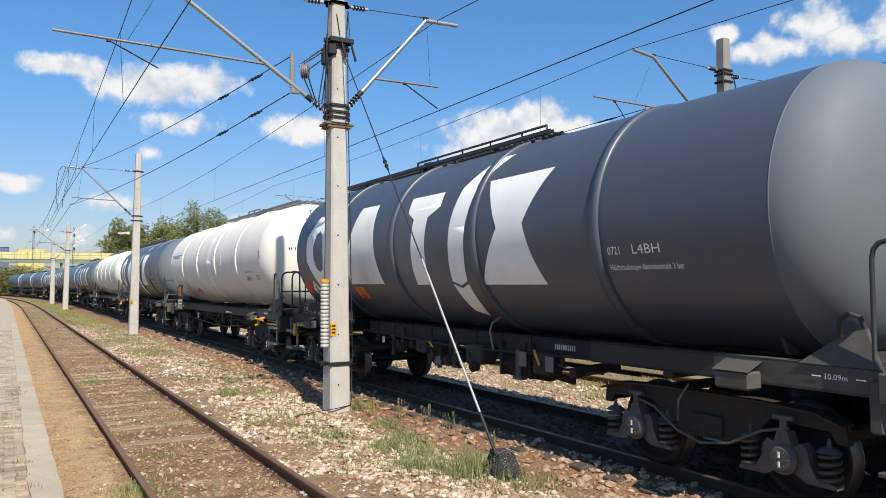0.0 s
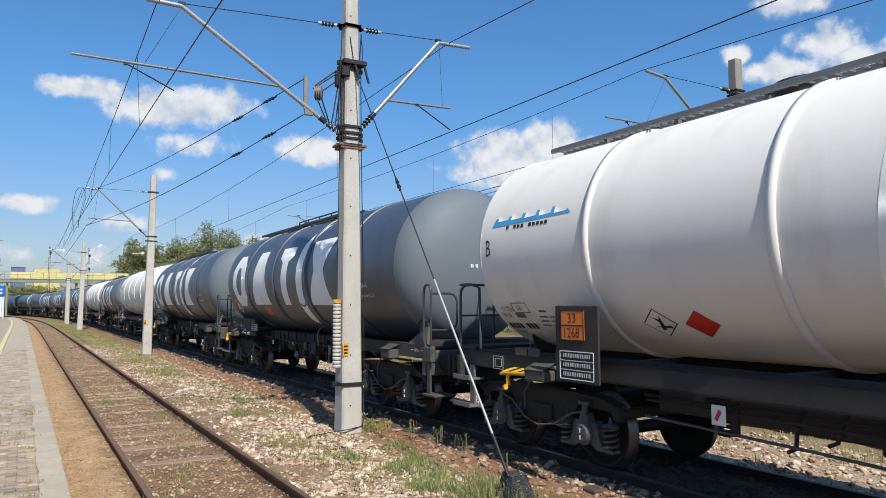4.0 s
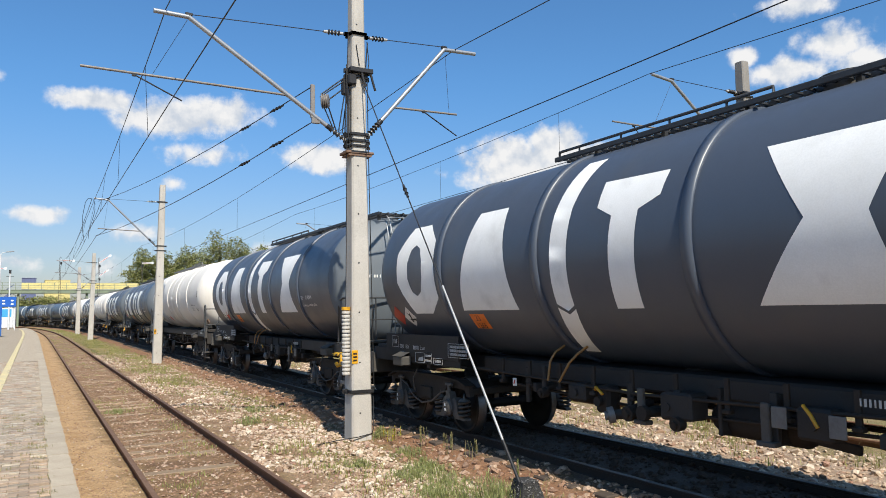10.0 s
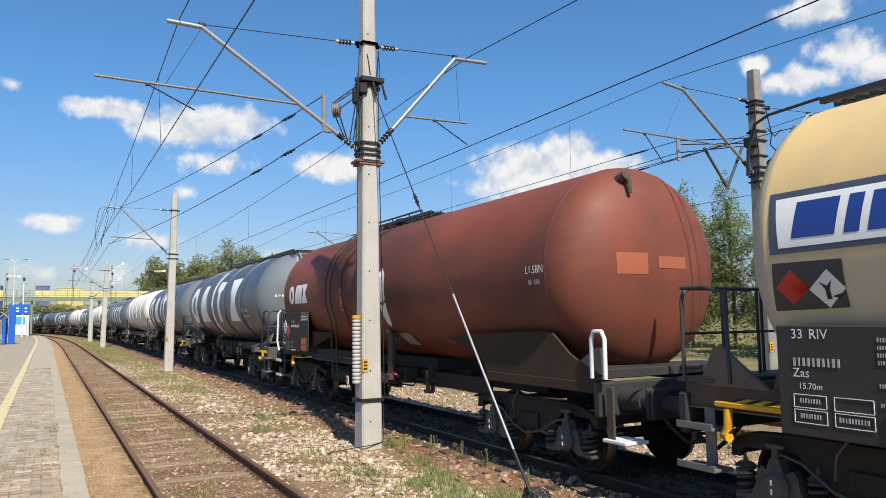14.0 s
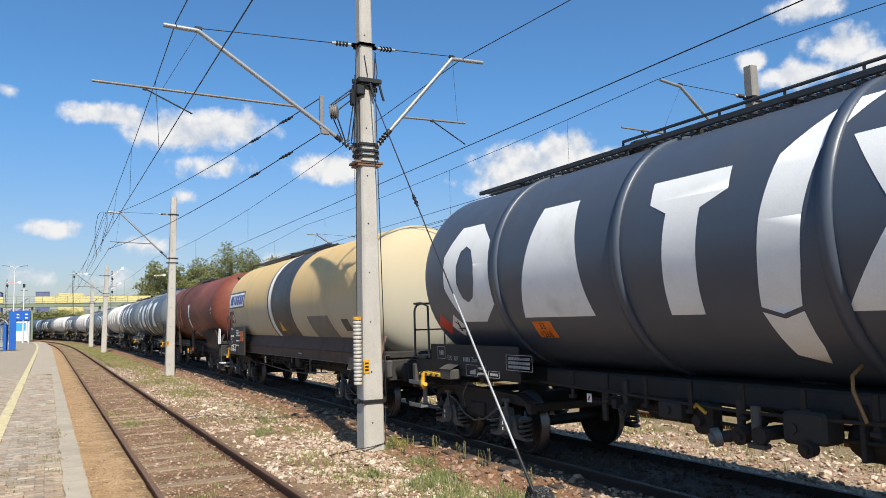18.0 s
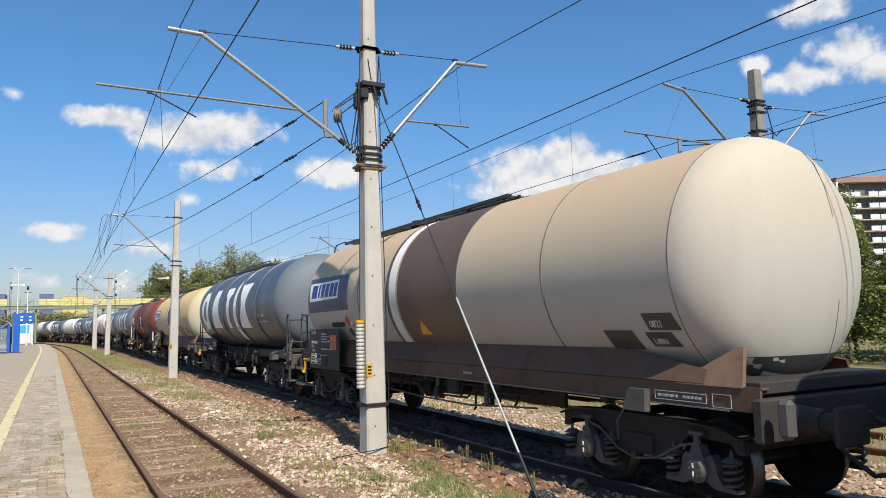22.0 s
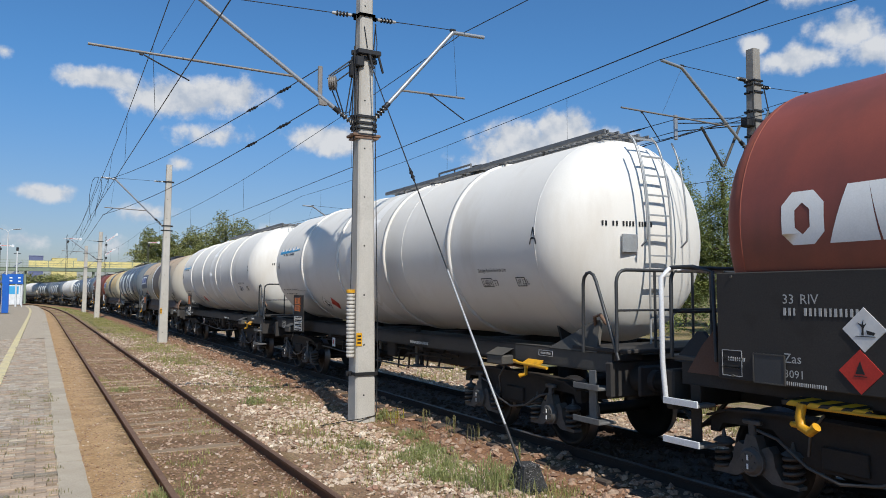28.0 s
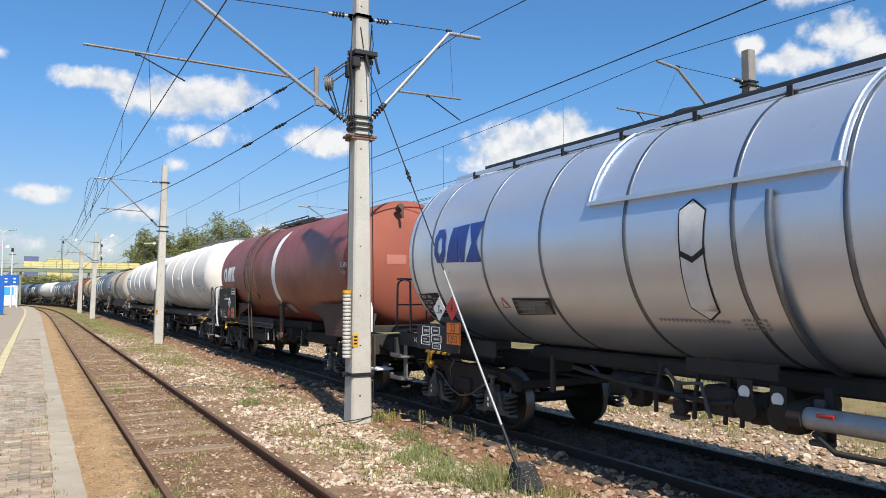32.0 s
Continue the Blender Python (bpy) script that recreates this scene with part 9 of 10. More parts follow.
def red_dress(dark):
    def dress(w, r, zc):
        q = r + 0.004
        y0 = 5.42
        shapes = [[[(y0, -5), (y0, 5), (y0 - 0.1, 9.5), (y0 - 0.2, 9.5), (y0 - 0.2, 5.5), (y0 - 0.13, 3), (y0 - 0.13, -3), (y0 - 0.2, -5.5), (y0 - 0.2, -9), (y0 - 0.1, -9)],
                   [(y0 - 0.2, 9.5), (y0 - 0.3, 9.5), (y0 - 0.4, 5), (y0 - 0.4, -5), (y0 - 0.3, -9), (y0 - 0.2, -9), (y0 - 0.2, -5.5), (y0 - 0.27, -3), (y0 - 0.27, 3), (y0 - 0.2, 5.5)]],
                  [[(y0 - 0.44, -9), (y0 - 0.6, 10), (y0 - 0.78, 10), (y0 - 0.86, -9)]],
                  [[(y0 - 0.78, 10), (y0 - 1.12, 10), (y0 - 1.02, -9), (y0 - 0.88, -9)]],
                  [[(y0 - 1.12, 10), (y0 - 1.5, 10.5), (y0 - 1.36, 1), (y0 - 1.5, -9), (y0 - 1.04, -9), (y0 - 1.2, 1)]]]
        for p in shapes:
            part("white_block_mark", wrapped(p, q, zc), MAT["white_mark"], w, "white angular block mark")
        st = [(-0.62, 52), (-0.36, 40), (-0.40, 8), (-0.32, -32), (-0.45, -38), (-0.62, -33), (-0.74, 8), (-0.74, 40)]
        part("white_stripe", wrapped([st] if not dark else [[(-0.58, 10), (-0.70, 14), (-0.85, 9), (-0.84, -11), (-0.68, -14), (-0.53, -11)], [(-0.52, -13), (-0.67, -16), (-0.84, -13), (-0.80, -29), (-0.70, -34), (-0.58, -31)]], q, zc), MAT["white_mark"], w, "white bowed stripe")
        # ladder on the side, pipes over the tank
        for y in (2.29, 1.97):
            pts = [(-(r + 0.1) * math.cos(radians(a)), y, zc + (r + 0.1) * math.sin(radians(a))) for a in range(-25, 80, 7)]
            part("side_ladder_rail", Build().tube([(-1.34, y, 0.72)] + pts, 0.018, 6), MAT["brown_frame"], w)
        for k in range(11):
            a = radians(-30 + k * 10)
            z, x = zc + (r + 0.1) * math.sin(a), -(r + 0.1) * math.cos(a)
            part("side_rung", Build().tube([(x, 1.97, z), (x, 2.29, z)], 0.013, 6), MAT["brown_frame"], w)
        pts = [(-(r + 0.06) * math.cos(radians(a)), 1.34 + 0.05 * math.sin(a * 0.1), zc + (r + 0.06) * math.sin(radians(a))) for a in range(-32, 86, 6)]
        part("vent_pipe", Build().tube(pts, 0.022, 6), MAT["brown_paint" if dark else "brown_frame"], w, "pipe bent over the tank")
        ao = 0.0 if dark else -2.3
        for ca in (0.5, -7.3):
            part("warning_sign", wrapped([[(1.63, ca - 2.6 + ao), (1.45, ca - 2.6 + ao), (1.54, ca + 3.0 + ao)]], q, zc), MAT["yellow"], w, "yellow warning triangle")
            part("sign_symbol", wrapped([[(1.56, ca - 1.8 + ao), (1.525, ca - 0.2 + ao), (1.55, ca - 0.2 + ao), (1.52, ca + 1.4 + ao), (1.555, ca + 0.3 + ao), (1.535, ca + 0.2 + ao)]], q + 0.002, zc), MAT["black_mark"], w)
        part("warning_disc", wrapped([[(1.54 + 0.11 * math.cos(k * 0.52), -14.6 + ao + 4.3 * math.sin(k * 0.52)) for k in range(12)]], q, zc), MAT["orange"], w, "round orange warning disc")
        part("disc_symbol", wrapped([[(1.60, -17.2 + ao), (1.48, -17.2 + ao), (1.485, -13 + ao), (1.52, -11.8 + ao), (1.58, -12.2 + ao)]], q + 0.002, zc), MAT["band_dark"], w)
        b = Build()
        words_on(b, "L1.5BN", -5.62 if dark else -5.66, -2.5, 0.15, q, zc, 0.9)
        part("tank_code", b, MAT["white_mark"], w)
        part("writing", wrapped([[(-5.68 - k * 0.045, -8.6), (-5.71 - k * 0.045, -8.6), (-5.71 - k * 0.045, -5.8), (-5.68 - k * 0.045, -5.8)] for k in range(6) if k != 2], q, zc), MAT["text_mark"], w)
        # big data board
        x = -1.40
        pn = part("data_board", Build().box((x, 5.06, 1.77), (0.03, 2.24, 1.02), ch=0.01), MAT["under"], w, "black data board with white writing")
        x -= 0.016
        orange_plate(pn, 4.27, 1.46, x - 0.004, k=0.95)
        if dark:
            hazard_diamond(pn, 5.89, 1.90, x, 0.19, "hazard_white")
            hazard_diamond(pn, 5.60, 1.78, x - 0.008, 0.19, "hazard_red")
        else:
            hazard_diamond(pn, 4.73, 1.79, x, 0.18, "hazard_white")
            hazard_diamond(pn, 4.77, 1.45, x, 0.18, "hazard_red")
        b = Build()
        yy = 5.36 if dark else 5.46
        words_flat(b, "33", yy, 1.99, 0.12, x - 0.003)
        words_flat(b, "RIV", yy - 0.17, 1.99, 0.12, x - 0.003)
        words_flat(b, "Zas", yy, 1.47, 0.12, x - 0.003)
        words_flat(b, "3091", yy, 1.34, 0.10, x - 0.003)
        for y0, y1, z0, z1 in ((6.08, 5.84, 1.63, 1.73), (6.08, 5.80, 1.42, 1.50), (6.08, 5.80, 1.50, 1.58)) if dark else ((6.12, 5.9, 1.30, 1.38), (6.12, 5.9, 1.38, 1.46), (6.12, 5.9, 1.46, 1.54)):
            frame_box(b, y0, y1, z0, z1, x)
        for z in (2.06, 2.13, 2.20):
            frame_box(b, 4.5, 3.98, z, z + 0.07, x)
        for k in range(1, 4):
            b.box((x - 0.003, 4.5 - 0.13 * k, 2.16), (0.004, 0.005, 0.2))
        part("side_marking", b, MAT["text_mark"], pn)
        bars(pn, ((yy, 1.92, 0.14, 0.085), (yy - 0.2, 1.92, 0.5, 0.085), (yy, 1.75, 0.28, 0.085), (yy - 0.35, 1.75, 0.3, 0.085), (yy, 1.29, 0.4, 0.04), (6.06, 1.46, 0.2, 0.045), (6.06, 1.54, 0.2, 0.045), (4.47, 2.095, 0.45, 0.04), (4.47, 2.165, 0.45, 0.04), (6.1, 2.22, 0.6, 0.05)), x)
        part("paper_pocket", Build().box((x - 0.01, 5.6, 1.4), (0.02, 0.32, 0.26), ch=0.004), MAT["band_dark"], pn)
        frame_box(b2 := Build(), 5.76, 5.44, 1.27, 1.53, x - 0.02, 0.012)
        part("pocket_rim", b2, MAT["grey_frame"], pn)
        for yb, zb in ((6.0, 2.24), (6.0, 1.3), (4.0, 2.24), (4.0, 1.3), (4.35, 1.95), (4.1, 1.95), (4.35, 1.72)):
            part("board_bolt", Build().cyl((x, yb, zb), (x - 0.012, yb, zb), 0.014, 6), MAT["grey_frame"], pn)
        part("white_pole", Build().tube([(-1.34, 6.77, 1.22), (-1.36, 6.89, 1.50), (-1.36, 6.80, 2.26), (-1.32, 6.78, 2.33), (-0.4, 6.78, 2.34)] if dark else [(-1.32, 6.95, 0.95), (-1.36, 6.95, 1.35), (-1.36, 6.95, 2.25), (-1.30, 6.9, 2.34), (-0.4, 6.95, 2.34)], 0.028, 8), MAT["white_panel"], w, "white bent grab pole")
        if dark:
            part("grab_pole", Build().tube([(-1.34, 6.29, 1.34), (-1.36, 6.27, 1.6), (-1.36, 6.24, 2.24), (-1.3, 6.24, 2.3), (-0.9, 6.24, 2.3)], 0.024, 8), MAT["steel_light"], w, "grey bent grab pole")
        part("side_tray", Build().box((-1.27, 2.0, 1.16), (0.03, 3.9, 0.11), ch=0.008).box((-1.27, 2.0, 1.215), (0.1, 3.9, 0.012)), MAT["under"], w)
        part("tray_lip", Build().box((-1.29, 2.0, 1.215), (0.012, 3.9, 0.02), ch=0.003).box((-1.29, 2.0, 1.108), (0.012, 3.9, 0.012)), MAT["steel_dull"], w, "pale edge of the tray")
        part("front_fairing", Build().prism([(6.2, 1.86), (2.62, 1.76), (2.58, 1.70), (3.77, 1.44), (3.92, 1.26), (6.7, 1.26), (6.5, 1.55)], "x", -1.265, -1.235), MAT["fairing" if dark else "fairing_red"], w, "brown side fairing plate")
        part("air_reservoir", Build().cyl((-0.72, 2.0, 0.74), (-0.72, 3.7, 0.74), 0.21, 18), MAT["under"], w)
        # added dark block fills the space beside the reservoir
        part("brake_rigging", Build().box((-0.2, 2.85, 0.72), (0.9, 1.7, 0.46), ch=0.05), MAT["under"], w)
        part("support_leg", Build().box((-1.2, -0.65, 1.36), (0.08, 0.22, 0.92), ch=0.01).box((-1.18, -0.65, 1.79), (0.2, 0.26, 0.06), ch=0.01).box((-1.22, -0.65, 0.94), (0.14, 0.2, 0.14), ch=0.02), MAT["brown_frame"], w)
        part("maker_plate", wrapped([[(-0.95, -51.5), (-1.42, -51.5), (-1.36, -39), (-0.83, -39)]], q + 0.02, zc), MAT["steel_light"], w, "small grey maker's plate")
        part("maker_plate", wrapped([[(-0.42, -47), (-0.56, -47), (-0.5, -36), (-0.32, -36)]], q + 0.02, zc), MAT["steel_light"], w)
        part("side_fairing", Build().prism([(-3.0, 1.76), (-4.15, 1.48), (-4.27, 1.26), (-6.75, 1.26), (-6.9, 1.32), (-6.3, 1.6), (-5.95, 1.86), (-5.67, 1.88), (-4.29, 1.84)], "x", -1.27, -1.235).box((-1.25, -5.6, 1.2), (0.05, 2.6, 0.14), ch=0.01), MAT["fairing" if dark else "fairing_red"], w, "brown side fairing plate")
        part("step", Build().box((-1.14, -7.15, 0.6), (0.36, 0.40, 0.04), ch=0.008), MAT["white_panel"], w, "grating step with a white edge")
        part("step_hanger", Build().box((-1.26, -7.05, 0.92), (0.03, 0.12, 0.62), ch=0.006), MAT["brown_frame"], w)
        part("grab_loop", Build().tube([(-1.3, -6.78, 1.32), (-1.3, -6.78, 1.8), (-1.3, -6.83, 1.89), (-1.3, -6.97, 1.89), (-1.3, -7.02, 1.8), (-1.3, -7.02, 1.32)], 0.028, 8), MAT["white_panel"], w, "white painted grab loop")
        for y, z, k in ((0.35, 0.88, 0.9), (1.55, 0.74, 0.7)) if dark else ((0.45, 0.86, 0.8),):
            rp = part("release_plate", Build().box((-1.28, y, z), (0.012, 0.19 * k, 0.25 * k), ch=0.003), MAT["hazard_white"], w, "white brake plate with a red mark")
            part("release_mark", Build().box((-1.29, y, z + 0.05 * k), (0.006, 0.11 * k, 0.03)).box((-1.29, y - 0.01, z - 0.02), (0.006, 0.035, 0.15 * k), Euler((0.45, 0, 0)).to_matrix()), MAT["hazard_red"], rp)
            part("plate_bracket", Build().box((-1.22, y, z + 0.1), (0.1, 0.05, 0.4), ch=0.01), MAT["under"], w)
        part("brake_handle", Build().tube([(-1.28, -0.9, 1.02), (-1.36, -1.2, 1.03)], 0.025, 6), MAT["hazard_red"], w)
        part("valve_wheel", Build().cyl((-1.12, -0.26, 0.9), (-1.2, -0.26, 0.89), 0.12, 14).cyl((-1.2, -0.26, 0.89), (-1.23, -0.26, 0.885), 0.05, 10), MAT["axle_dust"], w, "dusty valve wheel")
        part("valve_body", Build().box((-1.15, -0.6, 0.9), (0.16, 0.16, 0.16), ch=0.03).tube([(-1.15, -0.1, 0.97), (-1.15, -0.9, 0.97)], 0.035, 8), MAT["axle_dust"], w)
        part("valve_knob", Build().cyl((-1.24, -0.6, 0.88), (-1.28, -0.6, 0.88), 0.05, 10), MAT["hazard_red"], w, "red valve knob")
        part("brake_cylinder_end", Build().cyl((-0.9, 1.15, 0.78), (-1.18, 1.15, 0.78), 0.17, 16).cyl((-1.18, 1.15, 0.78), (-1.2, 1.15, 0.78), 0.14, 16), MAT["bogie"], w, "round brake cylinder end")
        for yp2 in (0.9, 0.62, 0.1):
            part("gear_bracket", Build().box((-1.2, yp2, 0.9), (0.05, 0.07, 0.34), ch=0.008), MAT["axle_dust"], w)
        part("top_hook", Build().cyl((-0.42, -6.42, zc + 1.18), (-0.42, -6.56, zc + 1.24), 0.085, 12, 0.07).tube([(-0.42, -6.52, zc + 1.2), (-0.42, -6.62, zc + 1.15), (-0.42, -6.62, zc + 0.98)], 0.03, 6), MAT["brown_frame"], w, "brown lifting lug")
        if dark:
            dome_patch(w, "repaint_square", -0.75, -0.28, 2.62, 2.90, "orange_patch", "bright orange repaint square")
            dome_patch(w, "repaint_square", -0.10, 0.42, 2.70, 2.86, "orange_patch", "bright orange repaint square")
        else:
            dome_patch(w, "repaint_square", -0.72, -0.30, 2.72, 2.92, "red_patch", "faded repaint square")
        if dark:
            part("yellow_clip", Build().tube([(-1.3, 0.15, 0.98), (-1.34, 0.02, 0.9), (-1.33, -0.1, 0.88)], 0.03, 6), MAT["yellow"], w)
        striped_lever(w, 5.1, 1)
        part("lever_rod", Build().tube([(-1.33, 5.4, 1.09), (-1.34, 4.7, 1.1), (-1.34, 3.9, 1.15)], 0.016, 6), MAT["yellow"], w, "thin yellow lever rod")
        part("belly_sill", Build().box((0, 1.35, 1.2), (1.3, 5.7, 0.24), ch=0.03), MAT["under"], w, "black sill under the tank belly")
    return dress


MAT["board_black"] = material("worn_black_board_paint", (0.040, 0.035, 0.031), 0.62, col2=(0.055, 0.047, 0.041), scale=2.5, bump=0.03, spec=0.2)
MAT["board_blue"] = material("blue_black_board_paint", (0.020, 0.024, 0.036), 0.55, scale=3, bump=0.02, spec=0.3)
MAT["fairing_red"] = material("rusty_brown_fairing_plate", (0.135, 0.078, 0.057), 0.75, spec=0.15, col2=(0.10, 0.062, 0.047), scale=1.2, bump=0.05, dirt=(0.07, 0.046, 0.036), dirt_amount=0.4)
MAT["fairing"] = material("grimy_brown_fairing_plate", (0.070, 0.046, 0.031), 0.85, spec=0.1, col2=(0.050, 0.034, 0.025), scale=1.2, bump=0.05, dirt=(0.05, 0.036, 0.03), dirt_amount=0.4)
MAT["orange_patch"] = material("faded_orange_repaint", (0.36, 0.10, 0.042), 0.5, col2=(0.30, 0.085, 0.04), scale=2, bump=0.03)
MAT["red_patch"] = material("faded_red_repaint", (0.40, 0.15, 0.11), 0.6, col2=(0.36, 0.13, 0.095), scale=2, bump=0.03)
MAT["dust_patch"] = material("dusty_grey_repaint", (0.215, 0.20, 0.162), 0.66, scale=2, bump=0.03)


def cream_dress(dark_band):
    def dress(w, r, zc):
        q = r + 0.004
        if dark_band == "brown":
            band, stripe = (0.55, -1.70), (0.93, 0.62)
        else:
            band, stripe = (0.35, -1.55), (0.66, 0.40)
        part("dark_band", Build().lathe([(band[0], q), (band[1], q)][::-1], zc, 64), MAT["band_brown" if dark_band == "brown" else "band_dark"], w, "wide dark band round the tank")
        part("dark_band", Build().lathe([(stripe[0] + 0.14, q), (stripe[0] + 0.02, q)][::-1], zc, 64), MAT["band_brown" if dark_band == "brown" else "band_dark"], w, "thin dark band")
        part("white_band", Build().lathe([(stripe[0], q + 0.002), (stripe[1], q + 0.002)][::-1], zc, 64), MAT["white_mark"], w, "narrow white band round the tank")
        part("logo_panel", wrapped([[(5.92, -12), (3.20, -11), (3.21, 21), (5.9, 22)]] if dark_band == "brown" else [[(5.88, -3), (3.66, -2), (3.68, 19.5), (5.9, 19)]], q, zc), MAT["navy"], w, "navy blue panel")
        part("logo_panel", wrapped([[(5.79, -1), (3.79, 0), (3.79, 17), (5.83, 16.5)]], q + 0.002, zc), MAT["white_mark"], w, "white name panel")
        blk = []
        for y, l in ((5.66, 0.40), (5.18, 0.13), (4.98, 0.24), (4.68, 0.24), (4.38, 0.26), (4.08, 0.20)):
            blk.append([(y, 2), (y - l, 2), (y - l - 0.05, 14.5), (y - 0.05, 14.5)])
        for pl in blk:
            part("blue_block_mark", wrapped([pl], q + 0.004, zc), MAT["blue_mark"], w, "slanted blue block")
        if dark_band == "brown":
            marks = (("hazard_diamond", [(3.40, -15), (3.57, -21), (3.41, -27), (3.23, -21)], "hazard_red", "tilted red placard"), ("hazard_diamond", [(3.25, -20), (3.02, -25), (3.15, -33), (3.36, -29)], "hazard_white", "tilted white placard"),
                     ("dark_patch", [(3.43, -27), (3.61, -31), (3.45, -39), (3.29, -29)], "band_dark", "dark placard backing"), ("dark_patch", [(3.03, -27), (2.9, -31), (3.08, -38), (3.16, -33)], "band_dark", "dark placard backing"),
                     ("strip_plate", [(4.53, -26.5), (3.67, -26.5), (3.62, -22), (4.47, -22)], "under", "narrow black strip plate"))
        else:
            marks = (("placard_plate", [(5.93, -23), (5.23, -22), (5.22, -6), (5.87, -6)], "band_dark", "dark placard plate"), ("hazard_diamond", [(5.87, -14.5), (5.70, -8.5), (5.54, -15), (5.73, -20.5)], "hazard_red", "red diamond placard"), ("hazard_diamond", [(5.55, -15.5), (5.36, -9), (5.22, -15.5), (5.40, -22)], "hazard_white", "white diamond placard"))
        for j, (nm, pl, mt, lab) in enumerate(marks):
            part(nm, wrapped([pl], q + 0.002 + 0.002 * j, zc), MAT[mt], w, lab)
        cy, ca = (3.19, -27) if dark_band == "brown" else (5.38, -15.5)
        part("placard_symbol", wrapped([[(cy - 0.02, ca - 3.5), (cy + 0.02, ca - 3.5), (cy + 0.02, ca), (cy + 0.07, ca + 2.5), (cy, ca + 1), (cy - 0.05, ca + 3), (cy - 0.02, ca)], [(cy - 0.03, ca - 2.5), (cy - 0.12, ca - 1.5), (cy - 0.1, ca - 3.4)]], q + 0.012, zc), MAT["black_mark"], w)
        part("warning_sign", wrapped([[(0.0, -34), (-0.42, -34), (-0.2, -22)]], q + 0.004, zc), MAT["yellow"], w, "yellow warning triangle")
        for y0, y1, a0, a1 in ((-5.03, -5.55, -42, -31), (-5.78, -6.26, -31, -22.6), (-5.72, -6.15, -40, -32)) if dark_band == "brown" else ((-5.13, -5.56, -34, -22), (-5.91, -6.25, -42, -27)):
            part("data_panel", wrapped([[(y0, a0), (y1, a0), (y1 + 0.06, a1), (y0 + 0.04, a1)]], q, zc), MAT["band_dark"], w, "dark data panel")
        b = Build()
        if dark_band == "brown":
            words_on(b, "0821", -5.82, -29.5, 0.13, q + 0.002, zc, 0.75)
            words_on(b, "L4BN", -5.76, -38.5, 0.12, q + 0.002, zc, 0.75)
        else:
            words_on(b, "L4BN", -5.94, -33, 0.10, q + 0.002, zc, 0.7)
        part("tank_code", b, MAT["white_mark"], w)
        if dark_band != "brown":
            part("paint_patch", wrapped([[(-2.86, -45), (-4.48, -45), (-4.30, -18), (-2.74, -18)]], q - 0.002, zc), MAT["dust_patch"], w, "faded repaint patch")
        x = -1.42
        pn = part("data_board", Build().box((x, 4.85, 1.5), (0.04, 2.1, 0.95), ch=0.01), MAT["board_black"], w, "black data board with white writing")
        x -= 0.021
        orange_plate(pn, 4.165, 1.665, x - 0.004)
        b = Build()
        words_flat(b, "33", 5.75, 1.86, 0.12, x - 0.003)
        words_flat(b, "RIV", 5.58, 1.86, 0.12, x - 0.003)
        words_flat(b, "Zas", 5.75, 1.53, 0.11, x - 0.003)
        words_flat(b, "15.70m", 5.70, 1.43, 0.075, x - 0.003)
        for k in range(2):
            frame_box(b, 5.75, 5.45, 1.14 + 0.13 * k, 1.25 + 0.13 * k, x)
            frame_box(b, 5.38, 5.05, 1.14 + 0.13 * k, 1.25 + 0.13 * k, x)
        part("side_marking", b, MAT["white_mark"], pn)
        bars(pn, ((5.75, 1.77, 0.18, 0.09), (5.5, 1.77, 0.45, 0.09), (5.75, 1.66, 0.45, 0.09), (5.7, 1.2, 0.2, 0.05), (5.7, 1.33, 0.2, 0.05), (5.35, 1.2, 0.26, 0.05), (5.0, 1.86, 0.35, 0.045), (5.0, 1.80, 0.55, 0.04), (5.0, 1.74, 0.4, 0.04), (5.0, 1.68, 0.6, 0.04), (5.0, 1.50, 0.6, 0.04), (4.5, 1.7, 0.55, 0.04), (5.0, 1.35, 0.4, 0.04)), x)
        part("paper_pocket", Build().box((x - 0.01, 4.75, 1.22), (0.02, 0.32, 0.24), ch=0.004), MAT["under"], pn)
        part("code_strip", Build().box((-1.238, -6.16, 1.22), (0.006, 0.74, 0.11)), MAT["band_dark"], w, "black strip with small white figures")
        b = Build()
        frame_box(b, -5.80, -6.52, 1.175, 1.265, -1.243, 0.006)
        frame_box(b, -6.60, -6.83, 1.15, 1.28, -1.24, 0.006)
        part("side_marking", b, MAT["text_mark"], w)
        bars(w, ((-5.84, 1.22, 0.3, 0.035), (-6.2, 1.22, 0.26, 0.035), (-1.5, 1.25, 0.3, 0.05)), -1.243)
        if dark_band == "brown":
            dome_foot(w, 1.63, 0.8)
        part("yellow_lever", Build().box((-1.34, 6.27, 1.2), (0.06, 0.85, 0.05), ch=0.008).tube([(-1.34, 6.55, 1.16), (-1.35, 6.55, 0.98), (-1.36, 6.6, 0.90), (-1.42, 6.48, 0.9)], 0.045, 6), MAT["yellow"], w, "yellow lever and hook")
        part("lever_plate", Build().add([(-1.34, 6.6, 1.2), (-1.34, 5.95, 1.2), (-1.05, 5.9, 1.36), (-1.05, 6.3, 1.36), (-1.34, 6.6, 1.17), (-1.34, 5.95, 1.17), (-1.05, 5.9, 1.33), (-1.05, 6.3, 1.33)], [(0, 1, 2, 3), (7, 6, 5, 4), (0, 4, 5, 1), (3, 2, 6, 7)]), MAT["stripes"], w, "striped lever plate")
        plate = Build()
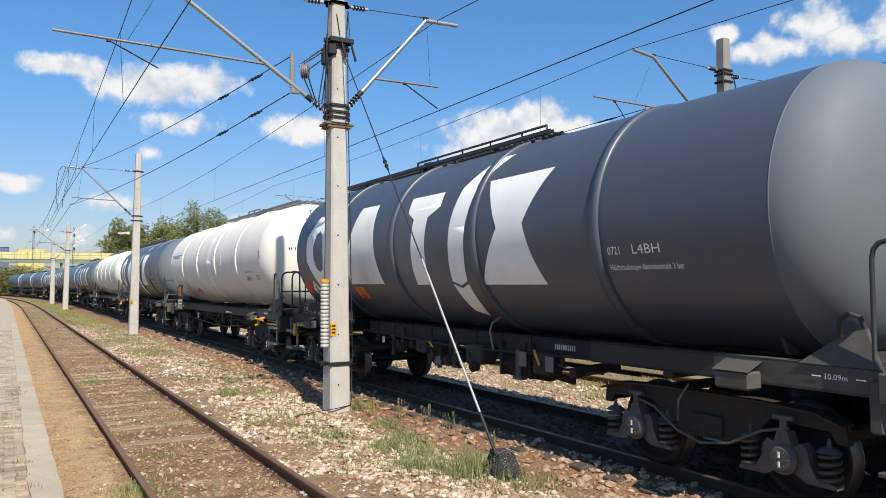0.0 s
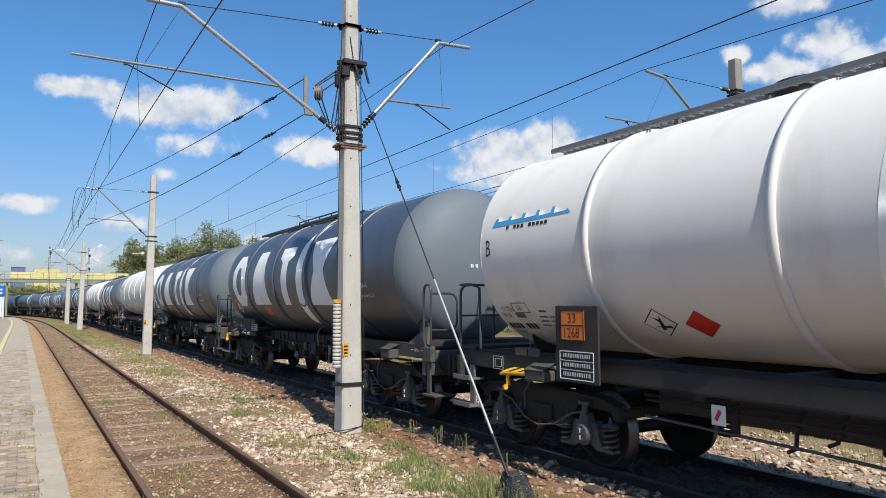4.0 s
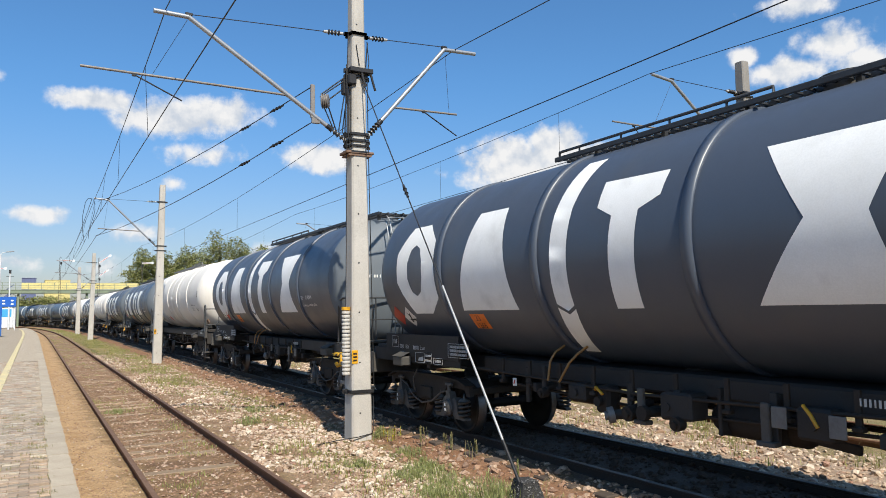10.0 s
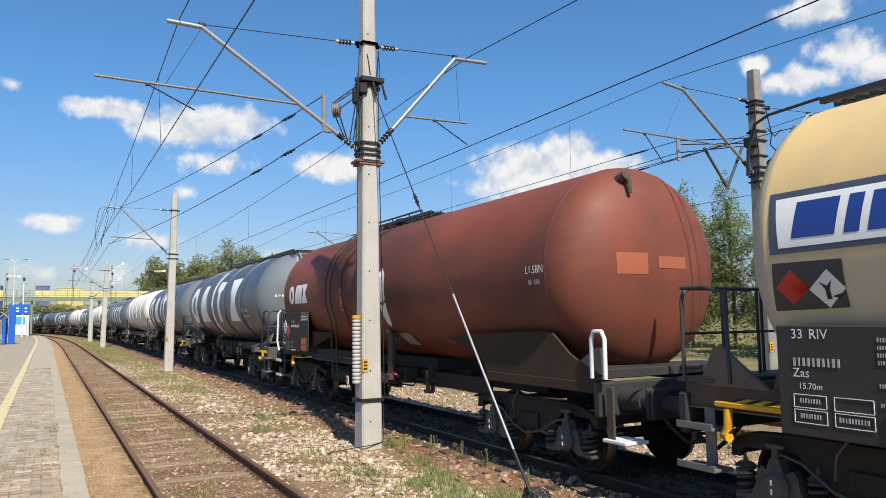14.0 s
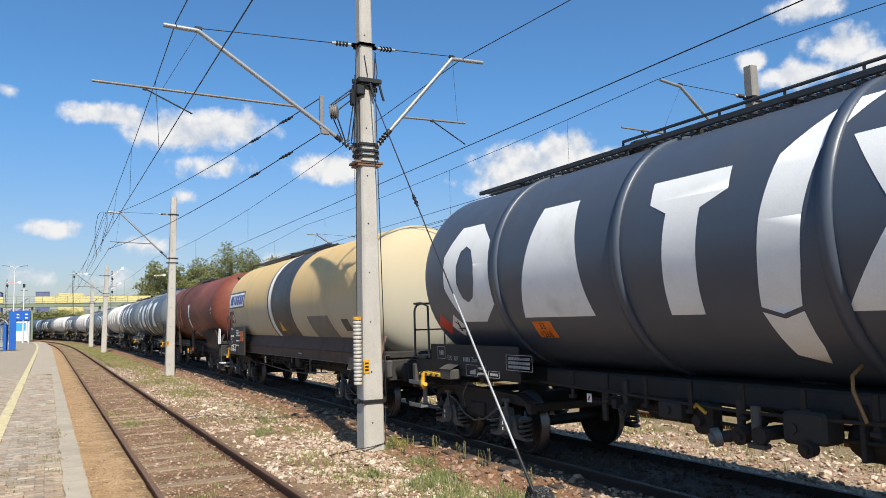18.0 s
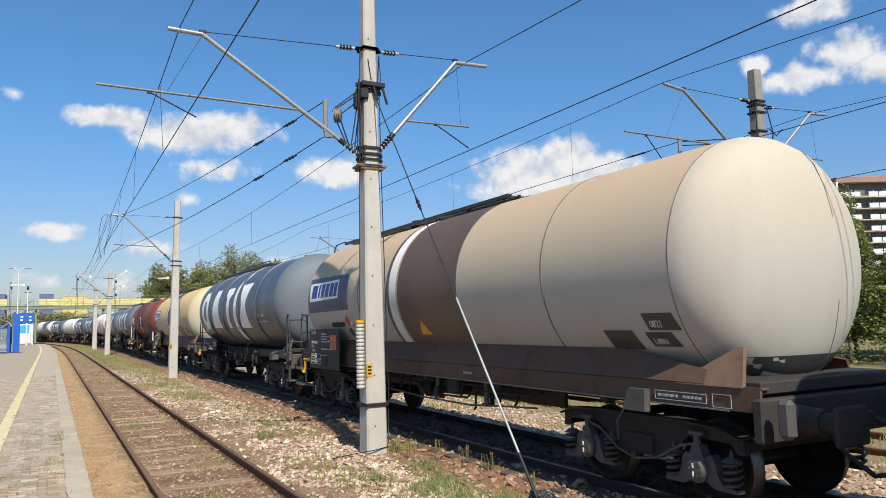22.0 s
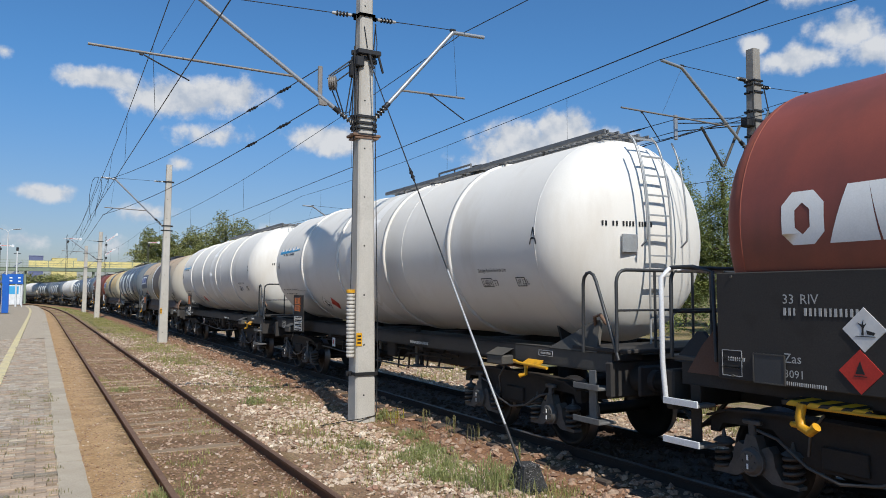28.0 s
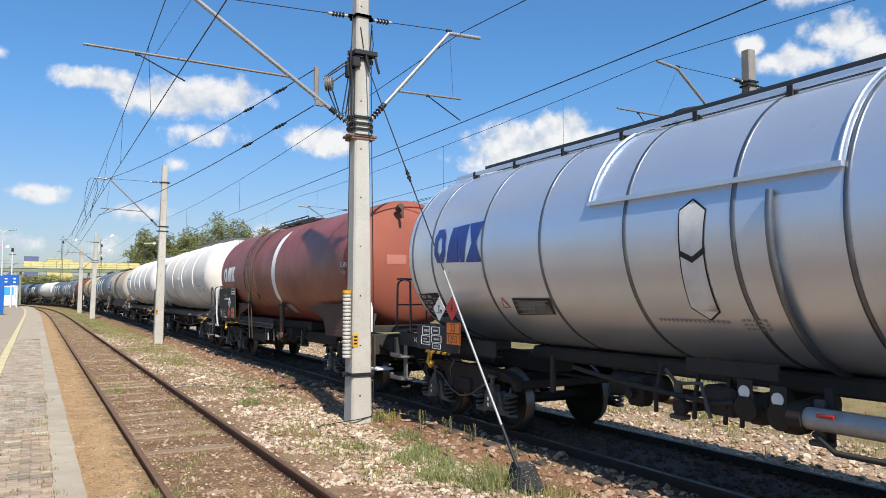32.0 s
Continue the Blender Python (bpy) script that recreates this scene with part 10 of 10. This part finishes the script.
        for e in (-1, 1):
            rim = [(e * 1.10, 1.71), (e * 1.25, 1.38), (e * 1.22, 1.37), (e * 1.06, 1.69)]
            plate.prism(rim, "y", -5.2, 6.1)
            tail = [(e * 1.19, 1.52), (e * 1.25, 1.38), (e * 1.22, 1.37), (e * 1.16, 1.51)]
            plate.add([(x2, -5.2, z2) for x2, z2 in rim] + [(x2, -6.5, z2) for x2, z2 in tail], [(0, 1, 5, 4), (1, 2, 6, 5), (2, 3, 7, 6), (3, 0, 4, 7), (4, 5, 6, 7)])
        part("cradle_plate", plate, MAT["dark_rust"], w, "long sloping cradle plate under the tank")
        part("flange_edge", Build().box((-1.245, 0.2, 1.128), (0.02, 14.0, 0.014)), MAT["steel_dull"], w, "pale lower edge of the solebar")
        part("frame_bracket", Build().prism([(-5.35, 1.02), (-5.71, 1.02), (-5.72, 1.27), (-5.46, 1.27)], "x", -1.33, -1.245), MAT["axle_dust"], w)
        part("end_block", Build().box((-1.26, -7.46, 1.11), (0.12, 0.16, 0.36), ch=0.04), MAT["axle_dust"], w)
        part("deck_handrail", Build().tube([(-0.36, 6.95, 3.62), (-0.42, 6.88, 3.9), (-0.42, 6.78, 4.16), (-0.42, 6.6, 4.22), (-0.42, 6.0, 4.24)], 0.018, 6), MAT["rail_steel"], w, "thin rail up to the walkway")
        for x in (-0.7, -0.2, 0.3):
            part("end_post", Build().tube([(x, 7.05, 1.4), (x, 7.05, 2.34)], 0.018, 6), MAT["rail_steel"], w)
    return dress


def silver_dress(w, r, zc):
    q = r + 0.006
    for y in (5.35, 4.65, 3.1, 1.69, 0.13, -1.32, -2.43, -3.6, -4.8):
        part("clad_band", Build().lathe([(y + 0.027, r), (y + 0.027, q), (y - 0.027, q), (y - 0.027, r)][::-1], zc, 64), MAT["steel_band"], w, "thin steel strap round the cladding")
    y0 = 5.36
    shapes = [[(y0, -2), (y0, 9), (y0 - 0.12, 14), (y0 - 0.23, 14), (y0 - 0.23, 9.5), (y0 - 0.14, 7), (y0 - 0.14, 0), (y0 - 0.23, -3), (y0 - 0.23, -7.5), (y0 - 0.12, -7.5)],
              [(y0 - 0.23, 14), (y0 - 0.36, 14), (y0 - 0.46, 9), (y0 - 0.46, -2), (y0 - 0.36, -7.5), (y0 - 0.23, -7.5), (y0 - 0.23, -3), (y0 - 0.32, 0), (y0 - 0.32, 7), (y0 - 0.23, 9.5)],
              [(y0 - 0.5, -7.5), (y0 - 0.70, 14), (y0 - 0.90, 14.3), (y0 - 1.0, -7.8)],
              [(y0 - 0.92, 14.4), (y0 - 1.34, 15), (y0 - 1.20, -8), (y0 - 1.04, -8)],
              [(y0 - 1.36, 15), (y0 - 1.86, 15.4), (y0 - 1.66, 3), (y0 - 1.82, -8.5), (y0 - 1.26, -8.2), (y0 - 1.5, 3)]]
    for p in shapes:
        p = [(4.55 + (y - y0) * 0.78, a + 1) for y, a in p]
        part("blue_block_mark", wrapped([p], q + 0.002, zc), MAT["blue_mark"], w, "blue angular block mark")
    part("stripe_outline", wrapped([[(-0.665, 7.5), (-0.84, 11.5), (-1.015, 6.5), (-0.965, -9), (-0.94, -35.5), (-0.77, -40), (-0.585, -33.5), (-0.645, -10)]], q, zc), MAT["black_mark"], w, "thin black outline of the stripe")
    part("white_stripe", wrapped([[(-0.68, 7), (-0.84, 10.5), (-1.0, 6), (-0.95, -9), (-0.81, -12), (-0.67, -9)]], q + 0.002, zc), MAT["hazard_white"], w, "white pointed stripe with a black chevron")
    part("white_stripe", wrapped([[(-0.66, -11), (-0.80, -14), (-0.95, -10.5), (-0.92, -35), (-0.77, -39), (-0.60, -33)]], q + 0.002, zc), MAT["hazard_white"], w, "white pointed stripe")
    part("chevron", wrapped([[(-0.65, -8.5), (-0.81, -11.5), (-0.97, -8), (-0.97, -10.5), (-0.80, -14), (-0.65, -11)]], q + 0.004, zc), MAT["black_mark"], w)
    # raised jacket over the top with its drip edge
    part("belly_sill", Build().box((0, 0, 1.19), (0.9, 6.5, 0.2), ch=0.03), MAT["under"], w, "black sill under the tank belly")
    part("drip_edge", Build().prism([(0.75, 0), (-2.4, 0.0), (-2.4, 0.05), (0.75, 0.05)], "x", -(r + 0.06) * math.cos(radians(15)), -(r - 0.01) * math.cos(radians(15))), MAT["alu"], w, "aluminium drip edge", at=Matrix.Translation((0, 0, zc + r * math.sin(radians(15)))))
    for y in (0.75, -2.36):
        pts = [(-(r + 0.03) * math.cos(radians(a)), y, zc + (r + 0.03) * math.sin(radians(a))) for a in range(15, 90, 6)]
        part("jacket_edge", Build().tube(pts, 0.02, 5), MAT["alu"], w)
    pts = [(-(r + 0.05) * math.cos(radians(a)), -1.75, zc + (r + 0.05) * math.sin(radians(a))) for a in range(-75, 13, 5)]
    part("vent_pipe", Build().tube(pts, 0.036, 8), MAT["steel_band"], w, "grey pipe running round the tank")
    for y in (4.6, 3.4, 2.2, 1.0, -0.2, -1.4):
        part("rail_clip", Build().box((-0.62, y, zc + r * 0.92), (0.1, 0.08, 0.16), ch=0.01), MAT["black_iron"], w)
    part("top_rail", Build().box((-0.64, 1.0, zc + r * 0.95), (0.05, 8.4, 0.06), ch=0.01), MAT["alu"], w, "long aluminium rail on the tank top")
    part("data_panel", wrapped([[(2.67, -41), (1.78, -40), (1.72, -29.5), (2.60, -29.5)]], q + 0.002, zc), MAT["under"], w, "black data panel")
    tb = [[(2.62 - 0.006 * j, a), (1.80 - 0.006 * j, a), (1.80, a + 0.35), (2.62, a + 0.35)] for j, a in enumerate((-31.4, -34.2, -37.0, -39.8))]
    tb += [[(y, -39.8), (y - 0.012, -39.8), (y - 0.012, -31.2), (y, -31.2)] for y in (2.5, 2.36, 2.22, 2.08, 1.94)]
    tb += [[(2.46 - k * 0.046, a), (2.436 - k * 0.046, a), (2.436 - k * 0.046, a + 1.5), (2.46 - k * 0.046, a + 1.5)] for k in range(14) for a in (-33.5, -36.3, -39.1) if (k * 3 + int(-a)) % 5 != 2]
    part("writing", wrapped(tb, q + 0.004, zc), MAT["text_mark"], w)
    part("warning_sign", wrapped([[(2.93, -36), (2.74, -36), (2.86, -29)]], q + 0.002, zc), MAT["hazard_red"], w, "red-edged warning triangle")
    part("warning_sign", wrapped([[(2.90, -35.3), (2.77, -35.3), (2.86, -30.5)]], q + 0.004, zc), MAT["hazard_white"], w)
    part("writing", wrapped([[(-0.05 - k * 0.06, -41), (-0.09 - k * 0.06, -41), (-0.09 - k * 0.06, -39.5), (-0.05 - k * 0.06, -39.5)] for k in range(16)] + [[(-1.15 - k * 0.06, -44 + j * 2.2), (-1.19 - k * 0.06, -44 + j * 2.2), (-1.19 - k * 0.06, -42.8 + j * 2.2), (-1.15 - k * 0.06, -42.8 + j * 2.2)] for k in range(5) for j in range(3)], q + 0.002, zc), MAT["steel_light"], w)
    part("side_panel", wrapped([[(5.40, -47), (4.62, -45), (4.72, -26), (5.40, -27)]], q, zc), MAT["under"], w, "black data panel")
    b = Build()
    words_on(b, "33 TEN", 5.30, -34.5, 0.10, q + 0.002, zc, 0.8)
    words_on(b, "GE", 4.92, -34.5, 0.10, q + 0.002, zc, 0.9)
    words_on(b, "Zacns", 5.28, -45.5, 0.09, q + 0.002, zc, 0.85)
    part("vehicle_code", b, MAT["white_mark"], w)
    bl = [[(y - k * 0.05, a), (y - k * 0.05 - 0.032, a), (y - k * 0.05 - 0.032, a + 2.2), (y - k * 0.05, a + 2.2)] for y, a, n in ((5.33, -30.2, 7), (5.32, -38.2, 10), (5.31, -42, 9)) for k in range(n) if k != 3]
    for y0, y1, a0, a1 in ((4.95, 4.74, -35.6, -29.8), (4.86, 4.74, -42, -37.5)):
        bl += [[(y0, a0), (y1, a0), (y1, a0 + 0.4), (y0, a0 + 0.4)], [(y0, a1 - 0.4), (y1, a1 - 0.4), (y1, a1), (y0, a1)], [(y0, a0), (y0 - 0.011, a0), (y0 - 0.011, a1), (y0, a1)], [(y1 + 0.011, a0), (y1, a0), (y1, a1), (y1 + 0.011, a1)]]
    part("writing", wrapped(bl, q + 0.002, zc), MAT["text_mark"], w)
    x = -1.46
    pn = part("plate_board", Build().box((x + 0.02, 4.5, 1.36), (0.03, 1.4, 0.42), ch=0.01), MAT["board_blue"], w, "dark blue frame board")
    orange_plate(pn, 3.95, 1.46, x - 0.004)
    hazard_diamond(pn, 4.40, 1.84, x, 0.2, "hazard_white")
    hazard_diamond(pn, 3.97, 1.85, x - 0.01, 0.2, "hazard_red")
    b = Build()
    words_flat(b, "14.14 m", 5.75, 1.22, 0.13, -1.245)
    for u0, u1, v0, v1 in ((4.98, 4.72, 1.40, 1.54), (4.66, 4.40, 1.42, 1.54), (4.66, 4.34, 1.29, 1.40), (5.02, 4.72, 1.24, 1.38), (4.62, 4.36, 1.19, 1.27)):
        frame_box(b, u0, u1, v0, v1, x - 0.004, 0.009)
    part("side_marking", b, MAT["white_mark"], w)
    bars(w, ((4.94, 1.47, 0.18, 0.05), (4.62, 1.48, 0.16, 0.045), (4.60, 1.345, 0.2, 0.05), (4.96, 1.33, 0.14, 0.03), (4.96, 1.28, 0.2, 0.03), (4.58, 1.23, 0.18, 0.04)), x)
    striped_lever(w, 4.67, 1)
    for y, z in ((-1.21, 1.14), (-1.57, 1.11)):
        part("label_disc", Build().cyl((-1.22, y, z), (-1.23, y, z), 0.062, 16), MAT["hazard_white"], w, "round white label disc")
        part("valve_body", Build().cyl((-0.6, y, z - 0.1), (-1.18, y, z - 0.16), 0.10, 14).box((-0.95, y, z - 0.2), (0.26, 0.22, 0.26), ch=0.04).box((-1.21, y, z), (0.015, 0.17, 0.24), ch=0.004), MAT["under"], w)
        part("valve_flange", Build().cyl((-1.18, y, z - 0.16), (-1.22, y, z - 0.165), 0.125, 14), MAT["bogie"], w)
    part("outlet_pipe", Build().cyl((-1.12, -1.75, 0.97), (-1.12, -3.5, 0.97), 0.10, 14), MAT["steel_light"], w, "bright steel outlet pipe")
    part("pipe_cuff", Build().cyl((-1.12, -1.66, 0.97), (-1.12, -1.8, 0.97), 0.13, 14), MAT["bogie"], w)
    part("guard_bar", Build().tube([(-1.2, -1.9, 0.86), (-1.2, -2.1, 0.72), (-1.2, -3.4, 0.72), (-1.2, -3.5, 0.9)], 0.028, 6), MAT["under"], w, "black guard bar below the outlet")
    for y in (0.1, -0.45, -0.85, -1.05):
        part("pipe_stand", Build().tube([(-0.95, y, 1.3), (-1.05, y, 0.95), (-1.0, y + 0.05, 0.75)], 0.026, 6), MAT["under"], w)
    part("heating_pipe", Build().tube([(-1.0, 1.6, 1.12), (-1.05, 0.6, 1.02), (-1.05, -0.7, 0.95), (-1.1, -1.0, 1.0)], 0.03, 6), MAT["under"], w)
    part("heating_pipe", Build().tube([(-1.1, -0.1, 1.25), (-1.15, -0.3, 1.12), (-1.12, -0.6, 1.15), (-1.1, -0.7, 0.8)], 0.022, 6), MAT["axle_dust"], w)
    part("red_handle", Build().tube([(-1.22, -1.95, 1.02), (-1.24, -2.12, 1.03)], 0.018, 6), MAT["hazard_red"], w)
    part("pipe_board", Build().box((-1.1, -0.95, 1.33), (0.05, 1.1, 0.16), ch=0.01), MAT["under"], w)


def plain_dress(w, r, zc):
    part("white_end_band", Build().lathe([(-5.2, r + 0.004), (-6.05, r + 0.004)][::-1], zc, 40), MAT["white_mark"], w, "white band at the tank end")
    part("writing", wrapped([[(3 - k, -20), (2.5 - k, -20), (2.5 - k, 5), (3 - k, 5)] for k in range(3)], r + 0.004, zc), MAT["grey_frame"], w)


DARK_RINGS = tuple((y, 0.13, "dark_paint", 0.035) for y in (3.78, 1.2, -1.38, -3.9))
PALE_RINGS = tuple((y, 0.1, "white_paint", 0.03) for y in (3.75, 1.27, -1.24, -3.77)) + ((-2.02, 0.02, "white_paint", 0.004),)


def build_train():
    kinds = {}

    def make(key, le, *args, **kw):
        LADDER["now"] = le
        kinds[key] = tank_wagon(*args, ladder_end=le, **kw)

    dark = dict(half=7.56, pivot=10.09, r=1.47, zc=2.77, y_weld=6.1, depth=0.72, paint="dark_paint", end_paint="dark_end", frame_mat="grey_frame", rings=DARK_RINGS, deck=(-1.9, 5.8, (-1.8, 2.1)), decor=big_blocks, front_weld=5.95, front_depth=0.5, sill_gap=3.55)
    pale = dict(half=7.56, pivot=10.2, r=1.44, zc=2.84, y_weld=6.1, depth=0.78, paint="white_paint", frame_mat="under", rings=PALE_RINGS, deck=(-2.0, 5.6, (-1.9, 0.6)), decor=pale_bands, deck_mat="walk_grey", gusset=(6.45, 5.95, 6.9, 1.56), pale_tail=True)
    make("dark_front", 1, "dark grey tank wagon with large white angular shapes", **dark)
    PLATE["now"] = 2.4
    make("dark_second", 1, "dark grey tank wagon with large white angular shapes", **dark)
    PLATE["now"] = 3.0
    make("dark_rear", -1, "dark grey tank wagon with white shapes and rear ladder", **{**dark, "deck": (-6.6, 2.0, (-1.7, 1.9)), "loops": False})
    PLACARDS["now"] = (4.45, 4.84)
    make("dark_third", -1, "dark grey tank wagon with white shapes and rear ladder", **{**dark, "deck": (-6.6, 2.0, (-1.7, 1.9)), "loops": False})
    make("pale_front", 1, "white ringed tank wagon with a light blue mark", **pale, front_weld=6.02, front_depth=0.40)
    make("pale_rear", -1, "white ringed tank wagon with a ladder on its end", **{**pale, "deck": (-6.4, 0.9, (-2.8, -1.6)), "loops": False, "ends": (0.35, 0.48), "gusset": (7.0, 6.15, 7.1, 1.75)}, front_weld=6.02, front_depth=0.40)
    make("brown", 1, "weathered rust-brown tank wagon with a black data board", free=((0.09, 6.8), (-6.8, -4.27)), half=7.52, pivot=10.2, r=1.45, zc=2.73, y_weld=6.05, front_weld=5.92, front_depth=0.5, depth=0.72, paint="brown_paint", frame_mat="under", deck=(-0.95, 2.75, (-0.5, 2.2)), decor=red_dress(True), loops=False)
    make("red", 1, "brick-red tank wagon with a white stripe and data board", free=((0.09, 6.8), (-6.8, -4.27)), half=7.6, pivot=10.3, r=1.45, zc=2.73, y_weld=5.86, depth=0.72, front_depth=0.5, paint="red_paint", end_paint="red_end", frame_mat="under", deck=(-0.95, 2.75, (-0.5, 2.2)), decor=red_dress(False), loops=False)
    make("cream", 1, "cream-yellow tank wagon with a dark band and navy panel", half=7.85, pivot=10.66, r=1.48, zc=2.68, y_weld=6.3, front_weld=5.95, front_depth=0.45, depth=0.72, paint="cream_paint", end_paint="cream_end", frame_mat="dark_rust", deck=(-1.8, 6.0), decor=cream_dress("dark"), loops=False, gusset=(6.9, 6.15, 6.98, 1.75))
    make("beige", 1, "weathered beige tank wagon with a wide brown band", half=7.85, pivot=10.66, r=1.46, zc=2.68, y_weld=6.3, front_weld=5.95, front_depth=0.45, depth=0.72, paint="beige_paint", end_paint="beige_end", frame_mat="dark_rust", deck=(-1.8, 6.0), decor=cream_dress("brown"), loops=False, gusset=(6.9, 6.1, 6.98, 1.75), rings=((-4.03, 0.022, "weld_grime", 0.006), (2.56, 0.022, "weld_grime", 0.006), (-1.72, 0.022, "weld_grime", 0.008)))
    make("silver", 1, "silver insulated tank wagon with blue marks and steel straps", free=((3.1, 6.35), (-6.35, -3.1)), half=7.07, pivot=8.57, r=1.47, zc=2.75, y_weld=5.45, depth=0.5, paint="alu", frame_mat="under", deck=(-4.0, 4.6), decor=silver_dress, loops=False, sill_gap=3.1)
    make("slate", 1, "blue-grey tank wagon with a white end band", half=7.55, pivot=10.0, r=1.45, zc=2.75, y_weld=6.1, depth=0.7, paint="bluegrey_paint", frame_mat="under", deck=(-1.5, 4), decor=plain_dress, seg=40)
    # the order of the train from its head; the first wagon of each kind is the built one
    order = (["slate"] * 3 + ["dark_front", "dark_rear", "slate", "dark_front", "pale_front", "dark_front", "pale_rear"], ["dark_front", "dark_second", "pale_front", "dark_third", "dark_rear", "brown", "cream", "dark_front", "beige", "pale_rear", "pale_rear", "red", "silver"])
    bounds = [17.62, 2.49, -12.5, -27.45, -42.5, -57.6, -72.65, -88.35, -103.47, -119.17, -134.4, -149.5, -164.8, -178.94]
    train, used = [], set()
    slip = {2: 0.06, 3: -0.1, 7: -0.1, 10: -0.17, 11: -0.2}
    seq = [(k, (bounds[i] + bounds[i + 1]) / 2 + slip.get(i, 0.0)) for i, k in enumerate(order[1])] + [(k, 17.62 + 15.1 * (len(order[0]) - i - 0.5)) for i, k in enumerate(order[0])]
    for k, u in seq:
        w = kinds[k] if k not in used else copy_thing(kinds[k], Matrix.Identity(4))
        used.add(k)
        train.append((w, u))
    return train


TRAIN = build_train()


def travelled(t):
    return 5.70 * t - 0.0045 * t * t


def motions():
    """The train rolls away along the line, its wheels turning."""
    for i, (w, u) in enumerate(TRAIN):
        walk(w, [(t, on_line(u + travelled(t), X2, Z2)) for t in range(0, 33)])
        if i > 14:
            continue
        for o in w.children_recursive:
            if o.name.startswith("wheelset"):
                p = o.matrix_basis.translation.copy()
                rows = []
                for k in range(321):
                    t = k * 0.1
                    rows.append((t, Matrix.Translation(p) @ Matrix.Rotation(-travelled(t) / 0.46, 4, "X")))
                walk(o, rows)


motions()
